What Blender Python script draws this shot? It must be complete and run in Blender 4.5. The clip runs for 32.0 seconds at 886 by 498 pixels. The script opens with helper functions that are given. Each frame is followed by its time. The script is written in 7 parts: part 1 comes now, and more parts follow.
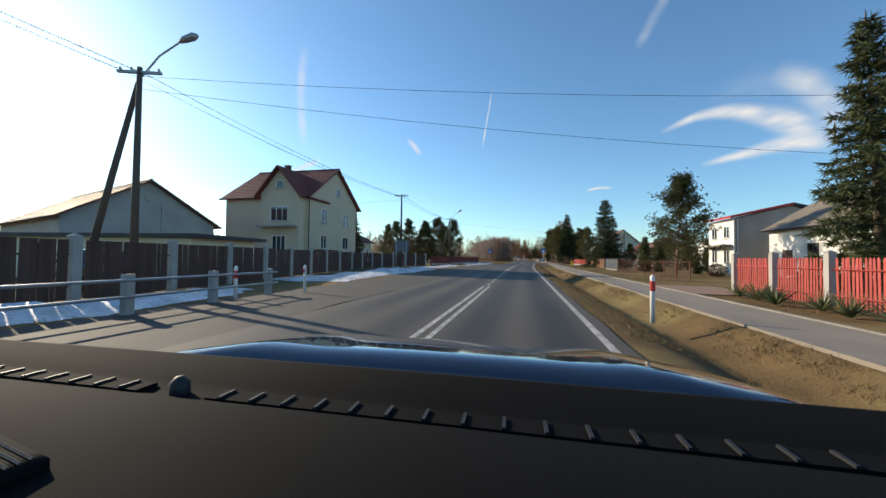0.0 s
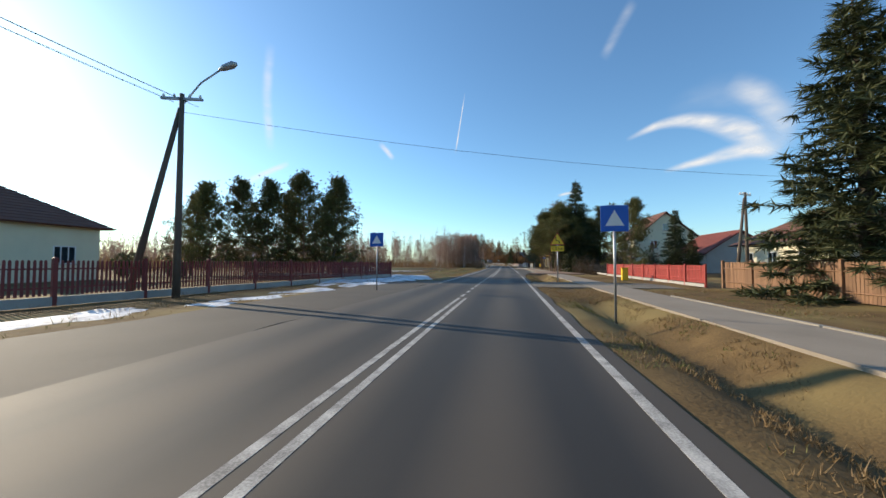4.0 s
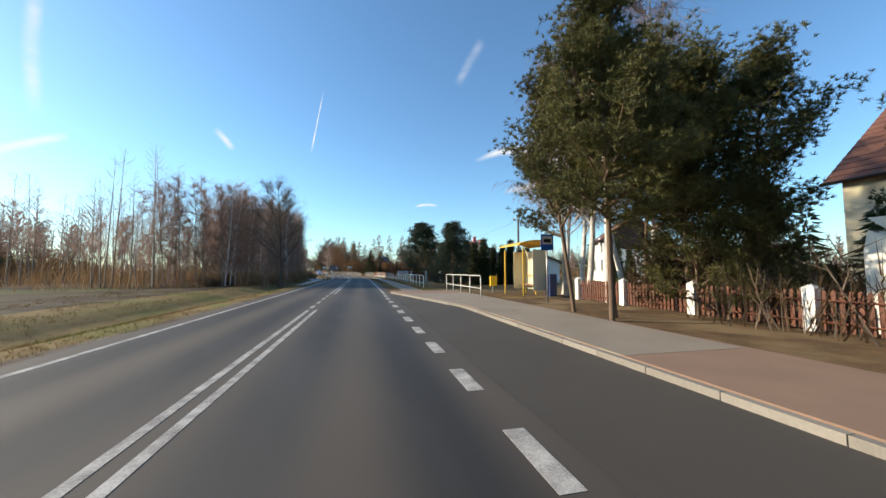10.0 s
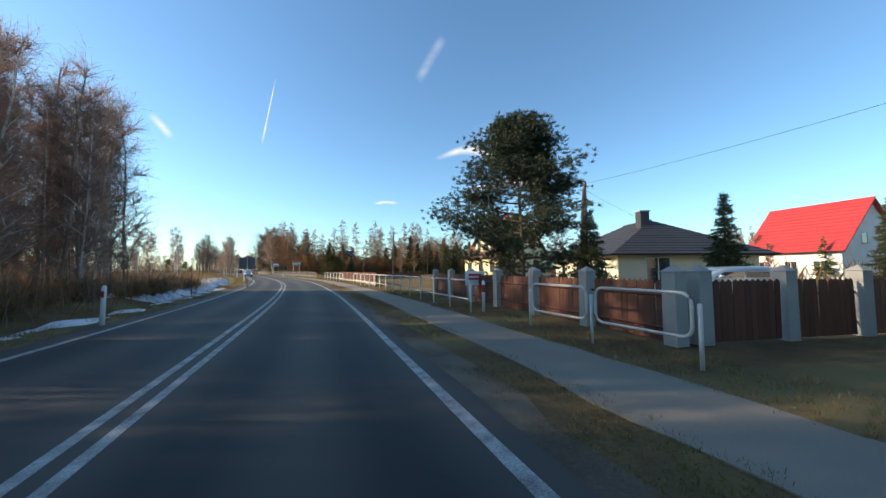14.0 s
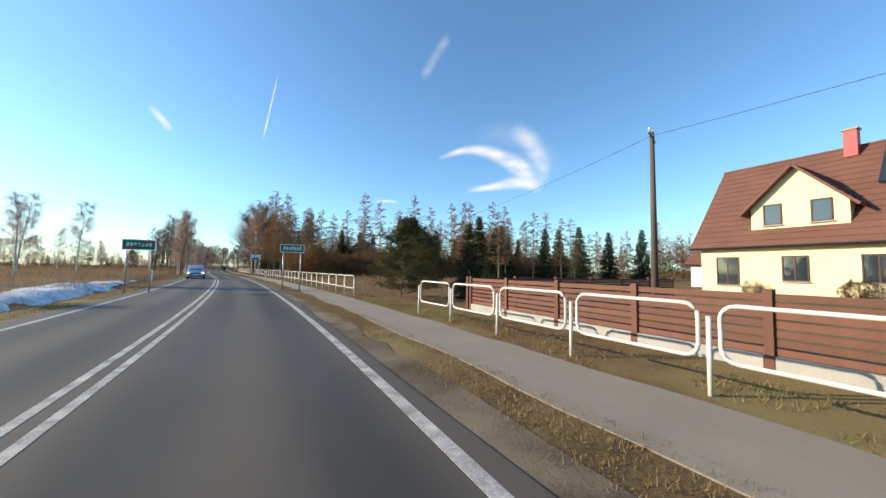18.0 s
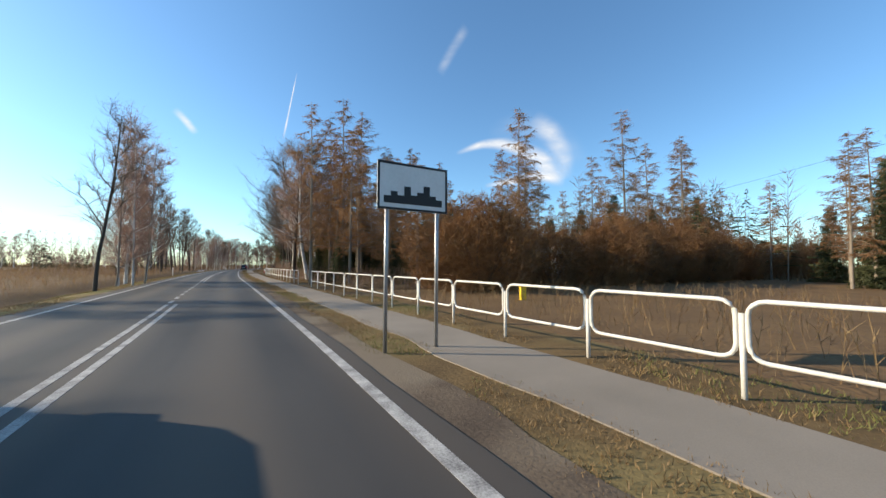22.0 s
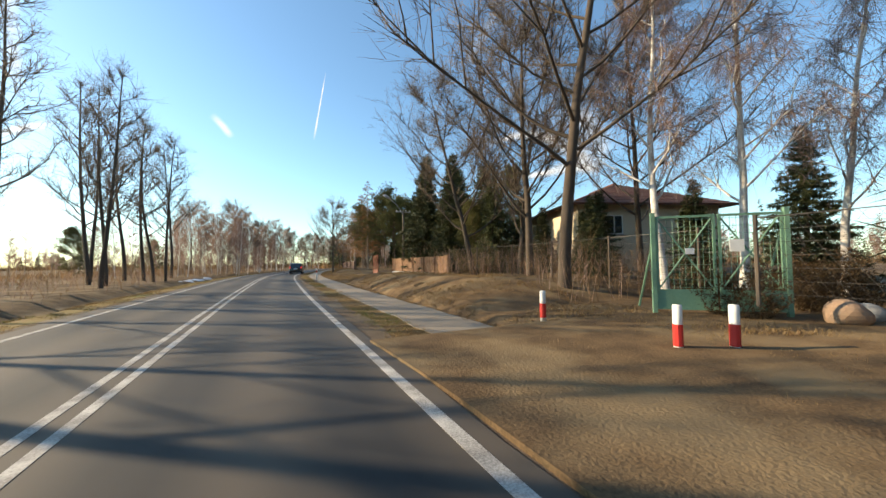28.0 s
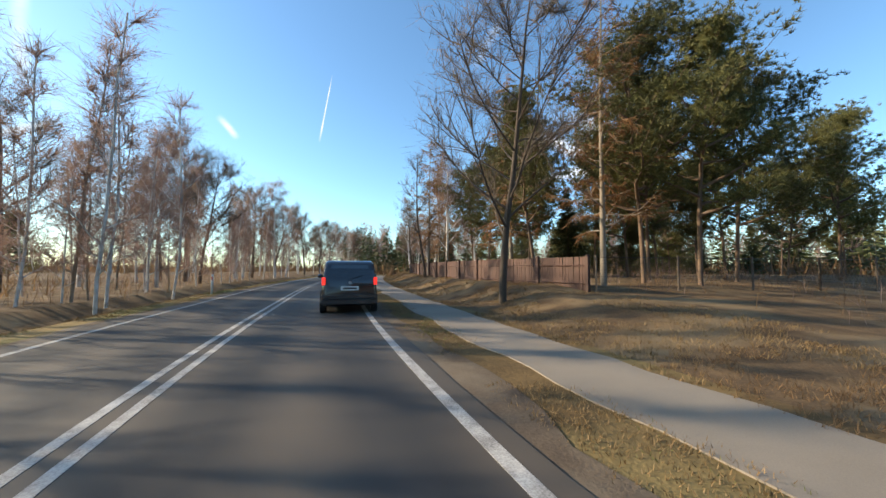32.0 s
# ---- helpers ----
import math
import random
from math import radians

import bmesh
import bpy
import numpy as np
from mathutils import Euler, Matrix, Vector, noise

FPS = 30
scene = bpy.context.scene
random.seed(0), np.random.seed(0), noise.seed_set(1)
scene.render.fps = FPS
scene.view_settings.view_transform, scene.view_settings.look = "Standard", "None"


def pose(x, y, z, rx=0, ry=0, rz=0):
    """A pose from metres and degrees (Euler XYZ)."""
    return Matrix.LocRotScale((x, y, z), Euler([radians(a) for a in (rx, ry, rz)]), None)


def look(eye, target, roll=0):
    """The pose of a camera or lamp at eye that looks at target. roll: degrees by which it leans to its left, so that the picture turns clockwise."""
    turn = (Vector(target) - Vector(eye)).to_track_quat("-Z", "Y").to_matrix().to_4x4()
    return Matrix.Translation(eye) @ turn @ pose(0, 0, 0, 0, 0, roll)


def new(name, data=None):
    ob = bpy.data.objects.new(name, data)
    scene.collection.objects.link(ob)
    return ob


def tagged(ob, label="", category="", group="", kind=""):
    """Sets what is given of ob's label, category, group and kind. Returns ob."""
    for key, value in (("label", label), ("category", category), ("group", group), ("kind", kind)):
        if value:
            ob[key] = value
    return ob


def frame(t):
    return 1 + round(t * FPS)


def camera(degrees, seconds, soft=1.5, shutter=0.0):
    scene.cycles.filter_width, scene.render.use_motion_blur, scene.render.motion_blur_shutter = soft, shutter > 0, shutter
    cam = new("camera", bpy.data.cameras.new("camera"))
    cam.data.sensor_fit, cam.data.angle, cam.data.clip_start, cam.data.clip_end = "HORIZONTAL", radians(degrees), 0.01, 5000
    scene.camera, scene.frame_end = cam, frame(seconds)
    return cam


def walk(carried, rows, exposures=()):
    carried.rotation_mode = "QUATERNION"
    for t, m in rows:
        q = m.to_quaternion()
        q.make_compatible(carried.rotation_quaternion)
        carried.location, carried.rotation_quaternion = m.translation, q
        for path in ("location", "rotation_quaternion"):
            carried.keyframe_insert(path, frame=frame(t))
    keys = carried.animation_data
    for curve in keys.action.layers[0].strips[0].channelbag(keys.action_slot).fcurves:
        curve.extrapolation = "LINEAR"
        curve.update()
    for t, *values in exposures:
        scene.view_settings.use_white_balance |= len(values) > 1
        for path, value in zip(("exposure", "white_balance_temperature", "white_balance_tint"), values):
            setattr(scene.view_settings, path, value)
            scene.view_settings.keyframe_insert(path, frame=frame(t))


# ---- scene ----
cam = camera(104.0, 32.0)
PATH = [
    (0, (-0.00, -0.01, 1.38), (-0.40, 9.98, 1.61), 0.77),
    (1, (2.27, 11.90, 1.38), (2.09, 21.89, 1.62), 0.66),
    (2, (4.52, 23.73, 1.38), (4.49, 33.73, 1.65), 0.02),
    (3, (6.68, 35.52, 1.38), (6.77, 45.51, 1.80), -0.21),
    (4, (9.02, 47.23, 1.38), (9.34, 57.22, 1.78), -0.01),
    (5, (11.48, 58.61, 1.38), (11.98, 68.58, 1.81), -0.18),
    (6, (13.91, 69.50, 1.38), (15.00, 79.43, 1.87), -0.43),
    (7, (16.29, 79.95, 1.38), (18.26, 89.74, 1.90), -0.65),
    (8, (18.61, 90.32, 1.38), (21.38, 99.91, 1.95), -0.50),
    (9, (20.81, 100.78, 1.38), (24.30, 110.13, 2.04), 0.18),
    (10, (23.10, 111.12, 1.38), (27.32, 120.16, 2.02), 0.03),
    (11, (25.29, 121.77, 1.38), (30.14, 130.49, 2.00), -0.34),
    (12, (27.54, 132.31, 1.38), (32.62, 140.91, 1.97), -0.30),
    (13, (29.80, 142.82, 1.38), (35.08, 151.29, 1.98), -0.04),
    (14, (31.91, 153.39, 1.38), (37.16, 161.87, 1.98), -0.24),
    (15, (34.00, 163.91, 1.38), (39.34, 172.35, 1.98), 0.11),
    (16, (36.00, 174.53, 1.38), (41.35, 182.96, 1.99), 0.06),
    (17, (37.68, 185.32, 1.38), (42.93, 193.81, 1.98), 0.25),
    (18, (38.77, 196.25, 1.38), (44.04, 204.73, 2.00), 0.92),
    (19, (39.35, 207.51, 1.38), (44.54, 216.03, 1.98), 0.41),
    (20, (39.72, 219.03, 1.38), (44.83, 227.61, 1.92), -0.52),
    (21, (39.77, 230.79, 1.38), (44.71, 239.46, 1.89), -0.35),
    (22, (39.50, 242.71, 1.38), (44.33, 251.45, 1.89), 0.29),
    (23, (39.03, 254.68, 1.38), (43.75, 263.48, 1.90), 0.72),
    (24, (38.31, 266.64, 1.38), (42.90, 275.52, 1.79), -0.32),
    (25, (37.54, 278.66, 1.38), (42.00, 287.59, 1.79), -0.87),
    (26, (36.92, 290.70, 1.38), (41.26, 299.70, 1.66), -0.50),
    (27, (36.43, 302.68, 1.38), (40.61, 311.77, 1.63), -0.27),
    (28, (36.14, 314.42, 1.38), (40.26, 323.52, 1.79), -0.56),
    (29, (35.88, 325.74, 1.38), (39.96, 334.86, 1.85), -0.68),
    (30, (35.59, 336.71, 1.38), (39.62, 345.85, 1.87), -0.31),
    (31, (35.44, 347.70, 1.38), (39.42, 356.87, 1.89), -0.07),
    (32, (35.69, 358.61, 1.38), (39.73, 367.73, 1.92), 0.17),
]
EXPOSURES = ((0, 0.45, 6500, 10), (3, 0.53, 6400, 10), (6, 0.60, 6500, 10), (9, 0.75, 6500, 10), (11, 0.75, 6400, 10), (12.2, 0.65, 5900, 10), (13.5, 0.83, 6700, 10), (15.5, 0.82, 6500, 10), (18, 0.80, 6400, 10), (21, 0.75, 6400, 10), (23, 0.72, 6400, 10), (24, 1.2, 7200, 10), (25.5, 1.20, 7600, 10), (28, 1.10, 7500, 10), (30, 1.20, 7300, 10), (32, 1.10, 6800, 10))
walk(cam, [(t, look(eye, target, roll)) for t, eye, target, roll in PATH], EXPOSURES)

# ---- sky and sun: a low winter sun, ahead and to the left of the road ----
SUN_AZ, SUN_EL = -58.0, 21.0
world = bpy.data.worlds.new("winter_sky")
scene.world = world
world.use_nodes = True
sky = world.node_tree.nodes.new("ShaderNodeTexSky")
sky.sky_type, sky.sun_disc = "NISHITA", False
sky.sun_elevation, sky.sun_rotation = radians(SUN_EL), radians(SUN_AZ)
sky.air_density, sky.dust_density, sky.ozone_density = 1.0, 0.4, 2.0
cold = world.node_tree.nodes.new("ShaderNodeMix")
cold.data_type, cold.blend_type = "RGBA", "MULTIPLY"
cold.inputs[0].default_value, cold.inputs[7].default_value = 1.0, (0.73, 0.97, 1.08, 1)
world.node_tree.links.new(sky.outputs[0], cold.inputs[6])
world.node_tree.links.new(cold.outputs[2], world.node_tree.nodes["Background"].inputs["Color"])
world.node_tree.nodes["Background"].inputs["Strength"].default_value = 0.13
sun = new("sun", bpy.data.lights.new("sun", "SUN"))
sun.data.energy, sun.data.angle, sun.data.color = 4.6, radians(0.6), (1.0, 0.84, 0.62)
sun.matrix_basis = look((math.sin(radians(SUN_AZ)) * 100, math.cos(radians(SUN_AZ)) * 100, math.tan(radians(SUN_EL)) * 100), (0, 0, 0))
scene.view_settings.exposure = 0.75
# ---- the road line: the middle of the carriageway, every 20 m or so ----
ROAD = np.array([(-17.0, -80.0), (-11.7, -52.0), (-6.3, -24.0), (-1.67, 0.31), (2.85, 24.05), (7.35, 47.57), (12.25, 69.87), (16.95, 90.69),
                 (21.44, 111.47), (25.88, 132.66), (30.24, 153.72), (34.32, 174.8), (37.08, 196.39), (38.02, 219.06), (37.8, 242.66), (36.61, 266.55),
                 (35.22, 290.62), (34.44, 314.37), (33.89, 336.69), (33.99, 358.61), (35.4, 374.0), (37.8, 390.0), (42.0, 408.0), (49.0, 431.0), (60.0, 458.0), (75.0, 490.0), (94.0, 525.0)])


def catmull(points, step=1.0):
    """A smooth polyline through the points."""
    out = []
    p = np.vstack([2 * points[0] - points[1], points, 2 * points[-1] - points[-2]])
    for i in range(1, len(p) - 2):
        n = max(2, int(np.linalg.norm(p[i + 1] - p[i]) / step))
        t = np.linspace(0, 1, n, endpoint=False)[:, None]
        a, b, c, d = p[i - 1], p[i], p[i + 1], p[i + 2]
        out.append(0.5 * (2 * b + (c - a) * t + (2 * a - 5 * b + 4 * c - d) * t**2 + (3 * b - a - 3 * c + d) * t**3))
    return np.vstack(out + [points[-1][None]])


LINE = catmull(ROAD, 0.5)
LINE_S = np.r_[0, np.cumsum(np.linalg.norm(np.diff(LINE, axis=0), axis=1))]
LINE_S = LINE_S - np.interp(0.0, LINE[:, 1], LINE_S)


def s_of(y):
    """The way along the road at the world's y."""
    return float(np.interp(y, LINE[:, 1], LINE_S))


def on_road(s, off=0.0):
    """Place and heading (radians from +y to the right) at s metres along the road, off metres to the right of its middle."""
    x, y = np.interp(s, LINE_S, LINE[:, 0]), np.interp(s, LINE_S, LINE[:, 1])
    dx, dy = np.interp(s + 1, LINE_S, LINE[:, 0]) - np.interp(s - 1, LINE_S, LINE[:, 0]), np.interp(s + 1, LINE_S, LINE[:, 1]) - np.interp(s - 1, LINE_S, LINE[:, 1])
    h = math.atan2(dx, dy)
    return x + off * math.cos(h), y - off * math.sin(h), h


def off_of(x, y):
    """The way along and across the road of a place."""
    i = int(np.argmin((LINE[:, 0] - x) ** 2 + (LINE[:, 1] - y) ** 2))
    px, py, h = on_road(LINE_S[i])
    return float(LINE_S[i]), (x - px) * math.cos(h) - (y - py) * math.sin(h)


# ---- mesh helpers ----
def mesh_of(name, verts, faces, mats, index=None, smooth=False):
    me = bpy.data.meshes.new(name)
    me.from_pydata([tuple(v) for v in verts], [], [tuple(f) for f in faces])
    for m in mats if isinstance(mats, (list, tuple)) else [mats]:
        me.materials.append(m)
    if index is not None:
        me.polygons.foreach_set("material_index", np.array(index, dtype=np.int32))
    if smooth:
        me.polygons.foreach_set("use_smooth", np.ones(len(me.polygons), dtype=bool))
    me.update()
    return me


class Geo:
    """Loose vertices and faces, gathered into one mesh."""

    def __init__(self):
        self.v, self.f, self.m = [], [], []

    def add(self, verts, faces, mat=0):
        n = len(self.v)
        self.v.extend(verts)
        self.f.extend(tuple(i + n for i in f) for f in faces)
        self.m.extend([mat] * len(faces))
        return self

    def box(self, x0, y0, z0, x1, y1, z1, mat=0, turn=None):
        c = [(x, y, z) for z in (z0, z1) for x, y in ((x0, y0), (x1, y0), (x1, y1), (x0, y1))]
        if turn is not None:
            c = [tuple(turn @ Vector(p)) for p in c]
        return self.add(c, [(3, 2, 1, 0), (4, 5, 6, 7), (0, 1, 5, 4), (1, 2, 6, 5), (2, 3, 7, 6), (3, 0, 4, 7)], mat)

    def tube(self, pts, radii, n=6, mat=0, cap=True):
        pts = [Vector(p) for p in pts]
        rings = []
        for i, p in enumerate(pts):
            d = (pts[min(i + 1, len(pts) - 1)] - pts[max(i - 1, 0)]).normalized()
            a = d.orthogonal().normalized()
            if abs(d.z) < 0.9:
                a = d.cross(Vector((0, 0, 1))).normalized()
            b = d.cross(a)
            r = radii[i] if hasattr(radii, "__len__") else radii
            rings.append([tuple(p + r * (math.cos(t) * a + math.sin(t) * b)) for t in (2 * math.pi * k / n for k in range(n))])
        faces = [(i * n + k, i * n + (k + 1) % n, (i + 1) * n + (k + 1) % n, (i + 1) * n + k) for i in range(len(pts) - 1) for k in range(n)]
        if cap:
            faces += [tuple(range(n))[::-1], tuple((len(pts) - 1) * n + k for k in range(n))]
        return self.add([v for r in rings for v in r], faces, mat)

    def mesh(self, name, mats, smooth=False):
        return mesh_of(name, self.v, self.f, mats, self.m, smooth)


def part(name, data, parent=None, label="", m=None):
    """A mesh (or a Geo with its material as a pair) as one object under a thing."""
    ob = new(name, data)
    if parent is not None:
        ob.parent = parent
    if m is not None:
        ob.matrix_basis = m
    if label:
        tagged(ob, label)
    return ob


def thing(name, label, category, x=0.0, y=0.0, z=0.0, turn=0.0, group="", kind=""):
    """An Empty at the base of a thing; turn in degrees."""
    ob = new(name)
    ob.empty_display_size = 0.2
    ob.matrix_basis = pose(x, y, z, 0, 0, turn)
    return tagged(ob, label, category, group, kind)


# ---- material helper ----
def material(name, colour, second=None, scale=8.0, rough=0.8, metal=0.0, bump=0.0, fine=60.0, amount=0.5, stretch=(1, 1, 1), spec=0.4, vary=0.0, coat=0.0, third=None, scale3=0.6):
    """Two or three colours mixed by noise at two scales, with bump; vary: value shift from object to object."""
    m = bpy.data.materials.new(name)
    m.use_nodes = True
    nt = m.node_tree
    b = nt.nodes["Principled BSDF"]
    b.inputs["Roughness"].default_value, b.inputs["Metallic"].default_value = rough, metal
    b.inputs["Specular IOR Level"].default_value = spec
    b.inputs["Coat Weight"].default_value = coat
    tc, mp = nt.nodes.new("ShaderNodeTexCoord"), nt.nodes.new("ShaderNodeMapping")
    mp.inputs["Scale"].default_value = stretch
    nt.links.new(tc.outputs["Object"], mp.inputs["Vector"])
    big, small = nt.nodes.new("ShaderNodeTexNoise"), nt.nodes.new("ShaderNodeTexNoise")
    big.inputs["Scale"].default_value, small.inputs["Scale"].default_value = scale, fine
    big.inputs["Detail"].default_value, small.inputs["Detail"].default_value = 4, 3
    for n in (big, small):
        nt.links.new(mp.outputs[0], n.inputs["Vector"])
    mixf = nt.nodes.new("ShaderNodeMix")
    mixf.inputs[0].default_value = 0.4
    nt.links.new(big.outputs["Fac"], mixf.inputs[2])
    nt.links.new(small.outputs["Fac"], mixf.inputs[3])
    ramp = nt.nodes.new("ShaderNodeMapRange")
    ramp.inputs[1].default_value, ramp.inputs[2].default_value = 0.5 - 0.22 / max(amount, 0.1) * 0.5, 0.5 + 0.22 / max(amount, 0.1) * 0.5
    nt.links.new(mixf.outputs[0], ramp.inputs[0])
    mix = nt.nodes.new("ShaderNodeMix")
    mix.data_type = "RGBA"
    second = second or tuple(c * 0.72 for c in colour)
    mix.inputs[6].default_value, mix.inputs[7].default_value = (*colour, 1), (*second, 1)
    nt.links.new(ramp.outputs[0], mix.inputs[0])
    out = mix.outputs[2]
    if third:
        n3 = nt.nodes.new("ShaderNodeTexNoise")
        n3.inputs["Scale"].default_value, n3.inputs["Detail"].default_value = scale3, 5
        nt.links.new(mp.outputs[0], n3.inputs["Vector"])
        r3 = nt.nodes.new("ShaderNodeMapRange")
        r3.inputs[1].default_value, r3.inputs[2].default_value = 0.48, 0.62
        nt.links.new(n3.outputs["Fac"], r3.inputs[0])
        m3 = nt.nodes.new("ShaderNodeMix")
        m3.data_type = "RGBA"
        m3.inputs[7].default_value = (*third, 1)
        nt.links.new(r3.outputs[0], m3.inputs[0])
        nt.links.new(out, m3.inputs[6])
        out = m3.outputs[2]
    if vary:
        oi, hsv, mr = nt.nodes.new("ShaderNodeObjectInfo"), nt.nodes.new("ShaderNodeHueSaturation"), nt.nodes.new("ShaderNodeMapRange")
        mr.inputs[3].default_value, mr.inputs[4].default_value = 1 - vary, 1 + vary
        nt.links.new(oi.outputs["Random"], mr.inputs[0])
        nt.links.new(mr.outputs[0], hsv.inputs["Value"])
        nt.links.new(out, hsv.inputs["Color"])
        out = hsv.outputs[0]
    nt.links.new(out, b.inputs["Base Color"])
    if bump:
        bp = nt.nodes.new("ShaderNodeBump")
        bp.inputs["Strength"].default_value, bp.inputs["Distance"].default_value = 0.6, bump
        nt.links.new(mixf.outputs[0], bp.inputs["Height"])
        nt.links.new(bp.outputs[0], b.inputs["Normal"])
    return m


def leafy(name, colour, second, vary=0.15, rough=0.6, through_light=0.25):
    """Needles and twigs: a little light comes through; each piece has its own tone."""
    m = bpy.data.materials.new(name)
    m.use_nodes = True
    nt = m.node_tree
    b, o = nt.nodes["Principled BSDF"], nt.nodes["Material Output"]
    b.inputs["Roughness"].default_value, b.inputs["Specular IOR Level"].default_value = rough, 0.25
    g, mix, oi = nt.nodes.new("ShaderNodeNewGeometry"), nt.nodes.new("ShaderNodeMix"), nt.nodes.new("ShaderNodeObjectInfo")
    mix.data_type = "RGBA"
    mix.inputs[6].default_value, mix.inputs[7].default_value = (*colour, 1), (*second, 1)
    nt.links.new(g.outputs["Random Per Island"], mix.inputs[0])
    hsv, mr = nt.nodes.new("ShaderNodeHueSaturation"), nt.nodes.new("ShaderNodeMapRange")
    mr.inputs[3].default_value, mr.inputs[4].default_value = 1 - vary, 1 + vary
    nt.links.new(oi.outputs["Random"], mr.inputs[0])
    nt.links.new(mr.outputs[0], hsv.inputs["Value"])
    nt.links.new(mix.outputs[2], hsv.inputs["Color"])
    nt.links.new(hsv.outputs[0], b.inputs["Base Color"])
    if through_light:
        tr, ms = nt.nodes.new("ShaderNodeBsdfTranslucent"), nt.nodes.new("ShaderNodeMixShader")
        ms.inputs[0].default_value = through_light
        nt.links.new(hsv.outputs[0], tr.inputs["Color"])
        nt.links.new(b.outputs[0], ms.inputs[1])
        nt.links.new(tr.outputs[0], ms.inputs[2])
        nt.links.new(ms.outputs[0], o.inputs["Surface"])
    return m


def glow(name, colour, strength):
    m = bpy.data.materials.new(name)
    m.use_nodes = True
    b = m.node_tree.nodes["Principled BSDF"]
    b.inputs["Base Color"].default_value = (*colour, 1)
    b.inputs["Emission Color"].default_value, b.inputs["Emission Strength"].default_value = (*colour, 1), strength
    return m


def glass(name, colour=(0.02, 0.03, 0.04), rough=0.05):
    m = bpy.data.materials.new(name)
    m.use_nodes = True
    b = m.node_tree.nodes["Principled BSDF"]
    b.inputs["Base Color"].default_value, b.inputs["Roughness"].default_value = (*colour, 1), rough
    b.inputs["Specular IOR Level"].default_value, b.inputs["Coat Weight"].default_value, b.inputs["Coat Roughness"].default_value = 0.9, 0.6, 0.03
    return m


ASPHALT = material("asphalt", (0.032, 0.03, 0.0285), (0.02, 0.019, 0.0185), 0.35, 0.75, fine=180, bump=0.004, amount=0.5, stretch=(1, 0.25, 1), third=(0.052, 0.048, 0.044), scale3=0.25)


def wheel_tracks(m):
    """Pale dusty streaks between darker wheel tracks, from the way across the road."""
    nt = m.node_tree
    b = nt.nodes["Principled BSDF"]
    src = b.inputs["Base Color"].links[0].from_socket
    at = nt.nodes.new("ShaderNodeAttribute")
    at.attribute_name = "across"
    last = at.outputs["Fac"]
    for op, val in (("ABSOLUTE", 0), ("SUBTRACT", 1.6), ("MULTIPLY", 4.05), ("COSINE", 0), ("MULTIPLY", 0.75), ("ADD", 0.55)):
        nd = nt.nodes.new("ShaderNodeMath")
        nd.operation = op
        nt.links.new(last, nd.inputs[0])
        nd.inputs[1].default_value = val
        last = nd.outputs[0]
    tc, no = nt.nodes.new("ShaderNodeTexCoord"), nt.nodes.new("ShaderNodeTexNoise")
    no.inputs["Scale"].default_value, no.inputs["Detail"].default_value = 0.12, 6
    nt.links.new(tc.outputs["Object"], no.inputs["Vector"])
    mu, cl = nt.nodes.new("ShaderNodeMath"), nt.nodes.new("ShaderNodeMix")
    mu.operation = "MULTIPLY"
    mu.use_clamp = True
    nt.links.new(last, mu.inputs[0])
    nt.links.new(no.outputs["Fac"], mu.inputs[1])
    cl.data_type = "RGBA"
    nt.links.new(mu.outputs[0], cl.inputs[0])
    nt.links.new(src, cl.inputs[6])
    cl.inputs[7].default_value = (0.1, 0.081, 0.062, 1)
    nt.links.new(cl.outputs[2], b.inputs["Base Color"])


wheel_tracks(ASPHALT)
PATCH = material("asphalt_patch", (0.075, 0.064, 0.052), (0.045, 0.04, 0.035), 0.5, 0.85, fine=150, bump=0.004)
LINE_PAINT = material("road_paint", (0.52, 0.5, 0.46), (0.16, 0.15, 0.14), 4.0, 0.75, fine=55, amount=0.75)
GRASS = material("dry_grass", (0.175, 0.115, 0.052), (0.095, 0.064, 0.032), 1.2, 0.95, fine=22, bump=0.05, amount=0.7, third=(0.2, 0.15, 0.065), scale3=0.22, spec=0.1)
VERGE = material("yellow_verge_grass", (0.25, 0.18, 0.075), (0.14, 0.1, 0.045), 1.5, 0.95, fine=25, bump=0.05, amount=0.7, third=(0.15, 0.135, 0.045), scale3=0.3, spec=0.1)
FIELD = material("winter_field", (0.10, 0.12, 0.04), (0.08, 0.055, 0.035), 0.25, 0.95, fine=9, bump=0.08, amount=0.5, third=(0.07, 0.048, 0.032), scale3=0.06, spec=0.1)
SOIL = material("ploughed_soil", (0.062, 0.043, 0.03), (0.032, 0.023, 0.017), 0.8, 0.95, fine=7, bump=0.12, amount=0.7, spec=0.15, third=(0.09, 0.075, 0.04), scale3=0.3)
REED = material("reed_meadow", (0.2, 0.125, 0.06), (0.12, 0.075, 0.04), 0.4, 0.95, fine=10, bump=0.15, amount=0.6, spec=0.1)
LITTER = material("leaf_litter", (0.175, 0.115, 0.062), (0.075, 0.05, 0.03), 1.6, 0.95, fine=26, bump=0.06, amount=0.75, third=(0.21, 0.15, 0.085), scale3=0.5, spec=0.1)
SNOW = material("old_snow", (0.82, 0.84, 0.88), (0.4, 0.39, 0.38), 1.1, 0.6, fine=9, bump=0.16, amount=0.75)
DIRT = material("verge_soil", (0.15, 0.112, 0.076), (0.075, 0.055, 0.04), 1.4, 0.95, fine=35, bump=0.03, amount=0.7, third=(0.19, 0.15, 0.105), scale3=0.5, spec=0.15)
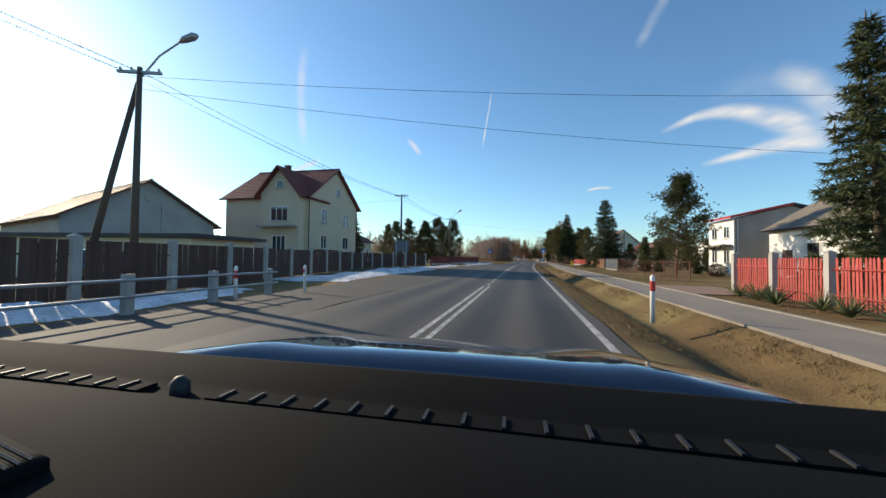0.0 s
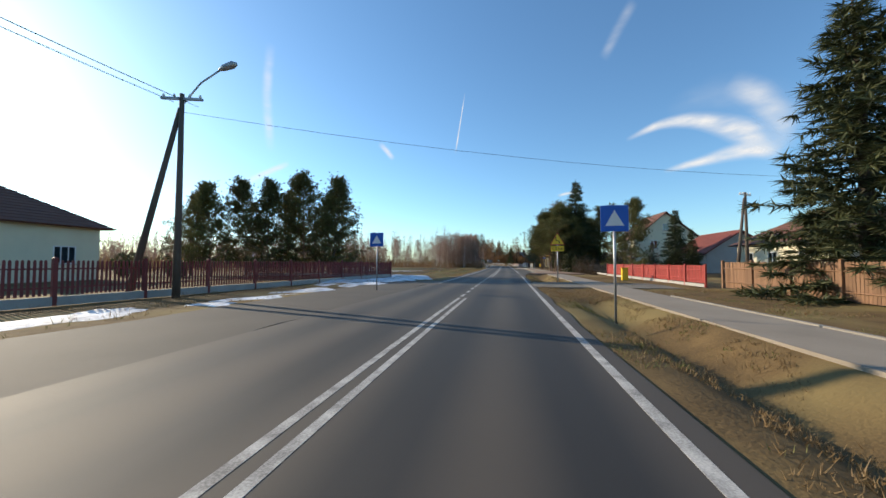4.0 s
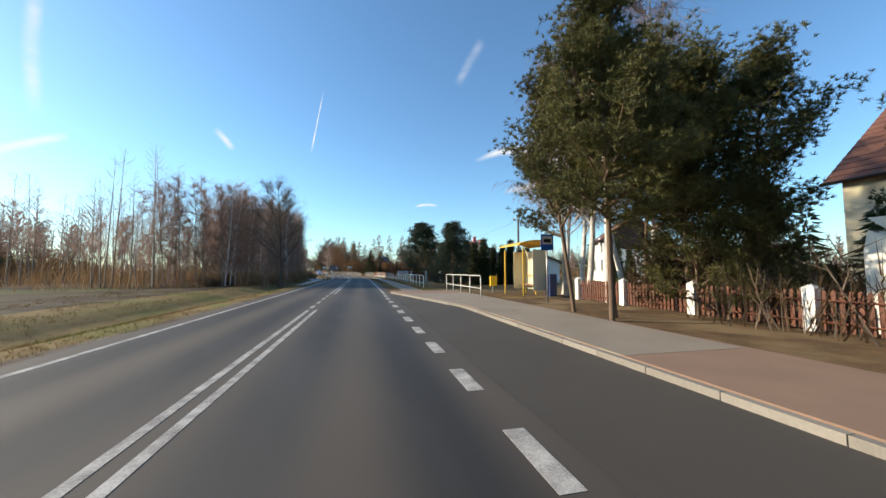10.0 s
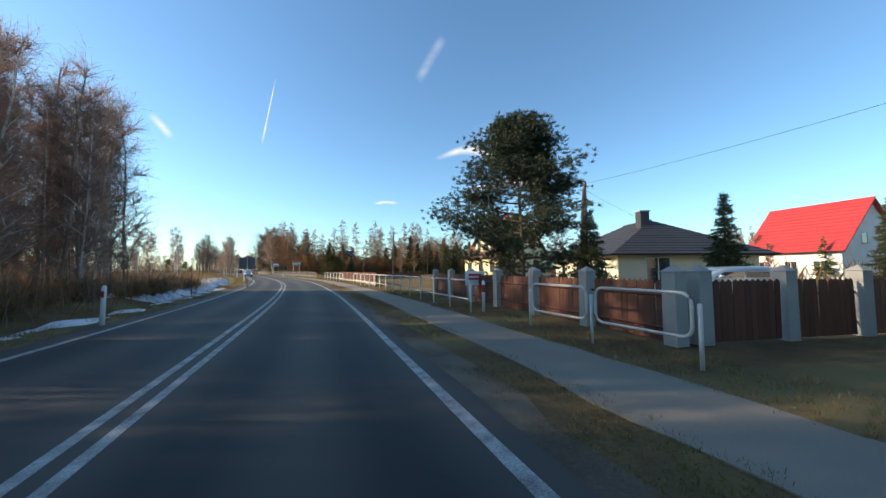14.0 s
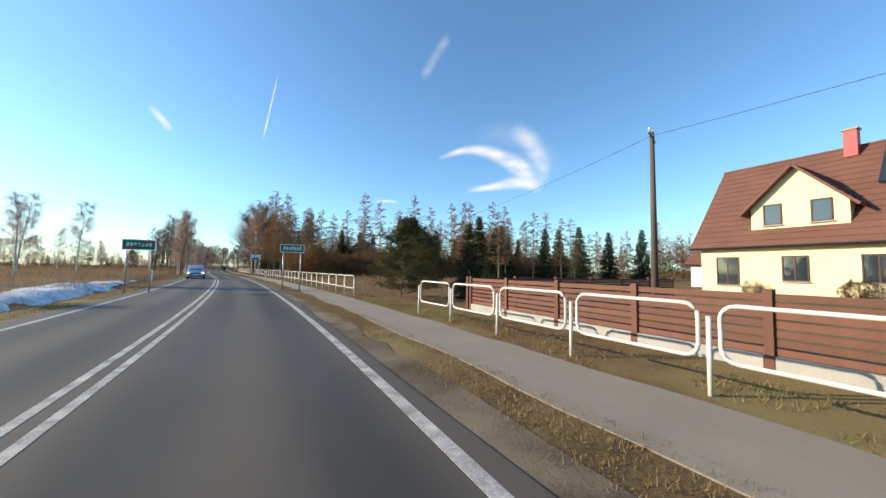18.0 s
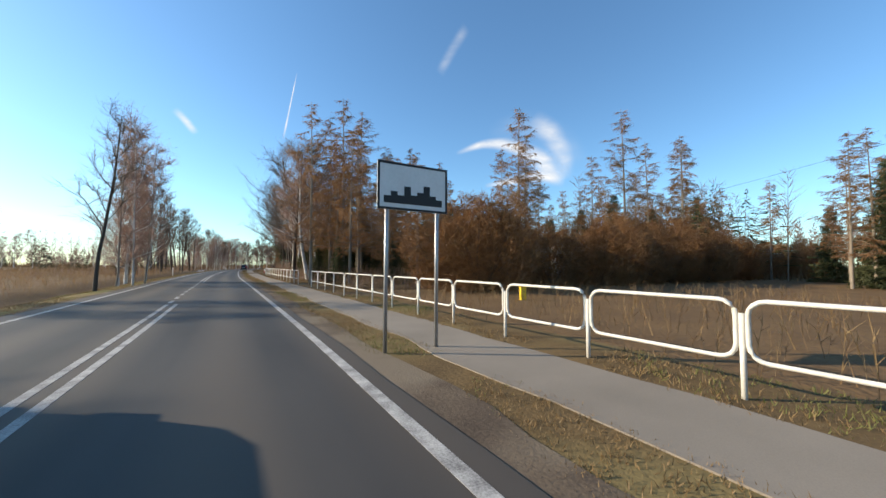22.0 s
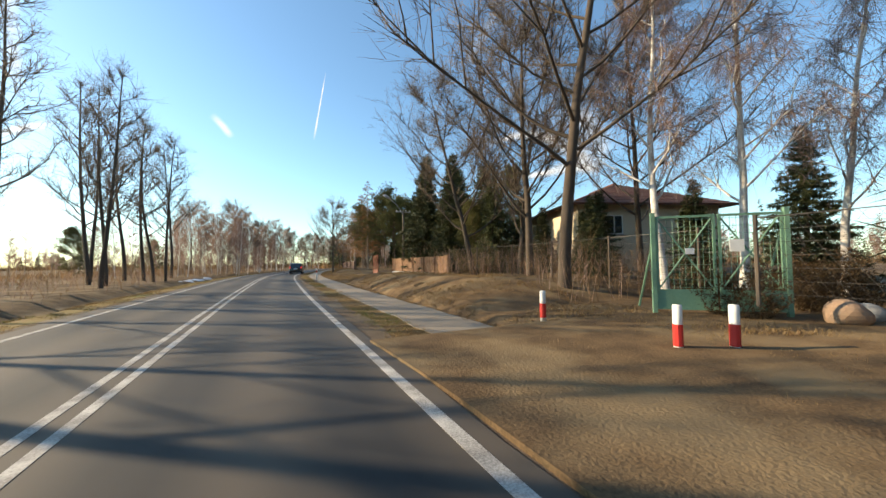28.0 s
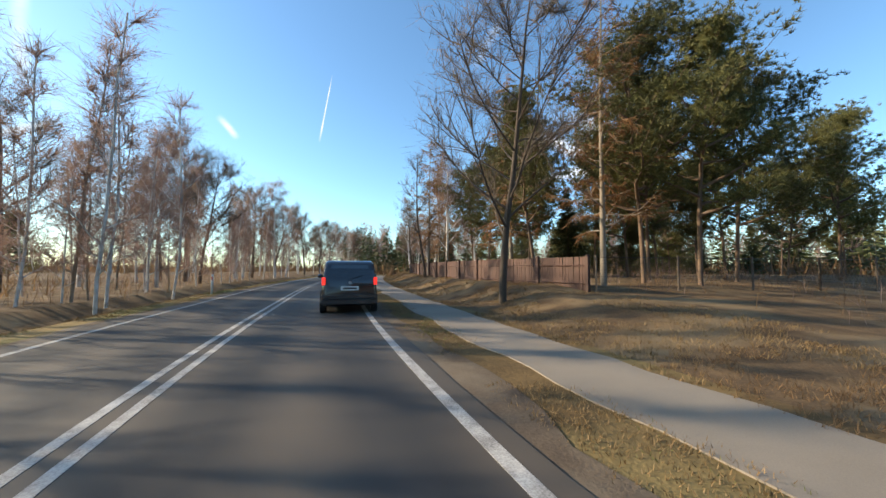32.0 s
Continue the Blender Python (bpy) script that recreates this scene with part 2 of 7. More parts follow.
GRAVEL = material("gravel", (0.2, 0.175, 0.14), (0.11, 0.095, 0.075), 1.0, 0.95, fine=45, bump=0.02, amount=0.6)
PAVING = material("path_asphalt", (0.27, 0.228, 0.178), (0.185, 0.155, 0.12), 0.7, 0.9, fine=90, bump=0.004, amount=0.5, vary=0.1)
PAVING_RED = material("red_paving", (0.25, 0.16, 0.11), (0.18, 0.12, 0.085), 1.2, 0.9, fine=60, bump=0.004, amount=0.5, vary=0.15)
CONCRETE = material("concrete", (0.42, 0.4, 0.36), (0.28, 0.265, 0.24), 1.5, 0.9, fine=40, bump=0.005)
KERB = material("kerb_concrete", (0.27, 0.245, 0.205), (0.18, 0.16, 0.135), 2.0, 0.9, fine=30, bump=0.004, vary=0.12)
NEEDLE = leafy("pine_needles", (0.06, 0.066, 0.022), (0.165, 0.15, 0.05), 0.22, through_light=0.15)
# pine needles again, with the shade of backlit trees put into the colour
NEEDLE_SHADED = leafy("shaded_pine_needles", (0.03, 0.043, 0.026), (0.085, 0.1, 0.06), 0.2, through_light=0.08)
NEEDLE_DARK = leafy("spruce_needles", (0.032, 0.045, 0.018), (0.095, 0.1, 0.04), 0.25, through_light=0.12)
LARCH = leafy("bare_larch_twigs", (0.33, 0.17, 0.07), (0.18, 0.095, 0.042), 0.2, through_light=0.35)
TWIG = leafy("birch_twigs", (0.36, 0.245, 0.2), (0.2, 0.135, 0.105), 0.2, through_light=0.45)
TWIG_GREY = leafy("bare_twigs", (0.18, 0.135, 0.1), (0.1, 0.075, 0.055), 0.2, through_light=0.15)
BRUSH = leafy("dry_brush", (0.25, 0.155, 0.08), (0.14, 0.09, 0.048), 0.15, through_light=0.5)
GREEN_BLADE = leafy("green_grass_blades", (0.11, 0.12, 0.035), (0.17, 0.16, 0.05), 0.1)
HEDGE = leafy("hedge_leaves", (0.1, 0.06, 0.028), (0.05, 0.035, 0.018), 0.2)
DRY = leafy("dry_stalks", (0.27, 0.18, 0.085), (0.155, 0.1, 0.045), 0.15)
BARK_PINE = material("pine_bark", (0.19, 0.125, 0.082), (0.085, 0.06, 0.044), 2.5, 0.95, fine=18, bump=0.02, stretch=(1, 1, 0.3))
BARK_DARK = material("dark_bark", (0.1, 0.075, 0.055), (0.05, 0.04, 0.032), 3.0, 0.95, fine=25, bump=0.02, stretch=(1, 1, 0.25))
BARK_GREY = material("grey_bark", (0.3, 0.25, 0.19), (0.15, 0.12, 0.09), 3.0, 0.95, fine=25, bump=0.015, stretch=(1, 1, 0.3))
BIRCH = material("birch_bark", (0.74, 0.71, 0.66), (0.3, 0.27, 0.235), 1.7, 0.8, fine=9, bump=0.006, amount=0.6, stretch=(1.0, 1.0, 1.3))
WOOD_POLE = material("weathered_pole", (0.13, 0.1, 0.075), (0.075, 0.06, 0.048), 2.0, 0.9, fine=30, stretch=(1, 1, 0.15), bump=0.008)
WHITE_STEEL = material("white_painted_steel", (0.72, 0.7, 0.64), (0.5, 0.46, 0.38), 3.0, 0.5, fine=30, amount=0.45)
GALV = material("galvanised_steel", (0.42, 0.42, 0.42), (0.3, 0.3, 0.3), 6.0, 0.45, metal=0.7, fine=40)
BLACK = material("black_plastic", (0.018, 0.018, 0.02), (0.012, 0.012, 0.013), 20.0, 0.6, fine=200, bump=0.001)
TYRE = material("tyre_rubber", (0.02, 0.02, 0.02), (0.03, 0.03, 0.028), 6.0, 0.85)
WHITE = material("white_paint", (0.78, 0.77, 0.74), (0.62, 0.61, 0.58), 2.0, 0.6, fine=20, amount=0.4)
RED = material("red_paint", (0.55, 0.03, 0.025), (0.4, 0.025, 0.02), 3.0, 0.5)
GLASS = glass("window_glass")
# ---- ground, road and paths ----
def ditch_depth(s, off):
    """The ground's height: flat by the road, a ditch on its right in places, gentle swell further off."""
    z = -0.03
    a = abs(off)
    if off > 0:
        deep = DITCH(s)
        if deep and 3.9 < off < 6.3:
            z -= deep * math.sin((off - 3.9) / 2.4 * math.pi) ** 2
        bank = BANK(s)
        if bank and off > 7.0:
            z += bank * min(1.0, (off - 7.0) / 2.0)
            x, y, _ = on_road(s, off)
            z += bank * (0.16 * noise.noise((x * 0.9, y * 0.9, 5.0)) + 0.08 * noise.noise((x * 2.3, y * 2.3, 6.0)))
        if 320.0 < s < 350.0 and 6.1 < off < 7.2:
            z -= 0.28 * math.sin((off - 6.1) / 1.1 * math.pi) ** 2 * min(1.0, (s - 320) / 6, (350 - s) / 5)
    else:
        if 4.4 < a < 7.4:
            z -= LEFT_DITCH(s) * math.sin((a - 4.4) / 3.0 * math.pi) ** 2
    if a > 4 and not (s > 130 and 4.2 < off < 6.2):
        x, y, _ = on_road(s, off)
        z += 0.07 * noise.noise((x * 0.35, y * 0.35, 0.0)) * min(1.0, (a - 4) / 3)
    return z


def ramp(s, rows):
    """Straight lines between rows of (s, value)."""
    return float(np.interp(s, [r[0] for r in rows], [r[1] for r in rows]))


def DITCH(s):
    return ramp(s, [(-60, 0.55), (62, 0.5), (64, 0.05), (75, 0.05), (77, 0.55), (90, 0.55), (92.5, 0)])


def BANK(s):
    return ramp(s, [(296, 0), (304, 0.9), (317, 0.9), (319.5, 0.03), (327, 0.03), (330, 0.8), (348, 0.6), (353, 0.0), (365, 0.0), (375, 0.7), (420, 0.7), (440, 0)])


def LEFT_DITCH(s):
    return ramp(s, [(0, 0), (70, 0), (85, 0.35), (140, 0.35), (200, 0.5), (420, 0.5)])


def zone(s, off):
    """Which ground covers a place."""
    if off < 0:
        if s < 86:
            return 5 if off > -5.6 and s < 74 else 0
        if off > -5.6:
            return 1
        if s < 150:
            return 1 if off > -9 else 6 if off > -17 else 2 if off > -30 else 3
        if s < 205:
            return 0 if off > -9 else 3
        return 3 if s < 330 else 4
    if s < 70:
        return 0
    if 92 < s < 130 and off > 7:
        return 4
    if s > 262 and off > 6.5:
        return 4
    if 210 < s < 262 and off > 7.5:
        return 3
    return 0


def build_ground():
    offs = [-900, -420, -200, -110, -70, -48, -38, -30, -22, -16, -12, -9.5, -7.4, -6.6, -5.9, -5.2, -4.4, -3.6, -2.6, 2.6, 3.5, 3.9, 4.5, 5.1, 5.7, 6.15, 6.4, 6.65, 6.9, 7.2, 7.6, 8.2, 9.0, 10.5, 13, 17, 22, 30, 42, 60, 90, 150, 300, 900]
    ss = list(np.arange(-75, 480, 2.0))
    verts, faces, idx = [], [], []
    x0, y0, h0 = on_road(ss[0])
    x1, y1, h1 = on_road(ss[-1])
    rows = [(x0 - math.sin(h0) * d, y0 - math.cos(h0) * d, h0) for d in (900, 300, 80)] + [None] * len(ss) + [(x1 + math.sin(h1) * d, y1 + math.cos(h1) * d, h1) for d in (80, 300, 1200)]
    for i, r in enumerate(rows):
        for off in offs:
            if r is None:
                s = ss[i - 3]
                # far off the road the rows stay parallel, so that they never cross in a bend
                hx, hy, h = on_road(s)
                lim = max(-60.0, min(60.0, off))
                x, y, _ = on_road(s, lim)
                x += off - lim
                verts.append((x, y, ditch_depth(s, off)))
            else:
                lim = max(-60.0, min(60.0, off))
                verts.append((r[0] + lim * math.cos(r[2]) + off - lim, r[1] - lim * math.sin(r[2]), -0.03))
    n = len(offs)
    for i in range(len(rows) - 1):
        for j in range(n - 1):
            faces.append((i * n + j, i * n + j + 1, (i + 1) * n + j + 1, (i + 1) * n + j))
            s = ss[min(max(i - 3, 0), len(ss) - 1)]
            idx.append(zone(s, (offs[j] + offs[j + 1]) / 2))
    me = mesh_of("ground", verts, faces, [GRASS, VERGE, FIELD, REED, LITTER, GRAVEL, SOIL], idx, True)
    tagged(new("ground", me), "dry winter grass, field and leaf litter beside the road", "ground", kind="structure")


def strip(name, s0, s1, o0, o1, z, mat, thick=0.05, step=2.0, label="", category="", kind="structure", wobble=0.0, parent=None):
    """A slab along the road between two offsets (numbers or functions of s)."""
    g = Geo()
    ss = np.linspace(s0, s1, max(2, int((s1 - s0) / step) + 1))
    f0 = o0 if callable(o0) else (lambda s: o0)
    f1 = o1 if callable(o1) else (lambda s: o1)
    v = []
    for s in ss:
        w = wobble * noise.noise((s * 0.7, o0 if not callable(o0) else 3.3, 1.7)) if wobble else 0
        w2 = wobble * noise.noise((s * 0.9, 7.7, 5.1)) if wobble else 0
        a, b = on_road(s, f0(s) + w), on_road(s, f1(s) + w2)
        v += [(a[0], a[1], z), (b[0], b[1], z), (a[0], a[1], z - thick), (b[0], b[1], z - thick)]
    f = []
    for i in range(len(ss) - 1):
        a, b = 4 * i, 4 * i + 4
        f += [(a, a + 1, b + 1, b), (a + 1, a + 3, b + 3, b + 1), (a + 2, a, b, b + 2)]
    f += [(0, 2, 3, 1), (4 * len(ss) - 4, 4 * len(ss) - 3, 4 * len(ss) - 1, 4 * len(ss) - 2)]
    g.add(v, f)
    ob = new(name, g.mesh(name, mat))
    if parent is not None:
        ob.parent = parent
    elif label:
        tagged(ob, label, category, kind=kind)
    return ob


def drive(name, s, width, o0, o1, mat, z=0.012, label="", category="driveway"):
    return strip(name, s - width / 2, s + width / 2, o0, o1, z, mat, 0.3, 1.0, label, category, wobble=0.3)


def build_road():
    """The carriageway, with the way across it kept on its points for the wheel tracks."""
    cols = [-3.35 + 6.7 * k / 16 for k in range(17)]
    ss = np.arange(s_of(-76), s_of(515), 2.0)
    v, f, across = [], [], []
    for s in ss:
        for o in cols:
            rag = 0.12 * noise.noise((s * 0.6, o, 2.0)) if abs(o) > 3.3 else 0.0
            x, y, _ = on_road(s, o + rag)
            v.append((x, y, 0.0))
            across.append(o)
        for o in (cols[0], cols[-1]):
            x, y, _ = on_road(s, o)
            v.append((x, y, -0.3))
            across.append(o)
    n = 19
    for i in range(len(ss) - 1):
        a, b = i * n, (i + 1) * n
        f += [(a + k, a + k + 1, b + k + 1, b + k) for k in range(16)] + [(a + 17, a, b, b + 17), (a + 16, a + 18, b + 18, b + 16)]
    me = mesh_of("road", v, f, ASPHALT, None, False)
    me.attributes.new("across", "FLOAT", "POINT").data.foreach_set("value", np.array(across, dtype=np.float32))
    tagged(new("road", me), "grey worn asphalt two-lane road with paler streaks between the wheel tracks", "road", kind="structure")


# ---- plants ----
def rnd(rng, a, b):
    return a + (b - a) * rng.random()


def fin(out, base, direction, length, width, rng):
    """One thin leaf-like triangle."""
    side = direction.cross(Vector((rng.random() - 0.5, rng.random() - 0.5, rng.random() - 0.5))).normalized() * width
    out.add([tuple(base - side), tuple(base + side), tuple(base + direction * length)], [(0, 1, 2)])


def tuft(out, at, axis, size, count, width, rng):
    for _ in range(count):
        d = (axis * 0.7 + Vector((rng.gauss(0, 1), rng.gauss(0, 1), rng.gauss(0, 0.8))) * 0.6).normalized()
        fin(out, at + d * size * 0.1, d, size * rnd(rng, 0.6, 1.1), width, rng)


def limb(g, start, direction, length, r0, r1, rng, bend=0.25, up=0.0, n=5, sides=5):
    """A bent, tapering branch; gives back its points."""
    pts, p, d = [start.copy()], start.copy(), direction.normalized()
    for i in range(n):
        d = (d + Vector((rng.gauss(0, bend), rng.gauss(0, bend), rng.gauss(0, bend) + up)) * 0.5).normalized()
        p = p + d * length / n
        pts.append(p.copy())
    g.tube(pts, [r0 + (r1 - r0) * i / n for i in range(n + 1)], sides, cap=False)
    return pts


def along(pts, t):
    k = min(int(t * (len(pts) - 1)), len(pts) - 2)
    return pts[k].lerp(pts[k + 1], t * (len(pts) - 1) - k), (pts[k + 1] - pts[k]).normalized()


def make_pine(seed, h, bare, wide, tufts=3200, lean=0.02, needle=0.013, cone=False, mat=None):
    """A Scots pine: a bare trunk, crooked limbs and clumps of needle tufts; cone: a young tree, broad at its foot."""
    rng = random.Random(seed)
    g, leaf = Geo(), Geo()
    trunk = limb(g, Vector((0, 0, -0.2)), Vector((rng.gauss(0, lean), rng.gauss(0, lean), 1)), h * 0.96, h * 0.0055 + 0.03, 0.03, rng, 0.06, 0.08, 9, 8)
    ends = []
    n = 40 if cone else int(14 + 14 * (1 - bare))
    for i in range(n):
        t = bare + (0.98 - bare) * (i / n) ** 0.9
        at, d = along(trunk, t)
        a = i * 2.4 + rng.gauss(0, 0.4)
        rel = (t - bare) / (1 - bare)
        reach = wide * (0.55 + 0.6 * math.sin(min(1, rel * 1.15 + 0.22) * math.pi)) * rnd(rng, 0.65, 1.15)
        if cone:
            reach = wide * (1.12 * (1 - rel) ** 0.75 + 0.1) * min(1.0, 0.72 + 1.6 * rel) * rnd(rng, 0.7, 1.15)
        pts = limb(g, at, Vector((math.cos(a), math.sin(a), (0.1 if cone else 0.25) + 0.5 * rel)), reach, 0.05 * (1.2 - rel) + 0.015, 0.012, rng, 0.3, 0.12, 5, 4)
        for k in range(5):
            q, dd = along(pts, 0.35 + 0.65 * k / 4.0)
            ends.append((q, dd, reach))
            sub = limb(g, q, dd + Vector((rng.gauss(0, 0.7), rng.gauss(0, 0.7), 0.25)), reach * 0.35, 0.015, 0.006, rng, 0.3, 0.1, 3, 3)
            ends.append((sub[-1], (sub[-1] - sub[-2]).normalized(), reach))
    ends += [(along(trunk, t)[0], Vector((0, 0, 1)), 0.6) for t in (0.93, 0.96, 0.99)]
    per = max(1, tufts // len(ends))
    for q, dd, reach in ends:
        for _ in range(per):
            o = Vector((rng.gauss(0, 0.21), rng.gauss(0, 0.21), rng.gauss(0.08, 0.13))) * (0.6 + 0.22 * wide)
            tuft(leaf, q + o, (dd + Vector((0, 0, 0.7)) + o * 0.6).normalized(), 0.18, 15, needle, rng)
    return g.mesh("pine_trunk", BARK_PINE, True), leaf.mesh("pine_crown", mat or NEEDLE)


def make_spruce(seed, h, wide, low=0.04, mat=None, dense=1.0, droop=-0.18, bark=None):
    """A spruce: tiers of drooping boughs with hanging sprays."""
    rng = random.Random(seed)
    g, leaf = Geo(), Geo()
    trunk = limb(g, Vector((0, 0, -0.2)), Vector((0, 0, 1)), h, h * 0.014 + 0.05, 0.015, rng, 0.015, 0.05, 8, 7)
    tiers = int(h * 3.5)
    for i in range(tiers):
        rel = i / tiers
        t = low + (0.985 - low) * rel
        at, _ = along(trunk, t)
        reach = wide * (1 - rel) ** 0.85 * rnd(rng, 0.75, 1.1) + 0.12
        for k in range(7):
            a = k * 0.898 + i * 1.7 + rng.gauss(0, 0.25)
            rr = reach * rnd(rng, 0.7, 1.1)
            pts = limb(g, at, Vector((math.cos(a), math.sin(a), 0.22 if rel > 0.75 else droop)), rr, 0.018 * (1.2 - rel) + 0.006, 0.004, rng, 0.12, 0.06, 4, 3)
            for j in range(max(2, int(rr * 12.0 * dense))):
                q, dd = along(pts, rnd(rng, 0.15, 1.0))
                side = Vector((-dd.y, dd.x, 0)) * (1 if j % 2 else -1)
                tuft(leaf, q, (dd * 0.8 + side * 0.9 + Vector((0, 0, -0.35))).normalized(), 0.33, 9, 0.022, rng)
    return g.mesh("spruce_trunk", bark or BARK_DARK, True), leaf.mesh("spruce_crown", mat or NEEDLE_DARK)


def make_larch(seed, h, wide):
    """A larch in winter: straight trunk, thin boughs with short brown twigs."""
    rng = random.Random(seed)
    g, leaf = Geo(), Geo()
    trunk = limb(g, Vector((0, 0, -0.2)), Vector((0, 0, 1)), h, h * 0.0075 + 0.03, 0.012, rng, 0.02, 0.05, 8, 7)
    n = int(h * 5.5)
    for i in range(n):
        rel = (i + 0.5) / n
        at, _ = along(trunk, 0.2 + 0.79 * rel)
        a = i * 2.4 + rng.gauss(0, 0.6)
        reach = wide * ((1 - rel) ** 0.65 * rnd(rng, 0.35, 1.2) + 0.08)
        pts = limb(g, at, Vector((math.cos(a), math.sin(a), rnd(rng, -0.25, 0.3))), reach, 0.02 * (1.2 - rel) + 0.006, 0.004, rng, 0.42, 0.1, 6, 3)
        for k in range(2):
            q, dd = along(pts, rnd(rng, 0.3, 0.8))
            sub = limb(g, q, dd + Vector((rng.gauss(0, 0.7), rng.gauss(0, 0.7), -0.2)), reach * 0.45, 0.008, 0.003, rng, 0.4, 0.0, 3, 3)
            for j in range(int(reach * 12) + 3):
                q, dd = along(sub, rng.random())
                fin(leaf, q, (dd * 0.5 + Vector((rng.gauss(0, 0.6), rng.gauss(0, 0.6), -0.5))).normalized(), rnd(rng, 0.15, 0.5), 0.011, rng)
        for j in range(int(reach * 26) + 8):
            q, dd = along(pts, rnd(rng, 0.1, 1.0))
            d = (dd * 0.5 + Vector((rng.gauss(0, 0.6), rng.gauss(0, 0.6), -0.45))).normalized()
            fin(leaf, q, d, rnd(rng, 0.18, 0.6), 0.012, rng)
    return g.mesh("larch_trunk", BARK_GREY, True), leaf.mesh("larch_crown", LARCH)


def make_bare(seed, h, radius, first, spread, twig, bark, twigs=5, droop=0.0, fork=3, slim=0.6, limbs=14, thin=0.011, rise=0.75):
    """A leafless broadleaf tree: trunk, limbs, branches and many fine twigs."""
    rng = random.Random(seed)
    g, leaf = Geo(), Geo()
    trunk = limb(g, Vector((0, 0, -0.2)), Vector((rng.gauss(0, 0.05), rng.gauss(0, 0.05), 1)), h * 0.97, radius, 0.02, rng, 0.07, 0.1, 9, 8)
    for i in range(limbs):
        rel = (i + 0.5) / limbs
        t = first + (0.97 - first) * rel
        at, d = along(trunk, t)
        a = i * 2.4 + rng.gauss(0, 0.4)
        length = h * spread * (1.05 - 0.75 * rel) * rnd(rng, 0.7, 1.15)
        r = radius * slim * (1.05 - rel) * 0.5 + 0.012
        pts = limb(g, at, Vector((math.cos(a), math.sin(a), rise)), length, r, 0.012, rng, 0.22, 0.16, 6, 5)
        for k in range(fork):
            q, dd = along(pts, rnd(rng, 0.3, 0.95))
            sub = limb(g, q, dd + Vector((rng.gauss(0, 0.6), rng.gauss(0, 0.6), 0.25)), length * 0.5, 0.012 + r * 0.3, 0.005, rng, 0.25, 0.12, 4, 3)
            for src in (sub, pts):
                for j in range(twigs):
                    q2, d2 = along(src, rnd(rng, 0.3, 1.0))
                    dir2 = (d2 * 0.7 + Vector((rng.gauss(0, 0.5), rng.gauss(0, 0.5), rng.gauss(0.2, 0.4) - droop))).normalized()
                    length2 = rnd(rng, 0.5, 1.1) * (0.5 + h * 0.04)
                    fin(leaf, q2, dir2, length2, thin, rng)
                    for _ in range(4):
                        d3 = (dir2 * 0.8 + Vector((rng.gauss(0, 0.5), rng.gauss(0, 0.5), rng.gauss(0.1, 0.35) - droop * 1.6))).normalized()
                        fin(leaf, q2 + dir2 * length2 * rng.random(), d3, length2 * rnd(rng, 0.4, 0.8), thin * 0.75, rng)
    return g.mesh("bare_trunk", bark, True), leaf.mesh("bare_twigs", twig)


def make_bush(seed, wide, high, mat, count=900, blade=0.16, width=0.02, flat=0.8):
    """A rounded shrub of stems and small leaves."""
    rng = random.Random(seed)
    g, leaf = Geo(), Geo()
    for i in range(9):
        a = i * 0.7
        pts = limb(g, Vector((0, 0, -0.05)), Vector((math.cos(a) * 0.6, math.sin(a) * 0.6, 1)), high * 0.75, 0.02, 0.006, rng, 0.2, 0.1, 4, 3)
    for _ in range(count):
        a, r, z = rng.random() * 6.283, math.sqrt(rng.random()), rng.random()
        lobes = 0.75 + 0.25 * math.sin(3 * a + seed) * math.cos(2.3 * z + seed)
        rr = wide / 2 * (0.55 + 0.45 * r) * math.sin(math.pi * (0.18 + 0.72 * z)) ** flat * lobes
        p = Vector((rr * math.cos(a), rr * math.sin(a), 0.02 + z * high * lobes))
        tuft(leaf, p, Vector((math.cos(a) * 0.5, math.sin(a) * 0.5, 0.6)), blade, 4, width, rng)
    return g.mesh("bush_stems", BARK_DARK), leaf.mesh("bush_leaves", mat)


def grass_band(label, s0, s1, o0, o1, per_m2, high, mats, seed, blades=5, width=0.007, name="dry_grass"):
    """Short tufts of grass over a strip beside the road, as one piece of stuff."""
    rng = random.Random(seed)
    g = Geo()
    for _ in range(int((s1 - s0) * (o1 - o0) * per_m2)):
        s, o = rnd(rng, s0, s1), rnd(rng, o0, o1)
        x, y, _h = on_road(s, o)
        if noise.noise((x * 0.5, y * 0.5, 9.0)) < -0.18:
            continue
        z = ditch_depth(s, o) - 0.02
        mat = 0 if noise.noise((x * 0.23, y * 0.23, 4.0)) + rng.gauss(0, 0.2) < 0.26 else 1
        k = high * rnd(rng, 0.5, 1.25)
        for _b in range(blades):
            d = Vector((rng.gauss(0, 0.55), rng.gauss(0, 0.55), 1.0)).normalized()
            at = Vector((x + rng.gauss(0, 0.05), y + rng.gauss(0, 0.05), z))
            side = d.cross(Vector((rng.gauss(0, 1), rng.gauss(0, 1), 0.1))).normalized() * width
            g.add([tuple(at - side), tuple(at + side), tuple(at + d * k)], [(0, 1, 2)], mat)
    tagged(new(name, g.mesh(name, mats)), label, "grass", kind="stuff")


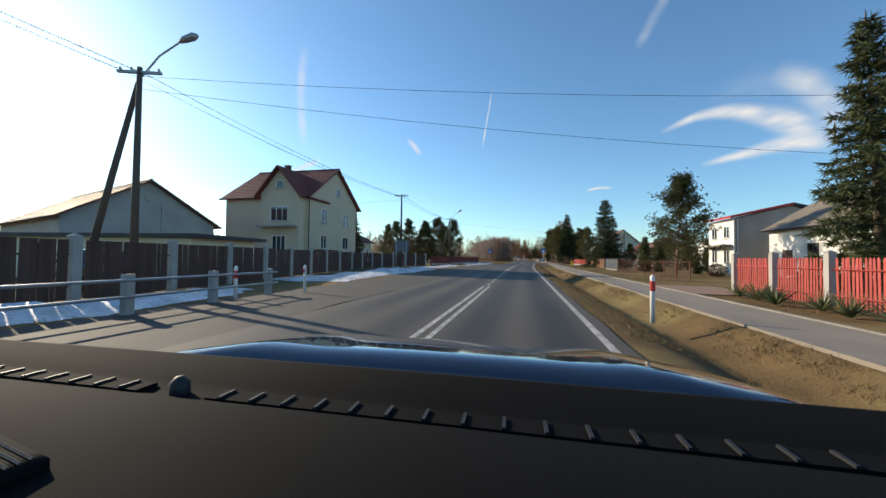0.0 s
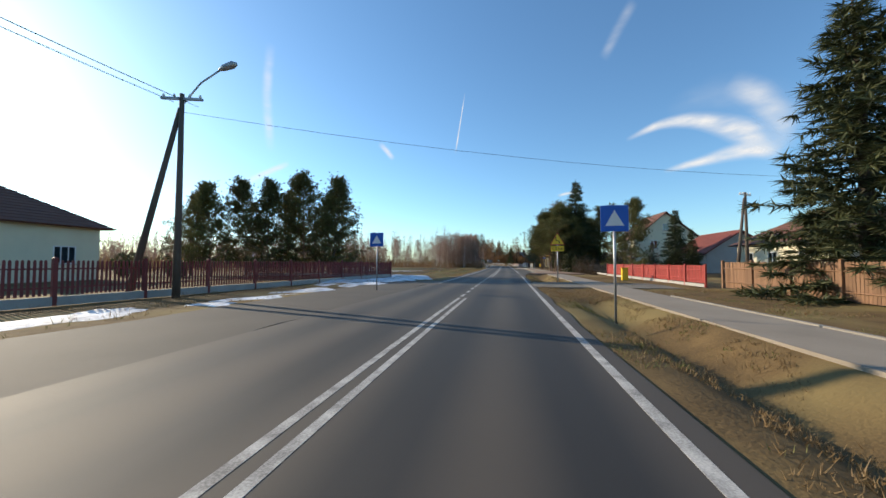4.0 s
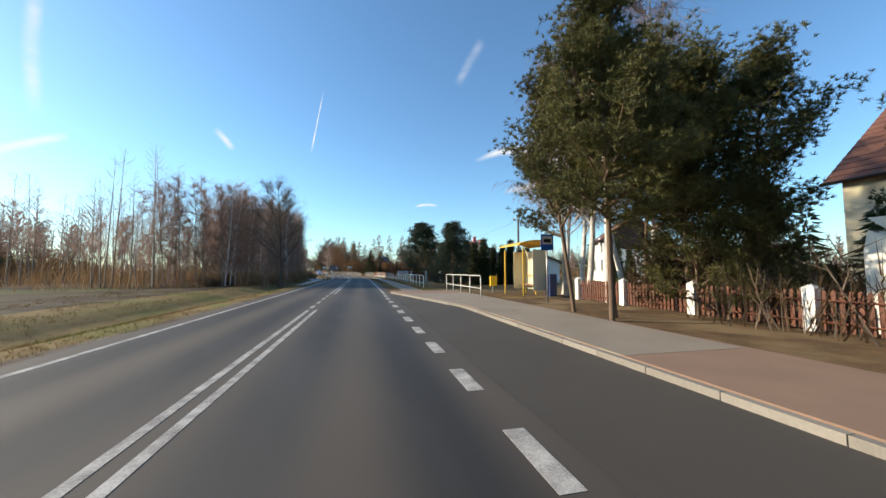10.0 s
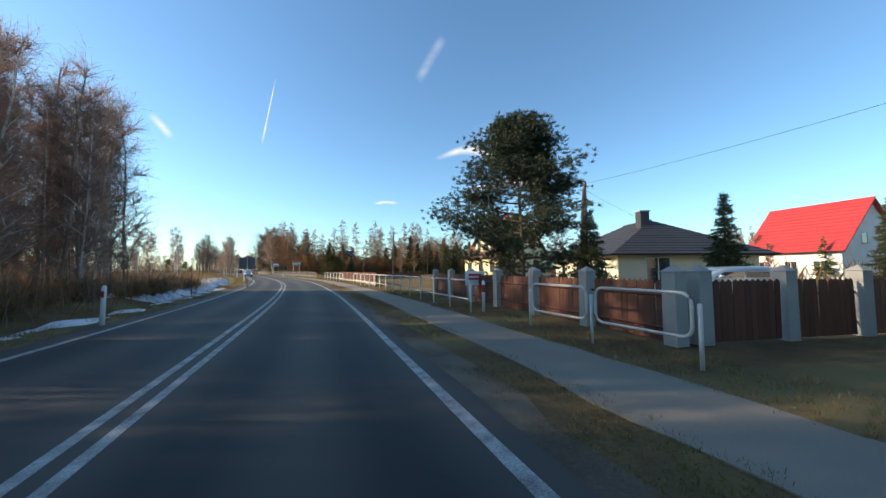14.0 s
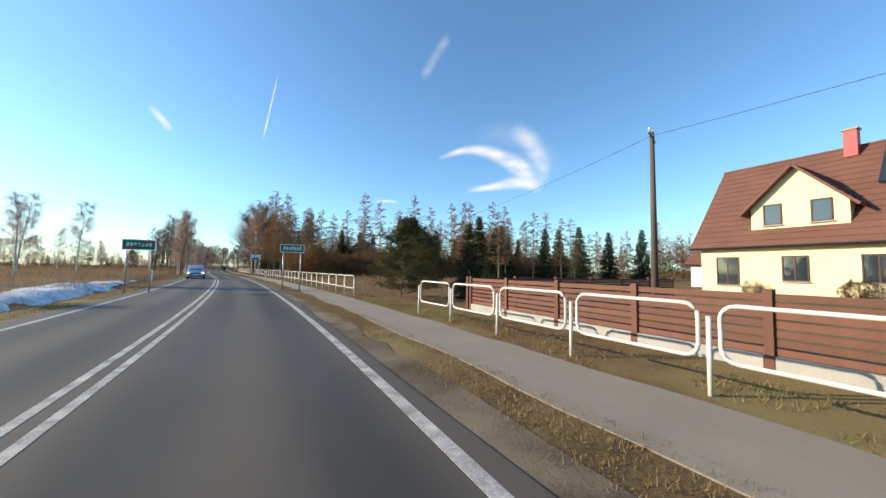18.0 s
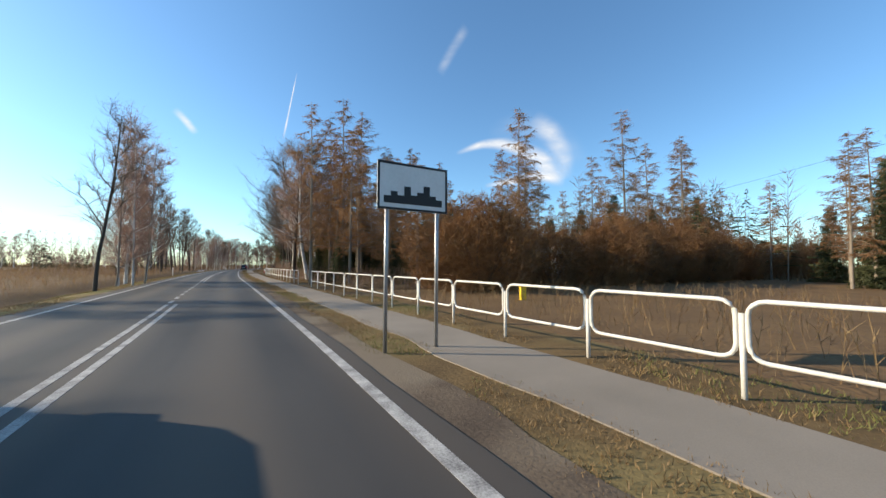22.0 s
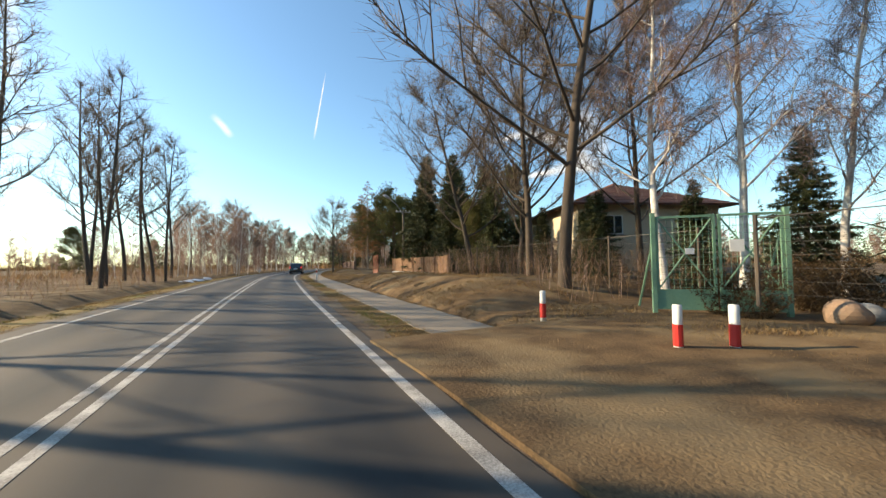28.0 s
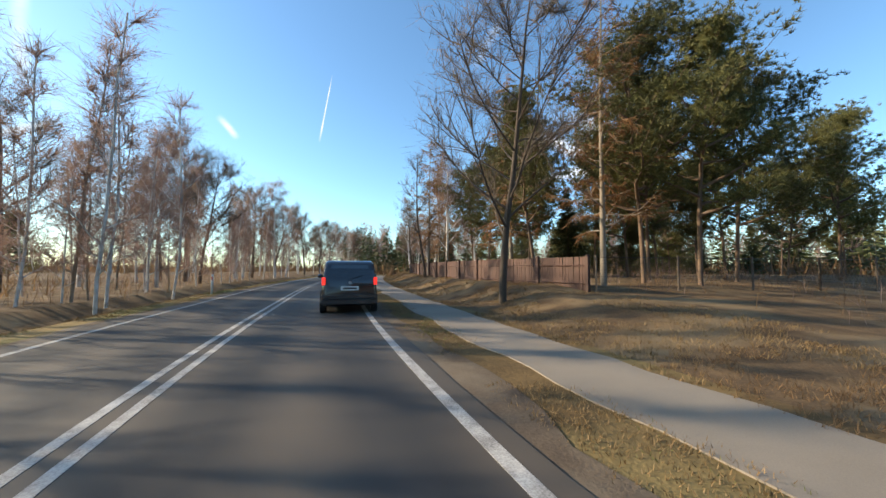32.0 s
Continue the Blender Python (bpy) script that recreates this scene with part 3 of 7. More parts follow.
def brush_band(label, s0, s1, o0, o1, per_m2, high, mats, seed, name="undergrowth", width=0.009):
    """Leafless undergrowth: many thin, branching stalks over a strip, as one piece of stuff."""
    rng = random.Random(seed)
    g = Geo()
    for _ in range(int((s1 - s0) * (o1 - o0) * per_m2)):
        s, o = rnd(rng, s0, s1), rnd(rng, o0, o1)
        x, y, _h = on_road(s, o)
        n = noise.noise((x * 0.3, y * 0.3, 2.0))
        if n < -0.25:
            continue
        z = ditch_depth(s, o) - 0.05
        k = high * rnd(rng, 0.4, 1.1) * (0.85 + 0.6 * n)
        mat = rng.randrange(len(mats))
        at = Vector((x, y, z))
        d = Vector((rng.gauss(0, 0.22), rng.gauss(0, 0.22), 1.0)).normalized()
        side = d.cross(Vector((rng.gauss(0, 1), rng.gauss(0, 1), 0.1))).normalized() * width
        g.add([tuple(at - side), tuple(at + side), tuple(at + d * k)], [(0, 1, 2)], mat)
        for _b in range(5):
            q = at + d * k * rnd(rng, 0.25, 0.9)
            d2 = (d * 0.8 + Vector((rng.gauss(0, 0.5), rng.gauss(0, 0.5), rng.gauss(0.1, 0.3)))).normalized()
            fin(g, q, d2, k * rnd(rng, 0.2, 0.45), width * 0.75, rng) if mat == 0 else g.add([tuple(q - side * 0.7), tuple(q + side * 0.7), tuple(q + d2 * k * rnd(rng, 0.2, 0.45))], [(0, 1, 2)], mat)
    tagged(new(name, g.mesh(name, mats)), label, "undergrowth", kind="stuff")


def far_belt(label, line, per_m, deep, h0, h1, mats, seed, needle=0.0, name="far_woodland", low=3.2, thin=0.075):
    """A belt of distant trees along a line of places, as one piece of stuff: stems, twigs and undergrowth."""
    rng = random.Random(seed)
    g = Geo()
    pts = catmull(np.array(line, float), 2.0)
    ss = np.r_[0, np.cumsum(np.linalg.norm(np.diff(pts, axis=0), axis=1))]
    for _ in range(int(ss[-1] * per_m)):
        s = rnd(rng, 0, ss[-1])
        base = Vector((float(np.interp(s, ss, pts[:, 0])) + rng.gauss(0, deep), float(np.interp(s, ss, pts[:, 1])) + rng.gauss(0, deep), -0.1))
        clump = 0.8 + 0.45 * noise.noise((base.x * 0.03, base.y * 0.03, seed))
        h = rnd(rng, h0, h1) * clump
        up = Vector((rng.gauss(0, 0.04), rng.gauss(0, 0.04), 1)).normalized()
        g.tube([base, base + up * h * 0.5, base + up * h], [0.007 * h, 0.004 * h, 0.01], 3, 1, False)
        conifer = rng.random() < needle
        for j in range(110 if conifer else 95):
            t = rnd(rng, 0.1 if conifer else 0.3, 1.0)
            q = base + up * h * t
            a = rng.random() * 6.283
            if conifer:
                length, dz, w, m = h * 0.26 * (1.03 - t), -0.15, min(0.16, thin * 4), 2
            else:
                length, dz, w, m = h * 0.24 * (1.25 - t), 1.1, thin, 0
            d = Vector((math.cos(a), math.sin(a), dz + rng.gauss(0, 0.3))).normalized()
            q = q + Vector((d.x, d.y, 0.3)) * length * 0.55 * rng.random()
            side = d.cross(Vector((rng.gauss(0, 1), rng.gauss(0, 1), rng.gauss(0, 1)))).normalized() * w
            g.add([tuple(q - side), tuple(q + side), tuple(q + d * length)], [(0, 1, 2)], m)
        for j in range(34):
            q = base + Vector((rng.gauss(0, 2.2), rng.gauss(0, 2.2), 0))
            d = Vector((rng.gauss(0, 0.3), rng.gauss(0, 0.3), 1)).normalized()
            side = d.cross(Vector((rng.gauss(0, 1), rng.gauss(0, 1), 0.1))).normalized() * min(0.13, thin * 2)
            g.add([tuple(q - side), tuple(q + side), tuple(q + d * low * rnd(rng, 0.4, 1.25))], [(0, 1, 2)], len(mats) - 1)
    tagged(new(name, g.mesh(name, mats)), label, "woodland", kind="stuff")


TREES = {}


def kind_of_tree(key, category, label, meshes, crown="crown"):
    TREES.setdefault(key, []).append((category, label, meshes, crown))


COUNT = {}


def tree(key, x, y, size=1.0, turn=None, z=-0.03, group="", label="", stretch=1.0):
    """Sets one tree of a kind; variants take turns."""
    kinds = TREES[key]
    n = COUNT[key] = COUNT.get(key, -1) + 1
    category, text, (a, b), crown = kinds[n % len(kinds)]
    ob = thing(category.replace(" ", "_"), label or text, category, group=group)
    ob.matrix_basis = pose(x, y, z, 0, 0, (n * 137.5) % 360 if turn is None else turn) @ Matrix.Diagonal((size, size, size * stretch, 1))
    part("trunk", a, ob)
    part(crown, b, ob)
    return ob


# ---- built things ----
def wire(name, points, radius=0.008, label="thin dark overhead cable hanging between wooden poles"):
    g = Geo()
    pts = []
    for (x0, y0, z0), (x1, y1, z1) in zip(points[:-1], points[1:]):
        for k in range(12):
            t = k / 12
            pts.append((x0 + (x1 - x0) * t, y0 + (y1 - y0) * t, z0 + (z1 - z0) * t - 0.7 * 4 * t * (1 - t) * min(1.0, math.hypot(x1 - x0, y1 - y0) / 40)))
    pts.append(points[-1])
    g.tube(pts, radius, 4)
    return tagged(new(name, g.mesh(name, BLACK)), label, "cable")


def window(parent, w, h, m, bars=1, rim=None, sill=True):
    """A window set on a wall; its own z is up and its y looks outward (towards -y)."""
    win = new("window")
    win.parent, win.matrix_basis = parent, m
    f = Geo()
    t = 0.07
    for x0, x1, z0, z1 in ((-w / 2, w / 2, 0, t), (-w / 2, w / 2, h - t, h), (-w / 2, -w / 2 + t, t, h - t), (w / 2 - t, w / 2, t, h - t)):
        f.box(x0, -0.03, z0, x1, 0.05, z1)
    for k in range(bars):
        x = -w / 2 + w * (k + 1) / (bars + 1)
        f.box(x - 0.035, -0.02, t, x + 0.035, 0.045, h - t)
    part("window_frame", f.mesh("window_frame", rim or WHITE), win)
    p = Geo().box(-w / 2 + t, 0.01, t, w / 2 - t, 0.03, h - t)
    part("pane", p.mesh("pane", GLASS), win)
    if sill:
        part("window_sill", Geo().box(-w / 2 - 0.08, -0.12, -0.06, w / 2 + 0.08, 0.05, -0.003).mesh("sill", CONCRETE), win)
    return win


def roof_tiles(parent, a, b, c, d, mat, rows, name="roof_slope", thick=0.12):
    """A roof slope from eave a-b up to ridge d-c, in overlapping courses."""
    a, b, c, d = (Vector(p) for p in (a, b, c, d))
    n = (b - a).cross(d - a).normalized()
    if n.z < 0:
        n = -n
    top, n_rows = [], []
    for i in range(rows):
        for t, lift in ((i / rows, 0.035), ((i + 1) / rows, 0.0)):
            top.append((a.lerp(d, t) + n * lift, b.lerp(c, t) + n * lift))
    v = [tuple(p) for pair in top for p in pair] + [tuple(p - n * thick) for p in (a, b, c, d)]
    m = len(top)
    f = [(2 * k, 2 * k + 1, 2 * k + 3, 2 * k + 2) for k in range(m - 1)]
    A, B, C, D = 2 * m, 2 * m + 1, 2 * m + 2, 2 * m + 3
    f += [(B, A, D, C), (A, B, 1, 0), (C, D, 2 * m - 2, 2 * m - 1)]
    f += [(0,) + tuple(2 * k for k in range(1, m)) + (D, A), tuple(2 * k + 1 for k in range(m - 1, -1, -1)) + (B, C)]
    g = Geo().add(v, f)
    return part(name, g.mesh(name, mat), parent)


def house(name, label, x, y, turn, w, d, eave, ridge, wall, roof, hip=0.0, over=0.5, rows=14, plinth=None, z=-0.1, category="house"):
    """A house body: w along its own x, d along y, the ridge along x. Walls have thickness; hip: how far the ridge stops short."""
    h = thing(name, label, category, x, y, z, turn)
    t = 0.3
    for nm, box in (("wall_front", (-w / 2, -d / 2, 0, w / 2, -d / 2 + t, eave)), ("wall_back", (-w / 2, d / 2 - t, 0, w / 2, d / 2, eave))):
        part("wall", Geo().box(*box).mesh(nm, wall), h)
    for sx in (-1, 1):
        g = Geo()
        x0, x1 = sx * w / 2, sx * (w / 2 - t)
        prof = [(-d / 2 + t, 0), (d / 2 - t, 0), (d / 2 - t, eave)] + ([(0, ridge - 0.15)] if hip == 0 else []) + [(-d / 2 + t, eave)]
        n = len(prof)
        v = [(x0, p, q) for p, q in prof] + [(x1, p, q) for p, q in prof]
        g.add(v, [tuple(range(n)), tuple(range(2 * n - 1, n - 1, -1))] + [(k, (k + 1) % n, n + (k + 1) % n, n + k) for k in range(n)])
        part("wall", g.mesh("gable", wall), h)
    if plinth:
        part("plinth", Geo().box(-w / 2 - 0.04, -d / 2 - 0.04, 0, w / 2 + 0.04, d / 2 + 0.04, 0.5).mesh("plinth", plinth), h)
    slope = (ridge - eave) / (d / 2)
    e, o = eave - slope * over, over
    W, D = w / 2 + o, d / 2 + o
    r = w / 2 - hip if hip else W
    roof_tiles(h, (-W, -D, e), (W, -D, e), (r, 0, ridge), (-r, 0, ridge), roof, rows)
    roof_tiles(h, (W, D, e), (-W, D, e), (-r, 0, ridge), (r, 0, ridge), roof, rows)
    if hip:
        roof_tiles(h, (W, -D, e), (W, D, e), (r, 0.01, ridge), (r, -0.01, ridge), roof, rows)
        roof_tiles(h, (-W, D, e), (-W, -D, e), (-r, -0.01, ridge), (-r, 0.01, ridge), roof, rows)
    for sy in (-1, 1):
        part("gutter", Geo().tube([(-W, sy * (D + 0.05), e), (W, sy * (D + 0.05), e)], 0.06, 6).mesh("gutter", BLACK), h)
    part("ridge_cap", Geo().tube([(-r, 0, ridge + 0.02), (r, 0, ridge + 0.02)], 0.09, 6).mesh("ridge_cap", roof), h)
    return h


def wins(h, face, w, d, rows, rim=None):
    """Windows on a face of a house: 'f' front (-y), 'b' back, 'l' (-x), 'r' (+x). rows: along, sill height, width, height, bars."""
    for u, zz, ww, hh, bars in rows:
        if face == "f":
            m = pose(u, -d / 2 - 0.02, zz)
        elif face == "b":
            m = pose(u, d / 2 + 0.02, zz, 0, 0, 180)
        elif face == "l":
            m = pose(-w / 2 - 0.02, u, zz, 0, 0, -90)
        else:
            m = pose(w / 2 + 0.02, u, zz, 0, 0, 90)
        window(h, ww, hh, m, bars, rim)


def chimney(h, x, y, z0, z1, mat, s=0.5):
    c = part("chimney", Geo().box(x - s / 2, y - s / 2, z0, x + s / 2, y + s / 2, z1).mesh("chimney", mat), h)
    part("chimney_cap", Geo().box(x - s / 2 - 0.06, y - s / 2 - 0.06, z1 + 0.003, x + s / 2 + 0.06, y + s / 2 + 0.06, z1 + 0.1).mesh("cap", CONCRETE), c)


def slat_fence(name, label, pts, height, mat, slat=0.09, gap=0.05, post=2.5, post_mat=None, post_size=0.1, post_h=None, plinth=0.0, pointed=True, rails=True, z=-0.02, joined=False):
    """A fence of upright slats along a line of places (x, y): each slat and post is a part."""
    f = thing(name, label, "fence", pts[0][0], pts[0][1], z)
    ox, oy = pts[0]
    path = catmull(np.array(pts, float), 0.25) if len(pts) > 2 else np.linspace(pts[0], pts[1], max(2, int(math.dist(pts[0], pts[1]) / 0.25)))
    ss = np.r_[0, np.cumsum(np.linalg.norm(np.diff(path, axis=0), axis=1))]
    at = lambda s: (float(np.interp(s, ss, path[:, 0])) - ox, float(np.interp(s, ss, path[:, 1])) - oy)
    total = float(ss[-1])
    post_h = post_h or height + 0.05
    pm = Geo().box(-post_size / 2, -post_size / 2, 0, post_size / 2, post_size / 2, post_h)
    pm.add([(-post_size / 2 - 0.02, -post_size / 2 - 0.02, post_h), (post_size / 2 + 0.02, -post_size / 2 - 0.02, post_h), (post_size / 2 + 0.02, post_size / 2 + 0.02, post_h), (-post_size / 2 - 0.02, post_size / 2 + 0.02, post_h), (0, 0, post_h + post_size * 0.45)], [(0, 1, 4), (1, 2, 4), (2, 3, 4), (3, 0, 4), (3, 2, 1, 0)])
    pme = pm.mesh("fence_post", post_mat or mat)
    t = 0.018
    hz = height - plinth - 0.04
    sm = Geo()
    tip = 0.05 if pointed else 0.0
    sm.add([(-slat / 2, -t / 2, 0), (slat / 2, -t / 2, 0), (slat / 2, t / 2, 0), (-slat / 2, t / 2, 0), (-slat / 2, -t / 2, hz - tip), (slat / 2, -t / 2, hz - tip), (slat / 2, t / 2, hz - tip), (-slat / 2, t / 2, hz - tip), (0, -t / 2, hz), (0, t / 2, hz)],
           [(0, 1, 5, 8, 4), (2, 3, 7, 9, 6), (1, 2, 6, 5), (3, 0, 4, 7), (5, 6, 9, 8), (7, 4, 8, 9)])
    sme = sm.mesh("fence_slat", mat)
    n = max(1, round(total / post))
    step = total / n
    for i in range(n + 1):
        s = i * step
        x, y = at(s)
        x2, y2 = at(min(s + 0.2, total))
        x1, y1 = at(max(s - 0.2, 0))
        a = math.degrees(math.atan2(y2 - y1, x2 - x1))
        part("post", pme, f, m=pose(x, y, 0, 0, 0, a))
        if i == n:
            break
        xb, yb = at(s + step)
        if rails:
            for zr in (plinth + 0.25 * hz, plinth + 0.78 * hz):
                part("rail", Geo().tube([(x, y, zr), (xb, yb, zr)], 0.025, 4).mesh("fence_rail", mat), f)
        if plinth:
            d = Vector((xb - x, yb - y, 0)).normalized()
            nrm = Vector((-d.y, d.x, 0)) * 0.07
            p0, p1 = Vector((x, y, 0)) + d * 0.06, Vector((xb, yb, 0)) - d * 0.06
            c = [p0 + nrm, p0 - nrm, p1 - nrm, p1 + nrm]
            part("plinth", Geo().add([tuple(v) for v in c] + [(v.x, v.y, plinth) for v in c], [(3, 2, 1, 0), (4, 5, 6, 7), (0, 1, 5, 4), (1, 2, 6, 5), (2, 3, 7, 6), (3, 0, 4, 7)]).mesh("plinth", CONCRETE), f)
    m = int(total / (slat + gap))
    rng = random.Random(len(pts) + int(total * 10))
    many = Geo()
    for i in range(m):
        s = (i + 0.5) * (slat + gap)
        if abs((s / step) - round(s / step)) * step < post_size / 2 + slat / 2:
            continue
        x, y = at(s)
        x2, y2 = at(min(s + 0.1, total))
        x1, y1 = at(max(s - 0.1, 0))
        a = math.degrees(math.atan2(y2 - y1, x2 - x1)) + rng.gauss(0, 1.0)
        mm = pose(x, y, plinth + 0.04, rng.gauss(0, 0.4), rng.gauss(0, 0.5), a) @ Matrix.Translation((0, -0.035, 0))
        if i < 300 and not joined:
            part("slat", sme, f, m=mm)
        else:
            many.add([tuple(mm @ v.co) for v in sme.vertices], [tuple(p.vertices) for p in sme.polygons])
    if many.v:
        tagged(part("slats", many.mesh("fence_slats", mat), f), kind="stuff")
    return f


def board_fence(name, label, pts, height, mat, post=2.2, boards=9, plinth=0.25, gap=0.035, post_mat=None, z=-0.02):
    """A fence of level boards between posts over a concrete base."""
    f = thing(name, label, "fence", pts[0][0], pts[0][1], z)
    ox, oy = pts[0]
    path = catmull(np.array(pts, float), 0.5) if len(pts) > 2 else np.linspace(pts[0], pts[1], 40)
    ss = np.r_[0, np.cumsum(np.linalg.norm(np.diff(path, axis=0), axis=1))]
    total = float(ss[-1])
    n = max(1, round(total / post))
    step = total / n
    bh = (height - plinth) / boards - gap
    pme = Geo().box(-0.06, -0.06, 0, 0.06, 0.06, height + 0.05).mesh("fence_post", post_mat or mat)
    bme = Geo().box(0.07, -0.014, 0, step - 0.07, 0.014, bh).mesh("fence_board", mat)
    cme = Geo().box(0.07, -0.06, 0, step - 0.07, 0.06, plinth).mesh("fence_plinth", CONCRETE)
    for i in range(n + 1):
        x, y = np.interp(i * step, ss, path[:, 0]) - ox, np.interp(i * step, ss, path[:, 1]) - oy
        j = min(i, n - 1)
        xa, ya = np.interp(j * step, ss, path[:, 0]), np.interp(j * step, ss, path[:, 1])
        xb, yb = np.interp((j + 1) * step, ss, path[:, 0]), np.interp((j + 1) * step, ss, path[:, 1])
        a = math.degrees(math.atan2(yb - ya, xb - xa))
        part("post", pme, f, m=pose(x, y, 0, 0, 0, a))
        if i < n:
            for k in range(boards):
                part("board", bme, f, m=pose(x, y, plinth + 0.02 + k * (bh + gap), 0, 0, a))
            part("plinth", cme, f, m=pose(x, y, 0, 0, 0, a))
    return f


PANEL = {}


def guard_rail(s0, s1, off, name="guard_rail", step=1.9, height=1.06, label="white painted tubular steel guard rail beside the footpath", z=0.0):
    """A pedestrian rail: frames with rounded corners between posts, along the road."""
    x0, y0, _ = on_road(s0, off)
    f = thing(name, label, "railing", x0, y0, z)
    n = max(1, round((s1 - s0) / step))
    if "frame" not in PANEL:
        w, r = step / 2 - 0.045, 0.16
        lo, hi = 0.42, height
        pts = []
        for cx, cz, a0 in ((w - r, hi - r, 0), (-w + r, hi - r, 90), (-w + r, lo + r, 180), (w - r, lo + r, 270)):
            for k in range(5):
                a = math.radians(a0 + 22.5 * k)
                pts.append((cx + r * math.cos(a), 0, cz + r * math.sin(a)))
        g = Geo()
        g.tube(pts + [pts[0], pts[1]], 0.026, 7, cap=False)
        PANEL["frame"] = g.mesh("rail_frame", WHITE_STEEL, True)
        PANEL["post"] = Geo().tube([(0, 0, -0.15), (0, 0, height - 0.14)], 0.03, 8).mesh("rail_post", WHITE_STEEL, True)
    for i in range(n + 1):
        s = s0 + (s1 - s0) * i / n
        x, y, h = on_road(s, off)
        part("post", PANEL["post"], f, m=pose(x - x0, y - y0, 0, 0, 0, -math.degrees(h)))
        if i < n:
            a = on_road(s + (s1 - s0) / n, off)
            mx, my = (x + a[0]) / 2 - x0, (y + a[1]) / 2 - y0
            ang = math.degrees(math.atan2(a[1] - y, a[0] - x))
            lean = 0.8 * math.sin(i * 2.1 + s0)
            part("frame", PANEL["frame"], f, m=pose(mx, my, 0, lean, 0, ang))
    return f


def bollard(x, y, kind="red", z=-0.03):
    """A roadside marker post: white, with a red band or a small reflector."""
    label = "white plastic roadside marker post with a red band" if kind == "red" else "white plastic roadside marker post with a small reflector"
    if kind == "short":
        b = thing("marker_post", "short white marker post with a broad red band", "marker post", x, y, z, -10)
        part("post", Geo().tube([(0, 0, -0.1), (0, 0, 0.7), (0, 0, 0.72)], [0.07, 0.07, 0.06], 10).mesh("marker", WHITE, True), b)
        part("band", Geo().tube([(0, 0, 0.08), (0, 0, 0.42)], 0.073, 10).mesh("band", RED), b, "broad red band")
        return b
    b = thing("marker_post", label, "marker post", x, y, z, -10)
    g = Geo().tube([(0, 0, -0.1), (0, 0, 0.98), (0, 0.02, 1.04)], [0.055, 0.055, 0.03], 10)
    part("post", g.mesh("marker", WHITE, True), b)
    if kind == "red":
        part("band", Geo().tube([(0, 0, 0.66), (0, 0, 0.9)], 0.058, 10).mesh("band", RED), b, "faded red band")
    else:
        part("reflector", Geo().box(-0.03, -0.066, 0.74, 0.03, -0.05, 0.9).mesh("reflector", RED), b, "small red reflector")
    return b


def utility_pole(x, y, height, turn=0, braced=False, lamp=False, label="weathered wooden electricity pole with insulators", arms=1, lean=0):
    p = thing("electricity_pole", label, "utility pole", x, y, -0.05, turn)
    part("pole", Geo().tube([(0, 0, -0.3), (0, 0, height)], [0.15, 0.09], 9).mesh("pole", WOOD_POLE, True), p, m=pose(0, 0, 0, 0, lean, 0))
    if braced:
        part("brace", Geo().tube([(-height * 0.22, 0, -0.3), (-0.08, 0.05, height * 0.93)], [0.14, 0.09], 9).mesh("brace", WOOD_POLE, True), p)
    for k in range(arms):
        zz = height - 0.25 - 0.4 * k
        arm = part("cross_arm", Geo().box(-0.8, -0.05, zz, 0.8, 0.05, zz + 0.1).mesh("arm", GALV), p)
        for u in (-0.7, -0.3, 0.3, 0.7):
            part("insulator", Geo().tube([(u, 0, zz + 0.1), (u, 0, zz + 0.16), (u, 0, zz + 0.24)], [0.03, 0.055, 0.03], 8).mesh("insulator", WHITE), arm)
    if lamp:
        part("lamp_arm", Geo().tube([(0, 0, height - 0.5), (0.7, 0, height + 0.5), (1.5, 0, height + 1.15)], 0.035, 7).mesh("lamp_arm", GALV), p)
        part("lamp_head", Geo().tube([(1.4, 0, height + 1.1), (1.6, 0, height + 1.22), (1.95, 0, height + 1.38), (2.1, 0, height + 1.42)], [0.05, 0.13, 0.15, 0.06], 9).mesh("lamp_head", GALV, True), p)
    return p
# ---- materials of built things ----
BEIGE = material("beige_render", (0.62, 0.53, 0.38), (0.5, 0.42, 0.3), 0.8, 0.9, fine=50, amount=0.4, bump=0.003)
CREAM = material("cream_render", (0.75, 0.69, 0.5), (0.62, 0.56, 0.4), 0.8, 0.9, fine=50, amount=0.4, bump=0.003)
YELLOW_WALL = material("yellow_render", (0.8, 0.7, 0.42), (0.7, 0.6, 0.35), 0.8, 0.9, fine=50, amount=0.4, bump=0.003)
WHITE_WALL = material("white_render", (0.78, 0.76, 0.7), (0.62, 0.6, 0.55), 0.7, 0.9, fine=50, amount=0.45, bump=0.003)
GREY_WALL = material("grey_block_wall", (0.42, 0.4, 0.37), (0.3, 0.285, 0.26), 0.7, 0.9, fine=40, amount=0.5, bump=0.004)
BROWN_CLAD = material("brown_cladding", (0.1, 0.045, 0.028), (0.06, 0.03, 0.02), 1.5, 0.7, fine=30, stretch=(1, 1, 6))
ROOF_RED = material("dark_red_roof", (0.2, 0.055, 0.04), (0.13, 0.038, 0.03), 1.0, 0.75, fine=20, amount=0.5, bump=0.006)
ROOF_BRIGHT = material("bright_red_roof", (0.45, 0.045, 0.045), (0.33, 0.035, 0.035), 1.0, 0.5, fine=20, amount=0.4)
ROOF_BROWN = material("brown_roof", (0.17, 0.075, 0.05), (0.11, 0.05, 0.035), 1.0, 0.75, fine=20, amount=0.5, bump=0.006)
ROOF_DARK = material("anthracite_roof", (0.045, 0.045, 0.05), (0.03, 0.03, 0.034), 1.2, 0.6, fine=25, amount=0.5, bump=0.005)
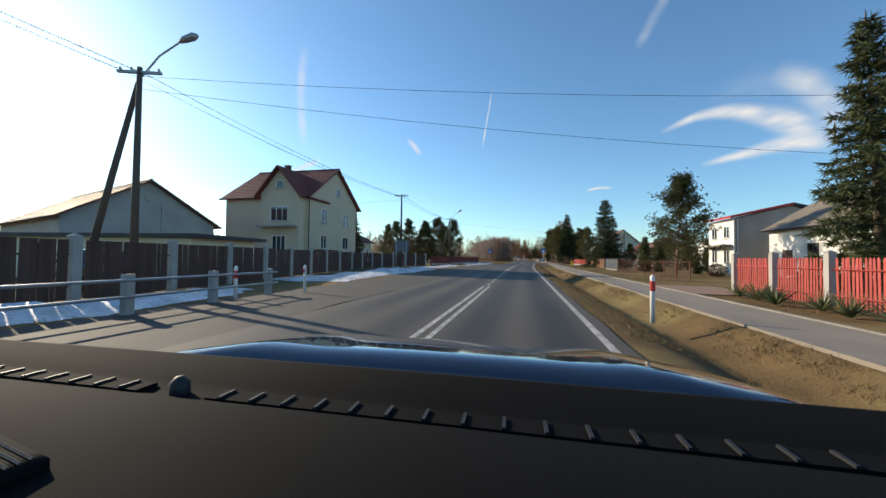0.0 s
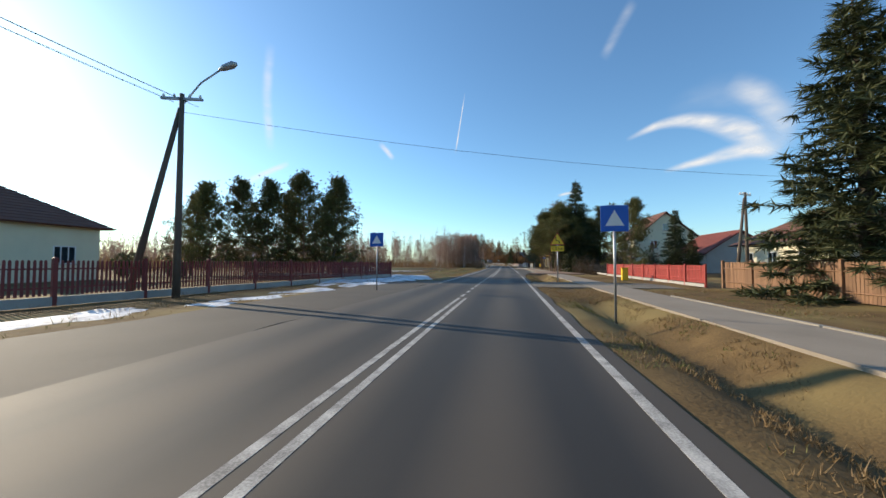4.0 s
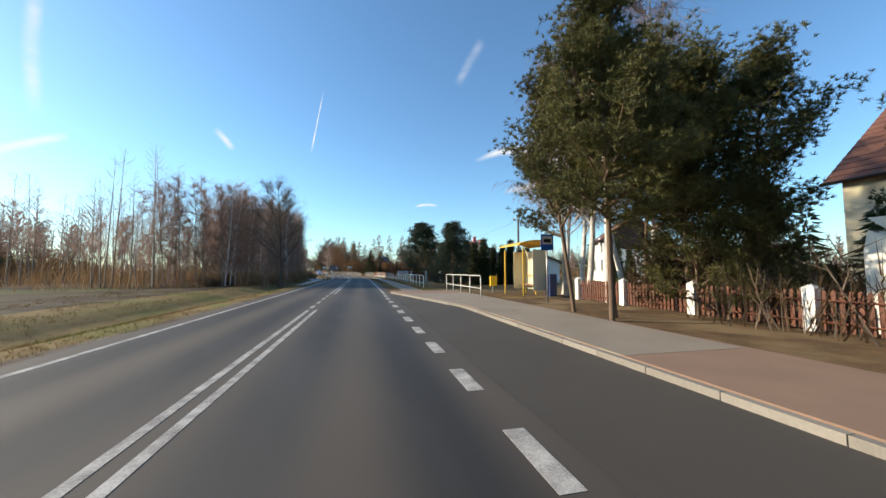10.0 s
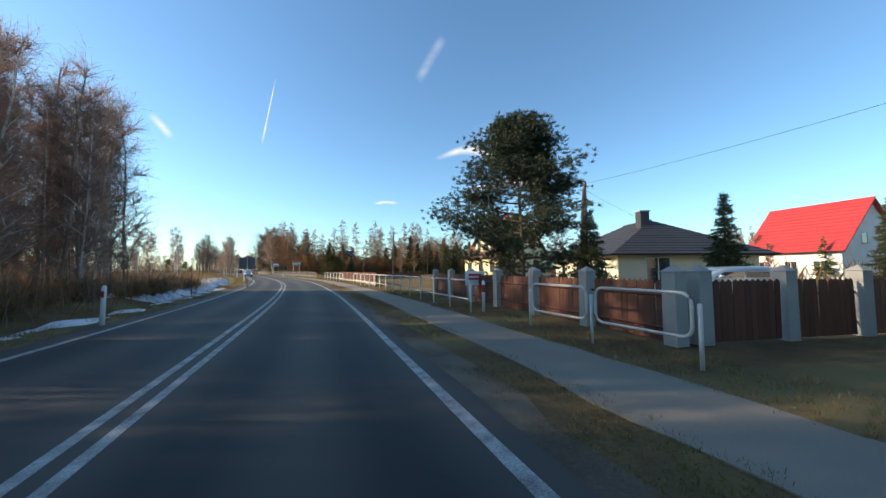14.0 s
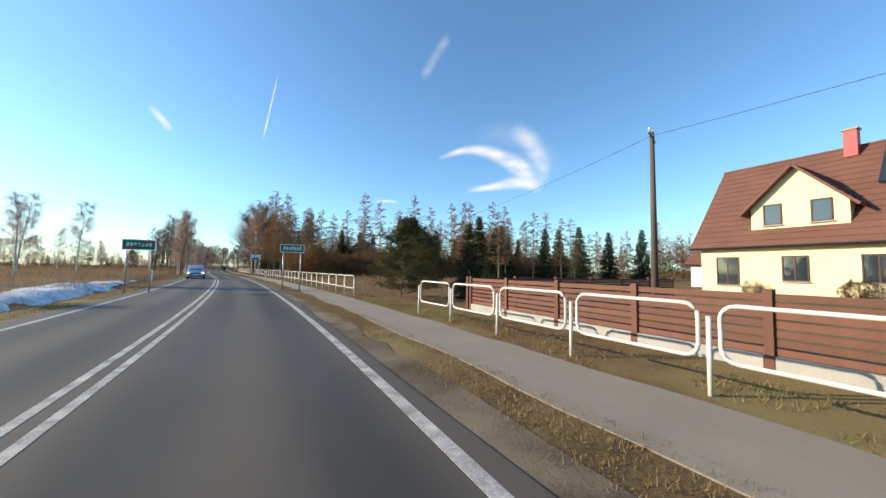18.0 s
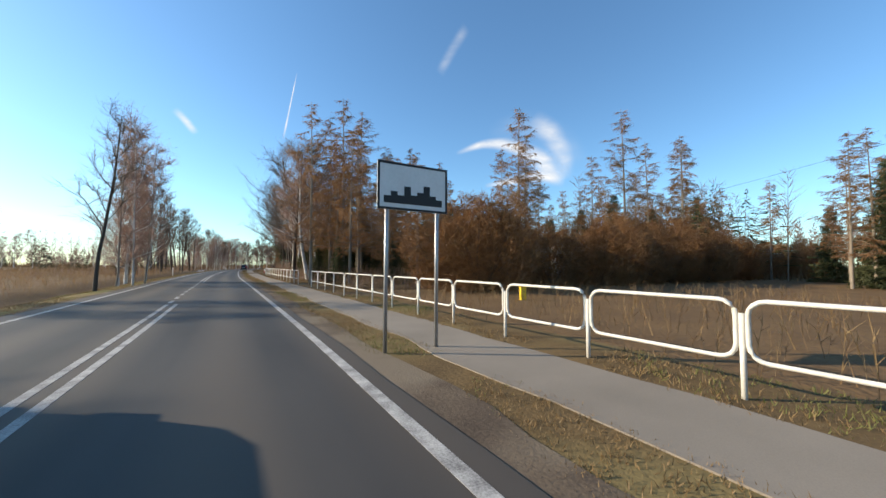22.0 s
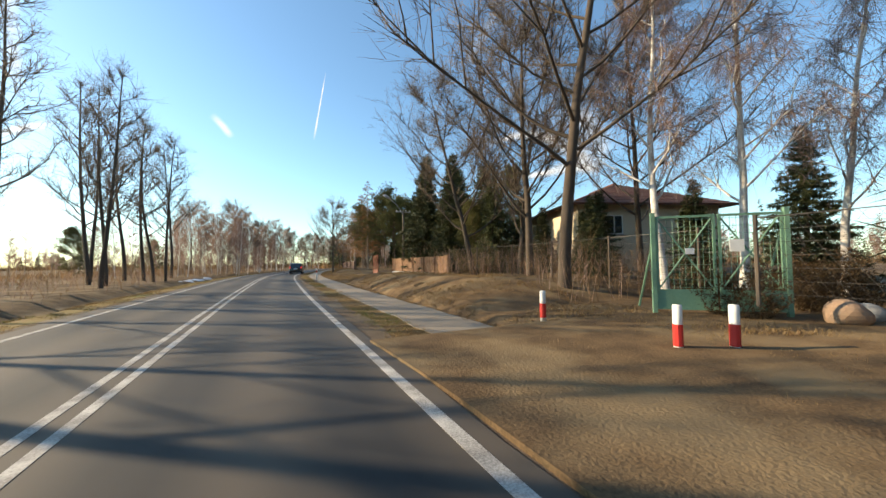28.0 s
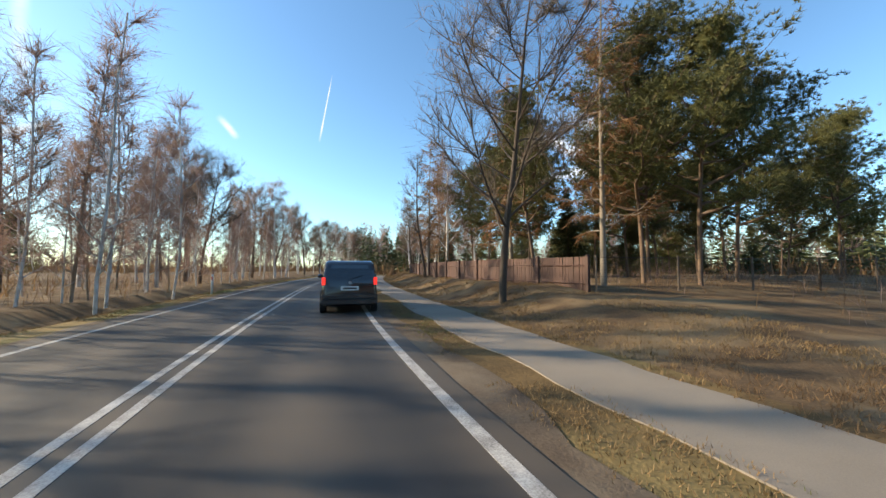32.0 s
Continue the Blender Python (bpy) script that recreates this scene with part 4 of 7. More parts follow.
ROOF_GREY = material("grey_fibre_roof", (0.23, 0.19, 0.15), (0.15, 0.125, 0.1), 0.8, 0.85, fine=20, amount=0.6, bump=0.006)
FENCE_BROWN = material("dark_brown_fence", (0.1, 0.05, 0.035), (0.065, 0.035, 0.025), 2.0, 0.75, fine=30, stretch=(4, 4, 0.6), vary=0.15)
FENCE_RED = material("red_fence_paint", (0.42, 0.065, 0.05), (0.3, 0.045, 0.035), 2.0, 0.65, fine=30, stretch=(4, 4, 0.6), vary=0.15)
FENCE_DARKRED = material("oxblood_fence_paint", (0.2, 0.04, 0.035), (0.13, 0.03, 0.026), 2.0, 0.7, fine=30, stretch=(4, 4, 0.6), vary=0.15)
FENCE_WOOD = material("weathered_fence_wood", (0.24, 0.13, 0.07), (0.14, 0.08, 0.045), 2.5, 0.85, fine=30, stretch=(4, 4, 0.5), vary=0.25)
FENCE_STAIN = material("stained_fence_boards", (0.15, 0.055, 0.03), (0.1, 0.038, 0.022), 2.0, 0.65, fine=30, stretch=(4, 4, 0.6), vary=0.2)
DARK_IRON = material("dark_iron", (0.03, 0.03, 0.032), (0.05, 0.04, 0.035), 6.0, 0.55, metal=0.4)
GREEN_PAINT = material("green_gate_paint", (0.16, 0.3, 0.2), (0.1, 0.2, 0.14), 2.5, 0.6, fine=30, amount=0.5)
RUST = material("rusty_red_iron", (0.21, 0.075, 0.045), (0.14, 0.055, 0.035), 4.0, 0.85, fine=40)
YELLOW = material("yellow_paint", (0.8, 0.52, 0.02), (0.7, 0.44, 0.02), 3.0, 0.5, amount=0.3)
SHELTER_YELLOW = material("orange_yellow_paint", (0.8, 0.5, 0.06), (0.66, 0.4, 0.05), 3.0, 0.5, amount=0.4)
SHELTER_PANEL = material("cream_panel", (0.72, 0.66, 0.46), (0.6, 0.54, 0.38), 2.0, 0.6, amount=0.4)
BLUE = material("sign_blue", (0.02, 0.12, 0.5), (0.02, 0.1, 0.42), 3.0, 0.45, amount=0.3)
NAVY = material("navy_plastic", (0.03, 0.05, 0.14), (0.02, 0.04, 0.11), 4.0, 0.5)
SIGN_GREEN = material("sign_green", (0.01, 0.22, 0.13), (0.01, 0.18, 0.11), 3.0, 0.45, amount=0.3)
SIGN_BACK = material("grey_sign_back", (0.16, 0.17, 0.18), (0.12, 0.125, 0.13), 2.0, 0.5, metal=0.3)
INK = material("black_ink", (0.015, 0.015, 0.015), (0.02, 0.02, 0.02), 5.0, 0.6)
STONE = material("field_stone", (0.34, 0.22, 0.14), (0.24, 0.17, 0.12), 3.0, 0.9, fine=25, bump=0.02)
CAR_DARK = material("black_car_paint", (0.012, 0.014, 0.018), (0.02, 0.022, 0.026), 1.0, 0.25, spec=0.6, coat=0.8, amount=0.2)
CAR_SILVER = material("silver_car_paint", (0.3, 0.31, 0.32), (0.26, 0.27, 0.28), 1.0, 0.3, metal=0.5, coat=0.7, amount=0.2)
CAR_PALE = material("pale_blue_car_paint", (0.32, 0.4, 0.46), (0.28, 0.35, 0.41), 1.0, 0.3, metal=0.4, coat=0.7, amount=0.2)
CAR_NAVY = material("dark_blue_bonnet_paint", (0.018, 0.028, 0.055), (0.014, 0.022, 0.045), 1.5, 0.12, spec=0.7, coat=1.0, amount=0.2)
TAIL = glow("red_tail_lamp", (0.85, 0.03, 0.02), 0.7)
HEAD = glow("white_head_lamp", (1.0, 0.95, 0.85), 2.0)
DASH = material("dashboard_plastic", (0.007, 0.0068, 0.0068), (0.0045, 0.0045, 0.0045), 6.0, 0.9, fine=350, bump=0.0012, amount=0.4, spec=0.08)


# ---- cars ----
def loft(g, sections, mat=0, close=True):
    """Skin over rings of equal length."""
    n = len(sections[0])
    faces = [(i * n + k, i * n + (k + 1) % n, (i + 1) * n + (k + 1) % n, (i + 1) * n + k) for i in range(len(sections) - 1) for k in range(n)]
    if close:
        faces += [tuple(range(n))[::-1], tuple((len(sections) - 1) * n + k for k in range(n))]
    g.add([p for s in sections for p in s], faces, mat)


def ring(y, w, z0, z1, r=0.12, tuck=0.0):
    """A rounded box section across the car at y."""
    pts = []
    for cx, cz, a0 in ((w / 2 - r, z1 - r, 0), (-w / 2 + r, z1 - r, 90), (-w / 2 + r, z0 + r, 180), (w / 2 - r, z0 + r, 270)):
        for k in range(4):
            a = math.radians(a0 + 30 * k)
            t = tuck if cz > (z0 + z1) / 2 else 0.0
            pts.append((cx * (1 - t) + r * math.cos(a), y, cz + r * math.sin(a)))
    return pts


def wheel(parent, x, y, r=0.31):
    w = part("wheel", Geo().tube([(x - 0.1, y, r), (x - 0.08, y, r), (x + 0.08, y, r), (x + 0.1, y, r)], [r * 0.9, r, r, r * 0.9], 20).mesh("tyre", TYRE, True), parent, "black rubber tyre")
    part("rim", Geo().tube([(x - 0.104, y, r), (x + 0.104, y, r)], r * 0.62, 14).mesh("rim", GALV), w, "grey steel rim")


def slab(a, b, c, d, push, name, mat):
    """A thin four-cornered pane, lifted by push off the body."""
    a, b, c, d = (Vector(p) for p in (a, b, c, d))
    n = (b - a).cross(d - a).normalized()
    v = [tuple(p + n * push) for p in (a, b, c, d)] + [tuple(p - n * 0.02) for p in (a, b, c, d)]
    return Geo().add(v, [(0, 1, 2, 3), (7, 6, 5, 4), (0, 4, 5, 1), (1, 5, 6, 2), (2, 6, 7, 3), (3, 7, 4, 0)]).mesh(name, mat)


def car(name, label, x, y, turn, paint, length=3.9, width=1.68, height=1.58):
    """A small family car: its own +y is its front."""
    c = thing(name, label, "car", x, y, 0.0, turn)
    L, W, H = length, width, height
    r, t = 0.13, 0.15
    rear, front = -L / 2, L / 2
    secs = [(rear, 0.86, 0.36, 0.96, 0.05), (rear + 0.05, 0.95, 0.28, 1.04, 0.08), (rear + 0.12, 0.98, 0.24, H - 0.32, 0.11), (rear + 0.22, 0.99, 0.22, H - 0.1, 0.14), (rear + 0.5, 1.0, 0.2, H - 0.01, t), (rear + 1.3, 1.0, 0.2, H, t), (0.15, 1.0, 0.2, H - 0.02, t), (0.55, 1.0, 0.2, H - 0.14, t), (1.0, 1.0, 0.2, 1.16, 0.1), (1.22, 1.0, 0.2, 0.99, 0.07), (front - 0.35, 0.97, 0.22, 0.84, 0.06), (front - 0.08, 0.9, 0.27, 0.7, 0.05), (front, 0.78, 0.34, 0.58, 0.04)]
    g = Geo()
    loft(g, [ring(yy, W * k, z0, z1, min(r, (z1 - z0) / 2.4), tt) for yy, k, z0, z1, tt in secs])
    part("body", g.mesh("car_body", paint, True), c)
    xs = lambda z: (W / 2 - r) * (1 - t * (z - 0.2 - r) / (H - 0.2 - 2 * r)) + r
    part("rear_window", slab((-0.6, rear + 0.075, 1.0), (0.6, rear + 0.075, 1.0), (0.53, rear + 0.2, H - 0.15), (-0.53, rear + 0.2, H - 0.15), 0.02, "rear_window", GLASS), c)
    part("windscreen", slab((0.6, 1.19, 1.02), (-0.6, 1.19, 1.02), (-0.54, 0.58, H - 0.17), (0.54, 0.58, H - 0.17), 0.02, "windscreen", GLASS), c)
    for sx in (-1, 1):
        for y0, y1, y2, y3 in ((rear + 0.42, -0.42, -0.42, rear + 0.5), (-0.34, 0.92, 0.46, -0.34)):
            q = [(sx * xs(1.0), y0, 1.0), (sx * xs(1.0), y1, 1.0), (sx * xs(H - 0.24), y2, H - 0.24), (sx * xs(H - 0.24), y3, H - 0.24)]
            part("side_window", slab(*(q if sx > 0 else [q[1], q[0], q[3], q[2]]), 0.008, "side_window", GLASS), c)
        part("tail_lamp", Geo().box(sx * (W / 2 - 0.1) - 0.05, rear - 0.005, 0.86, sx * (W / 2 - 0.1) + 0.05, rear + 0.16, 1.08).mesh("tail_lamp", TAIL), c, "lit red tail lamp")
        part("head_lamp", Geo().box(sx * (W / 2 - 0.24) - 0.15, front - 0.2, 0.56, sx * (W / 2 - 0.24) + 0.13, front - 0.06, 0.7).mesh("head_lamp", HEAD), c, "lit headlamp")
        part("mirror", Geo().tube([(sx * (W / 2 - 0.02), 0.82, 1.02), (sx * (W / 2 + 0.08), 0.8, 1.06), (sx * (W / 2 + 0.2), 0.78, 1.06)], [0.03, 0.08, 0.06], 8).mesh("mirror", paint, True), c)
        part("sill", Geo().box(sx * (W / 2 - 0.03) - 0.02, rear + 1.05, 0.2, sx * (W / 2 - 0.03) + 0.035, front - 1.1, 0.34).mesh("sill", BLACK), c)
        for wy in (rear + 0.66, front - 0.75):
            wheel(c, sx * (W / 2 - 0.085), wy)
            part("wheel_arch", Geo().tube([(sx * (W / 2 - 0.12), wy, 0.31), (sx * (W / 2 + 0.004), wy, 0.31)], 0.37, 18).mesh("wheel_arch", BLACK), c)
    part("rear_bumper", Geo().box(-W / 2 + 0.05, rear - 0.07, 0.3, W / 2 - 0.05, rear + 0.1, 0.56).mesh("bumper", paint), c)
    part("bumper_strip", Geo().box(-W / 2 + 0.12, rear - 0.082, 0.42, W / 2 - 0.12, rear - 0.06, 0.48).mesh("bumper_strip", BLACK), c)
    plate = part("number_plate", Geo().box(-0.26, rear - 0.03, 0.7, 0.26, rear + 0.02, 0.82).mesh("number_plate", WHITE), c)
    part("plate_bar", Geo().box(-0.2, rear - 0.034, 0.735, 0.2, rear - 0.0305, 0.785).mesh("plate_bar", INK), plate)
    part("front_plate", Geo().box(-0.26, front - 0.03, 0.4, 0.26, front + 0.02, 0.51).mesh("front_plate", WHITE), c)
    part("grille", Geo().box(-0.45, front - 0.05, 0.53, 0.45, front + 0.008, 0.6).mesh("grille", BLACK), c)
    part("badge", Geo().tube([(0, rear - 0.012, 0.92), (0, rear + 0.03, 0.92)], 0.05, 12).mesh("badge", GALV), c)
    part("wiper", Geo().tube([(0, rear + 0.04, 1.02), (0.38, rear + 0.075, 1.14)], 0.012, 4).mesh("wiper", BLACK), c)
    part("aerial", Geo().tube([(0, rear + 0.6, H), (0, rear + 0.45, H + 0.3)], 0.008, 4).mesh("aerial", BLACK), c)
    return c


# ---- signs ----
def panel_sign(name, label, x, y, turn, w, h, z, front, back=None, posts=2, rim=None, category="road sign"):
    """A flat sign on one or two posts; it faces its own -y."""
    s = thing(name, label, category, x, y, -0.03, turn)
    for u in ((-w * 0.36, w * 0.36) if posts == 2 else (0.0,)):
        part("post", Geo().tube([(u, 0.04, -0.2), (u, 0.04, z + h * 0.95)], 0.035, 8).mesh("sign_post", GALV, True), s)
    p = part("panel", Geo().box(-w / 2, -0.012, z, w / 2, 0.002, z + h).mesh("panel", front), s)
    if rim:
        t = 0.04
        for b in ((-w / 2, z, w / 2, z + t), (-w / 2, z + h - t, w / 2, z + h), (-w / 2, z + t, -w / 2 + t, z + h - t), (w / 2 - t, z + t, w / 2, z + h - t)):
            part("border", Geo().box(b[0], -0.018, b[1], b[2], -0.0125, b[3]).mesh("border", rim), p)
    part("back", Geo().box(-w / 2, 0.0025, z, w / 2, 0.006, z + h).mesh("back", back or SIGN_BACK), s)
    return s, p


def bars(p, rows, mat, y=-0.0165):
    """Unreadable writing as bars: x0, z0, x1, z1."""
    for x0, z0, x1, z1 in rows:
        part("lettering", Geo().box(x0, y - 0.002, z0, x1, y + 0.002, z1).mesh("lettering", mat), p)


def letters(parent, text, size, m, mat):
    """Readable writing in the built-in font, as a flat mesh."""
    cu = bpy.data.curves.new("writing", "FONT")
    cu.body, cu.size, cu.align_x, cu.extrude = text, size, "CENTER", 0.002
    tmp = bpy.data.objects.new("writing", cu)
    scene.collection.objects.link(tmp)
    me = bpy.data.meshes.new_from_object(tmp.evaluated_get(bpy.context.evaluated_depsgraph_get()))
    bpy.data.objects.remove(tmp)
    me.materials.clear()
    me.materials.append(mat)
    return part("lettering", me, parent, m=m)
# ---- ground and road ----
build_ground()
build_road()
EDGE = thing("road_markings", "worn white painted road markings", "road marking", kind="structure")


def mark(name, s0, s1, off, width, z=0.004):
    strip(name, s0, s1, off - width / 2, off + width / 2, z, LINE_PAINT, 0.003, 1.5, parent=EDGE)


mark("edge_line", s_of(-70), s_of(84), 3.05, 0.13)
mark("edge_line", s_of(70), s_of(500), -2.85, 0.13)
mark("edge_line", s_of(132), s_of(500), 3.05, 0.14)
for s0, s1 in ((-40, 17), (37, 62), (83, 127), (136, 147), (158, 262), (281, 305), (316, 420)):
    mark("double_line", s0, s1, -0.13, 0.11)
    mark("double_line", s0, s1, 0.13, 0.11)
for a, b in ((17, 37), (62, 83), (127, 136), (147, 158), (262, 281), (305, 316)):
    s = a + 0.6
    while s + 1.0 < b:
        mark("dash", s, s + 1.0, -0.13 if a != 17 else 0.0, 0.13)
        s += 2.0
s = s_of(93)
while s < s_of(131):
    mark("bay_dash", s, s + 0.9, 3.0, 0.2)
    s += 1.9

# footpath on the right
strip("footpath", s_of(-76), s_of(91), 6.3, 8.2, 0.03, PAVING, 0.2, 2.0, "pale asphalt footpath beside the road", "footpath")
part_kerbs = thing("path_kerb", "low concrete kerb stones along the footpath", "kerb", kind="structure")
kerb_stone = Geo().box(-0.05, 0.005, -0.15, 0.05, 0.995, 0.07).mesh("kerb_stone", KERB)


def kerbs(s0, s1, off, z=0.0, step=1.0):
    s = s0
    while s < s1:
        o = off(s) if callable(off) else off
        x, y, h = on_road(s, o)
        o2 = off(s + step) if callable(off) else off
        x2, y2, _ = on_road(s + step, o2)
        part("kerb_stone", kerb_stone, part_kerbs, m=pose(x, y, z, 0, 0, math.degrees(math.atan2(y2 - y, x2 - x)) - 90))
        s += step


kerbs(s_of(2), s_of(62), 8.26)
bay = lambda s: float(np.interp(s, [s_of(84), s_of(90), s_of(97), s_of(124), s_of(133)], [3.4, 3.9, 5.5, 5.5, 3.5]))
strip("bus_bay", s_of(84), s_of(133), 3.3, bay, -0.002, PATCH, 0.3, 1.0, "grey asphalt bus bay with sandy edge", "bus bay")
strip("pavement", s_of(90.5), s_of(134), lambda s: bay(s) + 0.12, lambda s: float(np.interp(s, [s_of(84), s_of(88), s_of(99), s_of(103), s_of(134)], [8.4, 11.0, 9.6, 8.2, 8.0])), 0.09, PAVING_RED, 0.3, 1.0, "sandy reddish concrete block pavement behind the bus bay", "pavement")
strip("pavement", s_of(100.5), s_of(112), lambda s: bay(s) + 0.12, 8.3, 0.094, PAVING, 0.1, 1.0, "grey concrete pavement slabs by the bus bay", "pavement")
strip("pavement", s_of(116), s_of(131), lambda s: bay(s) + 0.12, 8.0, 0.094, PAVING, 0.1, 1.0, "grey concrete pavement slabs at the bus stop", "pavement")
kerbs(s_of(90), s_of(133), bay, 0.02)
strip("footpath", s_of(134), s_of(420), 4.55, 6.05, -0.014, PAVING, 0.2, 0.7, "pale worn concrete footpath along the road", "footpath", wobble=0.16)
strip("bare_soil", s_of(133), s_of(420), 3.2, lambda s: 3.85 + 0.3 * noise.noise((s * 0.35, 1.0, 2.0)) + 0.16 * noise.noise((s * 1.3, 4.0, 2.0)), -0.017, DIRT, 0.1, 0.7, "bare brown soil along the edge of the road", "verge")
strip("bare_soil", s_of(86), s_of(420), lambda s: -3.65 - 0.2 * noise.noise((s * 0.4, 8.0, 2.0)) - 0.12 * noise.noise((s * 1.5, 3.0, 2.0)), -3.2, -0.017, DIRT, 0.1, 0.7, "bare brown soil along the edge of the road", "verge")

# driveways
drive("driveway", 19.0, 5.0, 8.2, 11.5, PAVING_RED, label="reddish block-paved driveway beside the footpath")
drive("driveway", s_of(70), 5.0, 3.3, 11.0, GRAVEL, label="gravel driveway across the verge")
drive("forest_track", s_of(317), 7.0, 3.3, 13.0, LITTER, 0.035, "sandy track into the wood", "track")
strip("lay_by", s_of(-40), s_of(72), -7.2, -3.3, -0.004, PATCH, 0.2, 2.0, "pale dusty asphalt shoulder", "shoulder", wobble=0.4)

# snow
def snow(s0, s1, o0, o1, seed, lumps=0.12, cut=0.55, label="old grainy snow lying on the verge"):
    rng = random.Random(seed)
    nx, ny = max(4, int((s1 - s0) / 0.45)), max(3, int((o1 - o0) / 0.4))
    v, f = [], []
    for i in range(nx + 1):
        for j in range(ny + 1):
            s, o = s0 + (s1 - s0) * i / nx, o0 + (o1 - o0) * j / ny
            x, y, _ = on_road(s, o)
            e = min(i / nx, 1 - i / nx) * (s1 - s0) / 3.0
            e2 = min(j / ny, 1 - j / ny) * (o1 - o0) / 0.9
            k = min(1.0, e, e2) + 1.25 * noise.noise((x * 0.5, y * 0.5, seed)) + 0.55 * noise.noise((x * 2.1, y * 2.1, seed))
            v.append((x, y, ditch_depth(s, o) - 0.02 + lumps * max(-0.4, k - cut) * (0.75 + 0.5 * noise.noise((x * 1.7, y * 1.7, 3.0)))))
    for i in range(nx):
        for j in range(ny):
            a = i * (ny + 1) + j
            f.append((a, a + 1, a + ny + 2, a + ny + 1))
    me = mesh_of("snow", v, f, SNOW, None, True)
    tagged(new("snow_patch", me), label, "snow", kind="stuff")


for k, (a, b, o0, o1) in enumerate(((2, 13, -10.2, -7.4), (16, 38, -12.5, -7.6), (37, 49, -12, -8.6), (44, 58, -10.5, -8.2), (57, 79, -9.4, -6.8), (66, 86, -12.5, -5.6), (102, 107, -24, -10), (120, 150, -42, -34), (109, 112, -30, -26), (148, 186, -6.2, -3.9), (176, 232, -9.5, -5.6), (355, 366, -7.5, -5.5), (228, 244, -8.6, -6.6))):
    snow(s_of(a), s_of(b), o0, o1, 11 + k, 0.2 if k < 6 or k == 10 else 0.12, 0.3 if k in (0, 1, 2, 3, 9, 10) else 0.55)
for x, y, a, b in ((58, 112, 6, 2), (50, 100, 4, 2), (47, 146, 4, 1.5), (52, 208, 5, 2)):
    s, o = off_of(x, y)
    snow(s - a / 2, s + a / 2, o - b / 2, o + b / 2, int(x), 0.14)

# ---- tree kinds ----
for k in range(4):
    kind_of_tree("pine", "pine tree", "tall Scots pine with a bare reddish trunk and green needle crown", make_pine(20 + k, 10.0, 0.34, 2.3 + 0.2 * k, 4600, 0.02, 0.0125))
for k in range(2):
    kind_of_tree("full_pine", "pine tree", "full green pine with branches almost to the ground", make_pine(30 + k, 9.0, 0.08, 2.7, 5400, 0.02, 0.015, True))
# a denser pine whose shade is part of its needle colour
kind_of_tree("shaded_pine", "pine tree", "dense garden pine with shade put into its dark blue-green needles", make_pine(34, 9.0, 0.07, 3.0, 9400, 0.02, 0.014, True, NEEDLE_SHADED))
for k in range(3):
    kind_of_tree("spruce", "spruce tree", "dark green conical spruce with drooping boughs", make_spruce(40 + k, 9.0, 2.0 + 0.25 * k))
for k in range(3):
    kind_of_tree("larch", "larch tree", "tall orange-brown larch bare of needles", make_larch(50 + k, 13.0, 2.6))
for k in range(4):
    kind_of_tree("birch", "birch tree", "white-barked birch with fine bare purple-brown twigs", make_bare(60 + k, 12.0, 0.13, 0.25, 0.2, TWIG, BIRCH, 12, 0.75, 3, 0.45, 20, 0.008))
for k in range(5):
    kind_of_tree("sapling", "young birch", "slender young bare birch in a dense thicket", make_bare(70 + k, 9.0, 0.05, 0.1, 0.13, TWIG, BARK_GREY if k % 2 else BIRCH, 5, 0.1, 3, 0.4, 17, 0.009))
for k in range(3):
    kind_of_tree("alder", "alder tree", "thin dark bare alder by the roadside", make_bare(80 + k, 11.0, 0.11, 0.28, 0.2, TWIG_GREY, BARK_DARK, 4, 0.0, 3, 0.5, 15))
for k in range(3):
    kind_of_tree("oak", "bare tree", "broad leafless tree with a thick dark trunk and fine twigs", make_bare(90 + k, 12.0, 0.165, 0.24, 0.44, TWIG_GREY, BARK_DARK, 8, 0.0, 6, 0.5, 24, 0.009, 0.55))
for k in range(3):
    kind_of_tree("hedge", "shrub", "brown leafless hedge shrub", make_bush(100 + k, 2.4, 1.6, HEDGE, 1500, 0.12, 0.011), "leaves")
for k in range(2):
    kind_of_tree("thuja", "thuja", "dense dark green columnar thuja", make_spruce(110 + k, 4.5, 0.75, 0.02, None, 2.2, 0.5))
for k in range(2):
    kind_of_tree("yew", "evergreen shrub", "low dark evergreen shrub", make_bush(120 + k, 1.6, 1.2, NEEDLE_DARK, 1900, 0.11, 0.011), "leaves")
for k in range(3):
    kind_of_tree("larch_bush", "larch bush", "wide bushy larch hedge, orange-brown and bare", make_bush(140 + k, 4.6, 4.2, LARCH, 3200, 0.34, 0.011), "crown")
for k in range(2):
    kind_of_tree("reed", "dry grass clump", "clump of tall dry yellow-brown grass", make_bush(130 + k, 1.6, 0.8, DRY, 260, 0.45, 0.012), "dry_foliage")

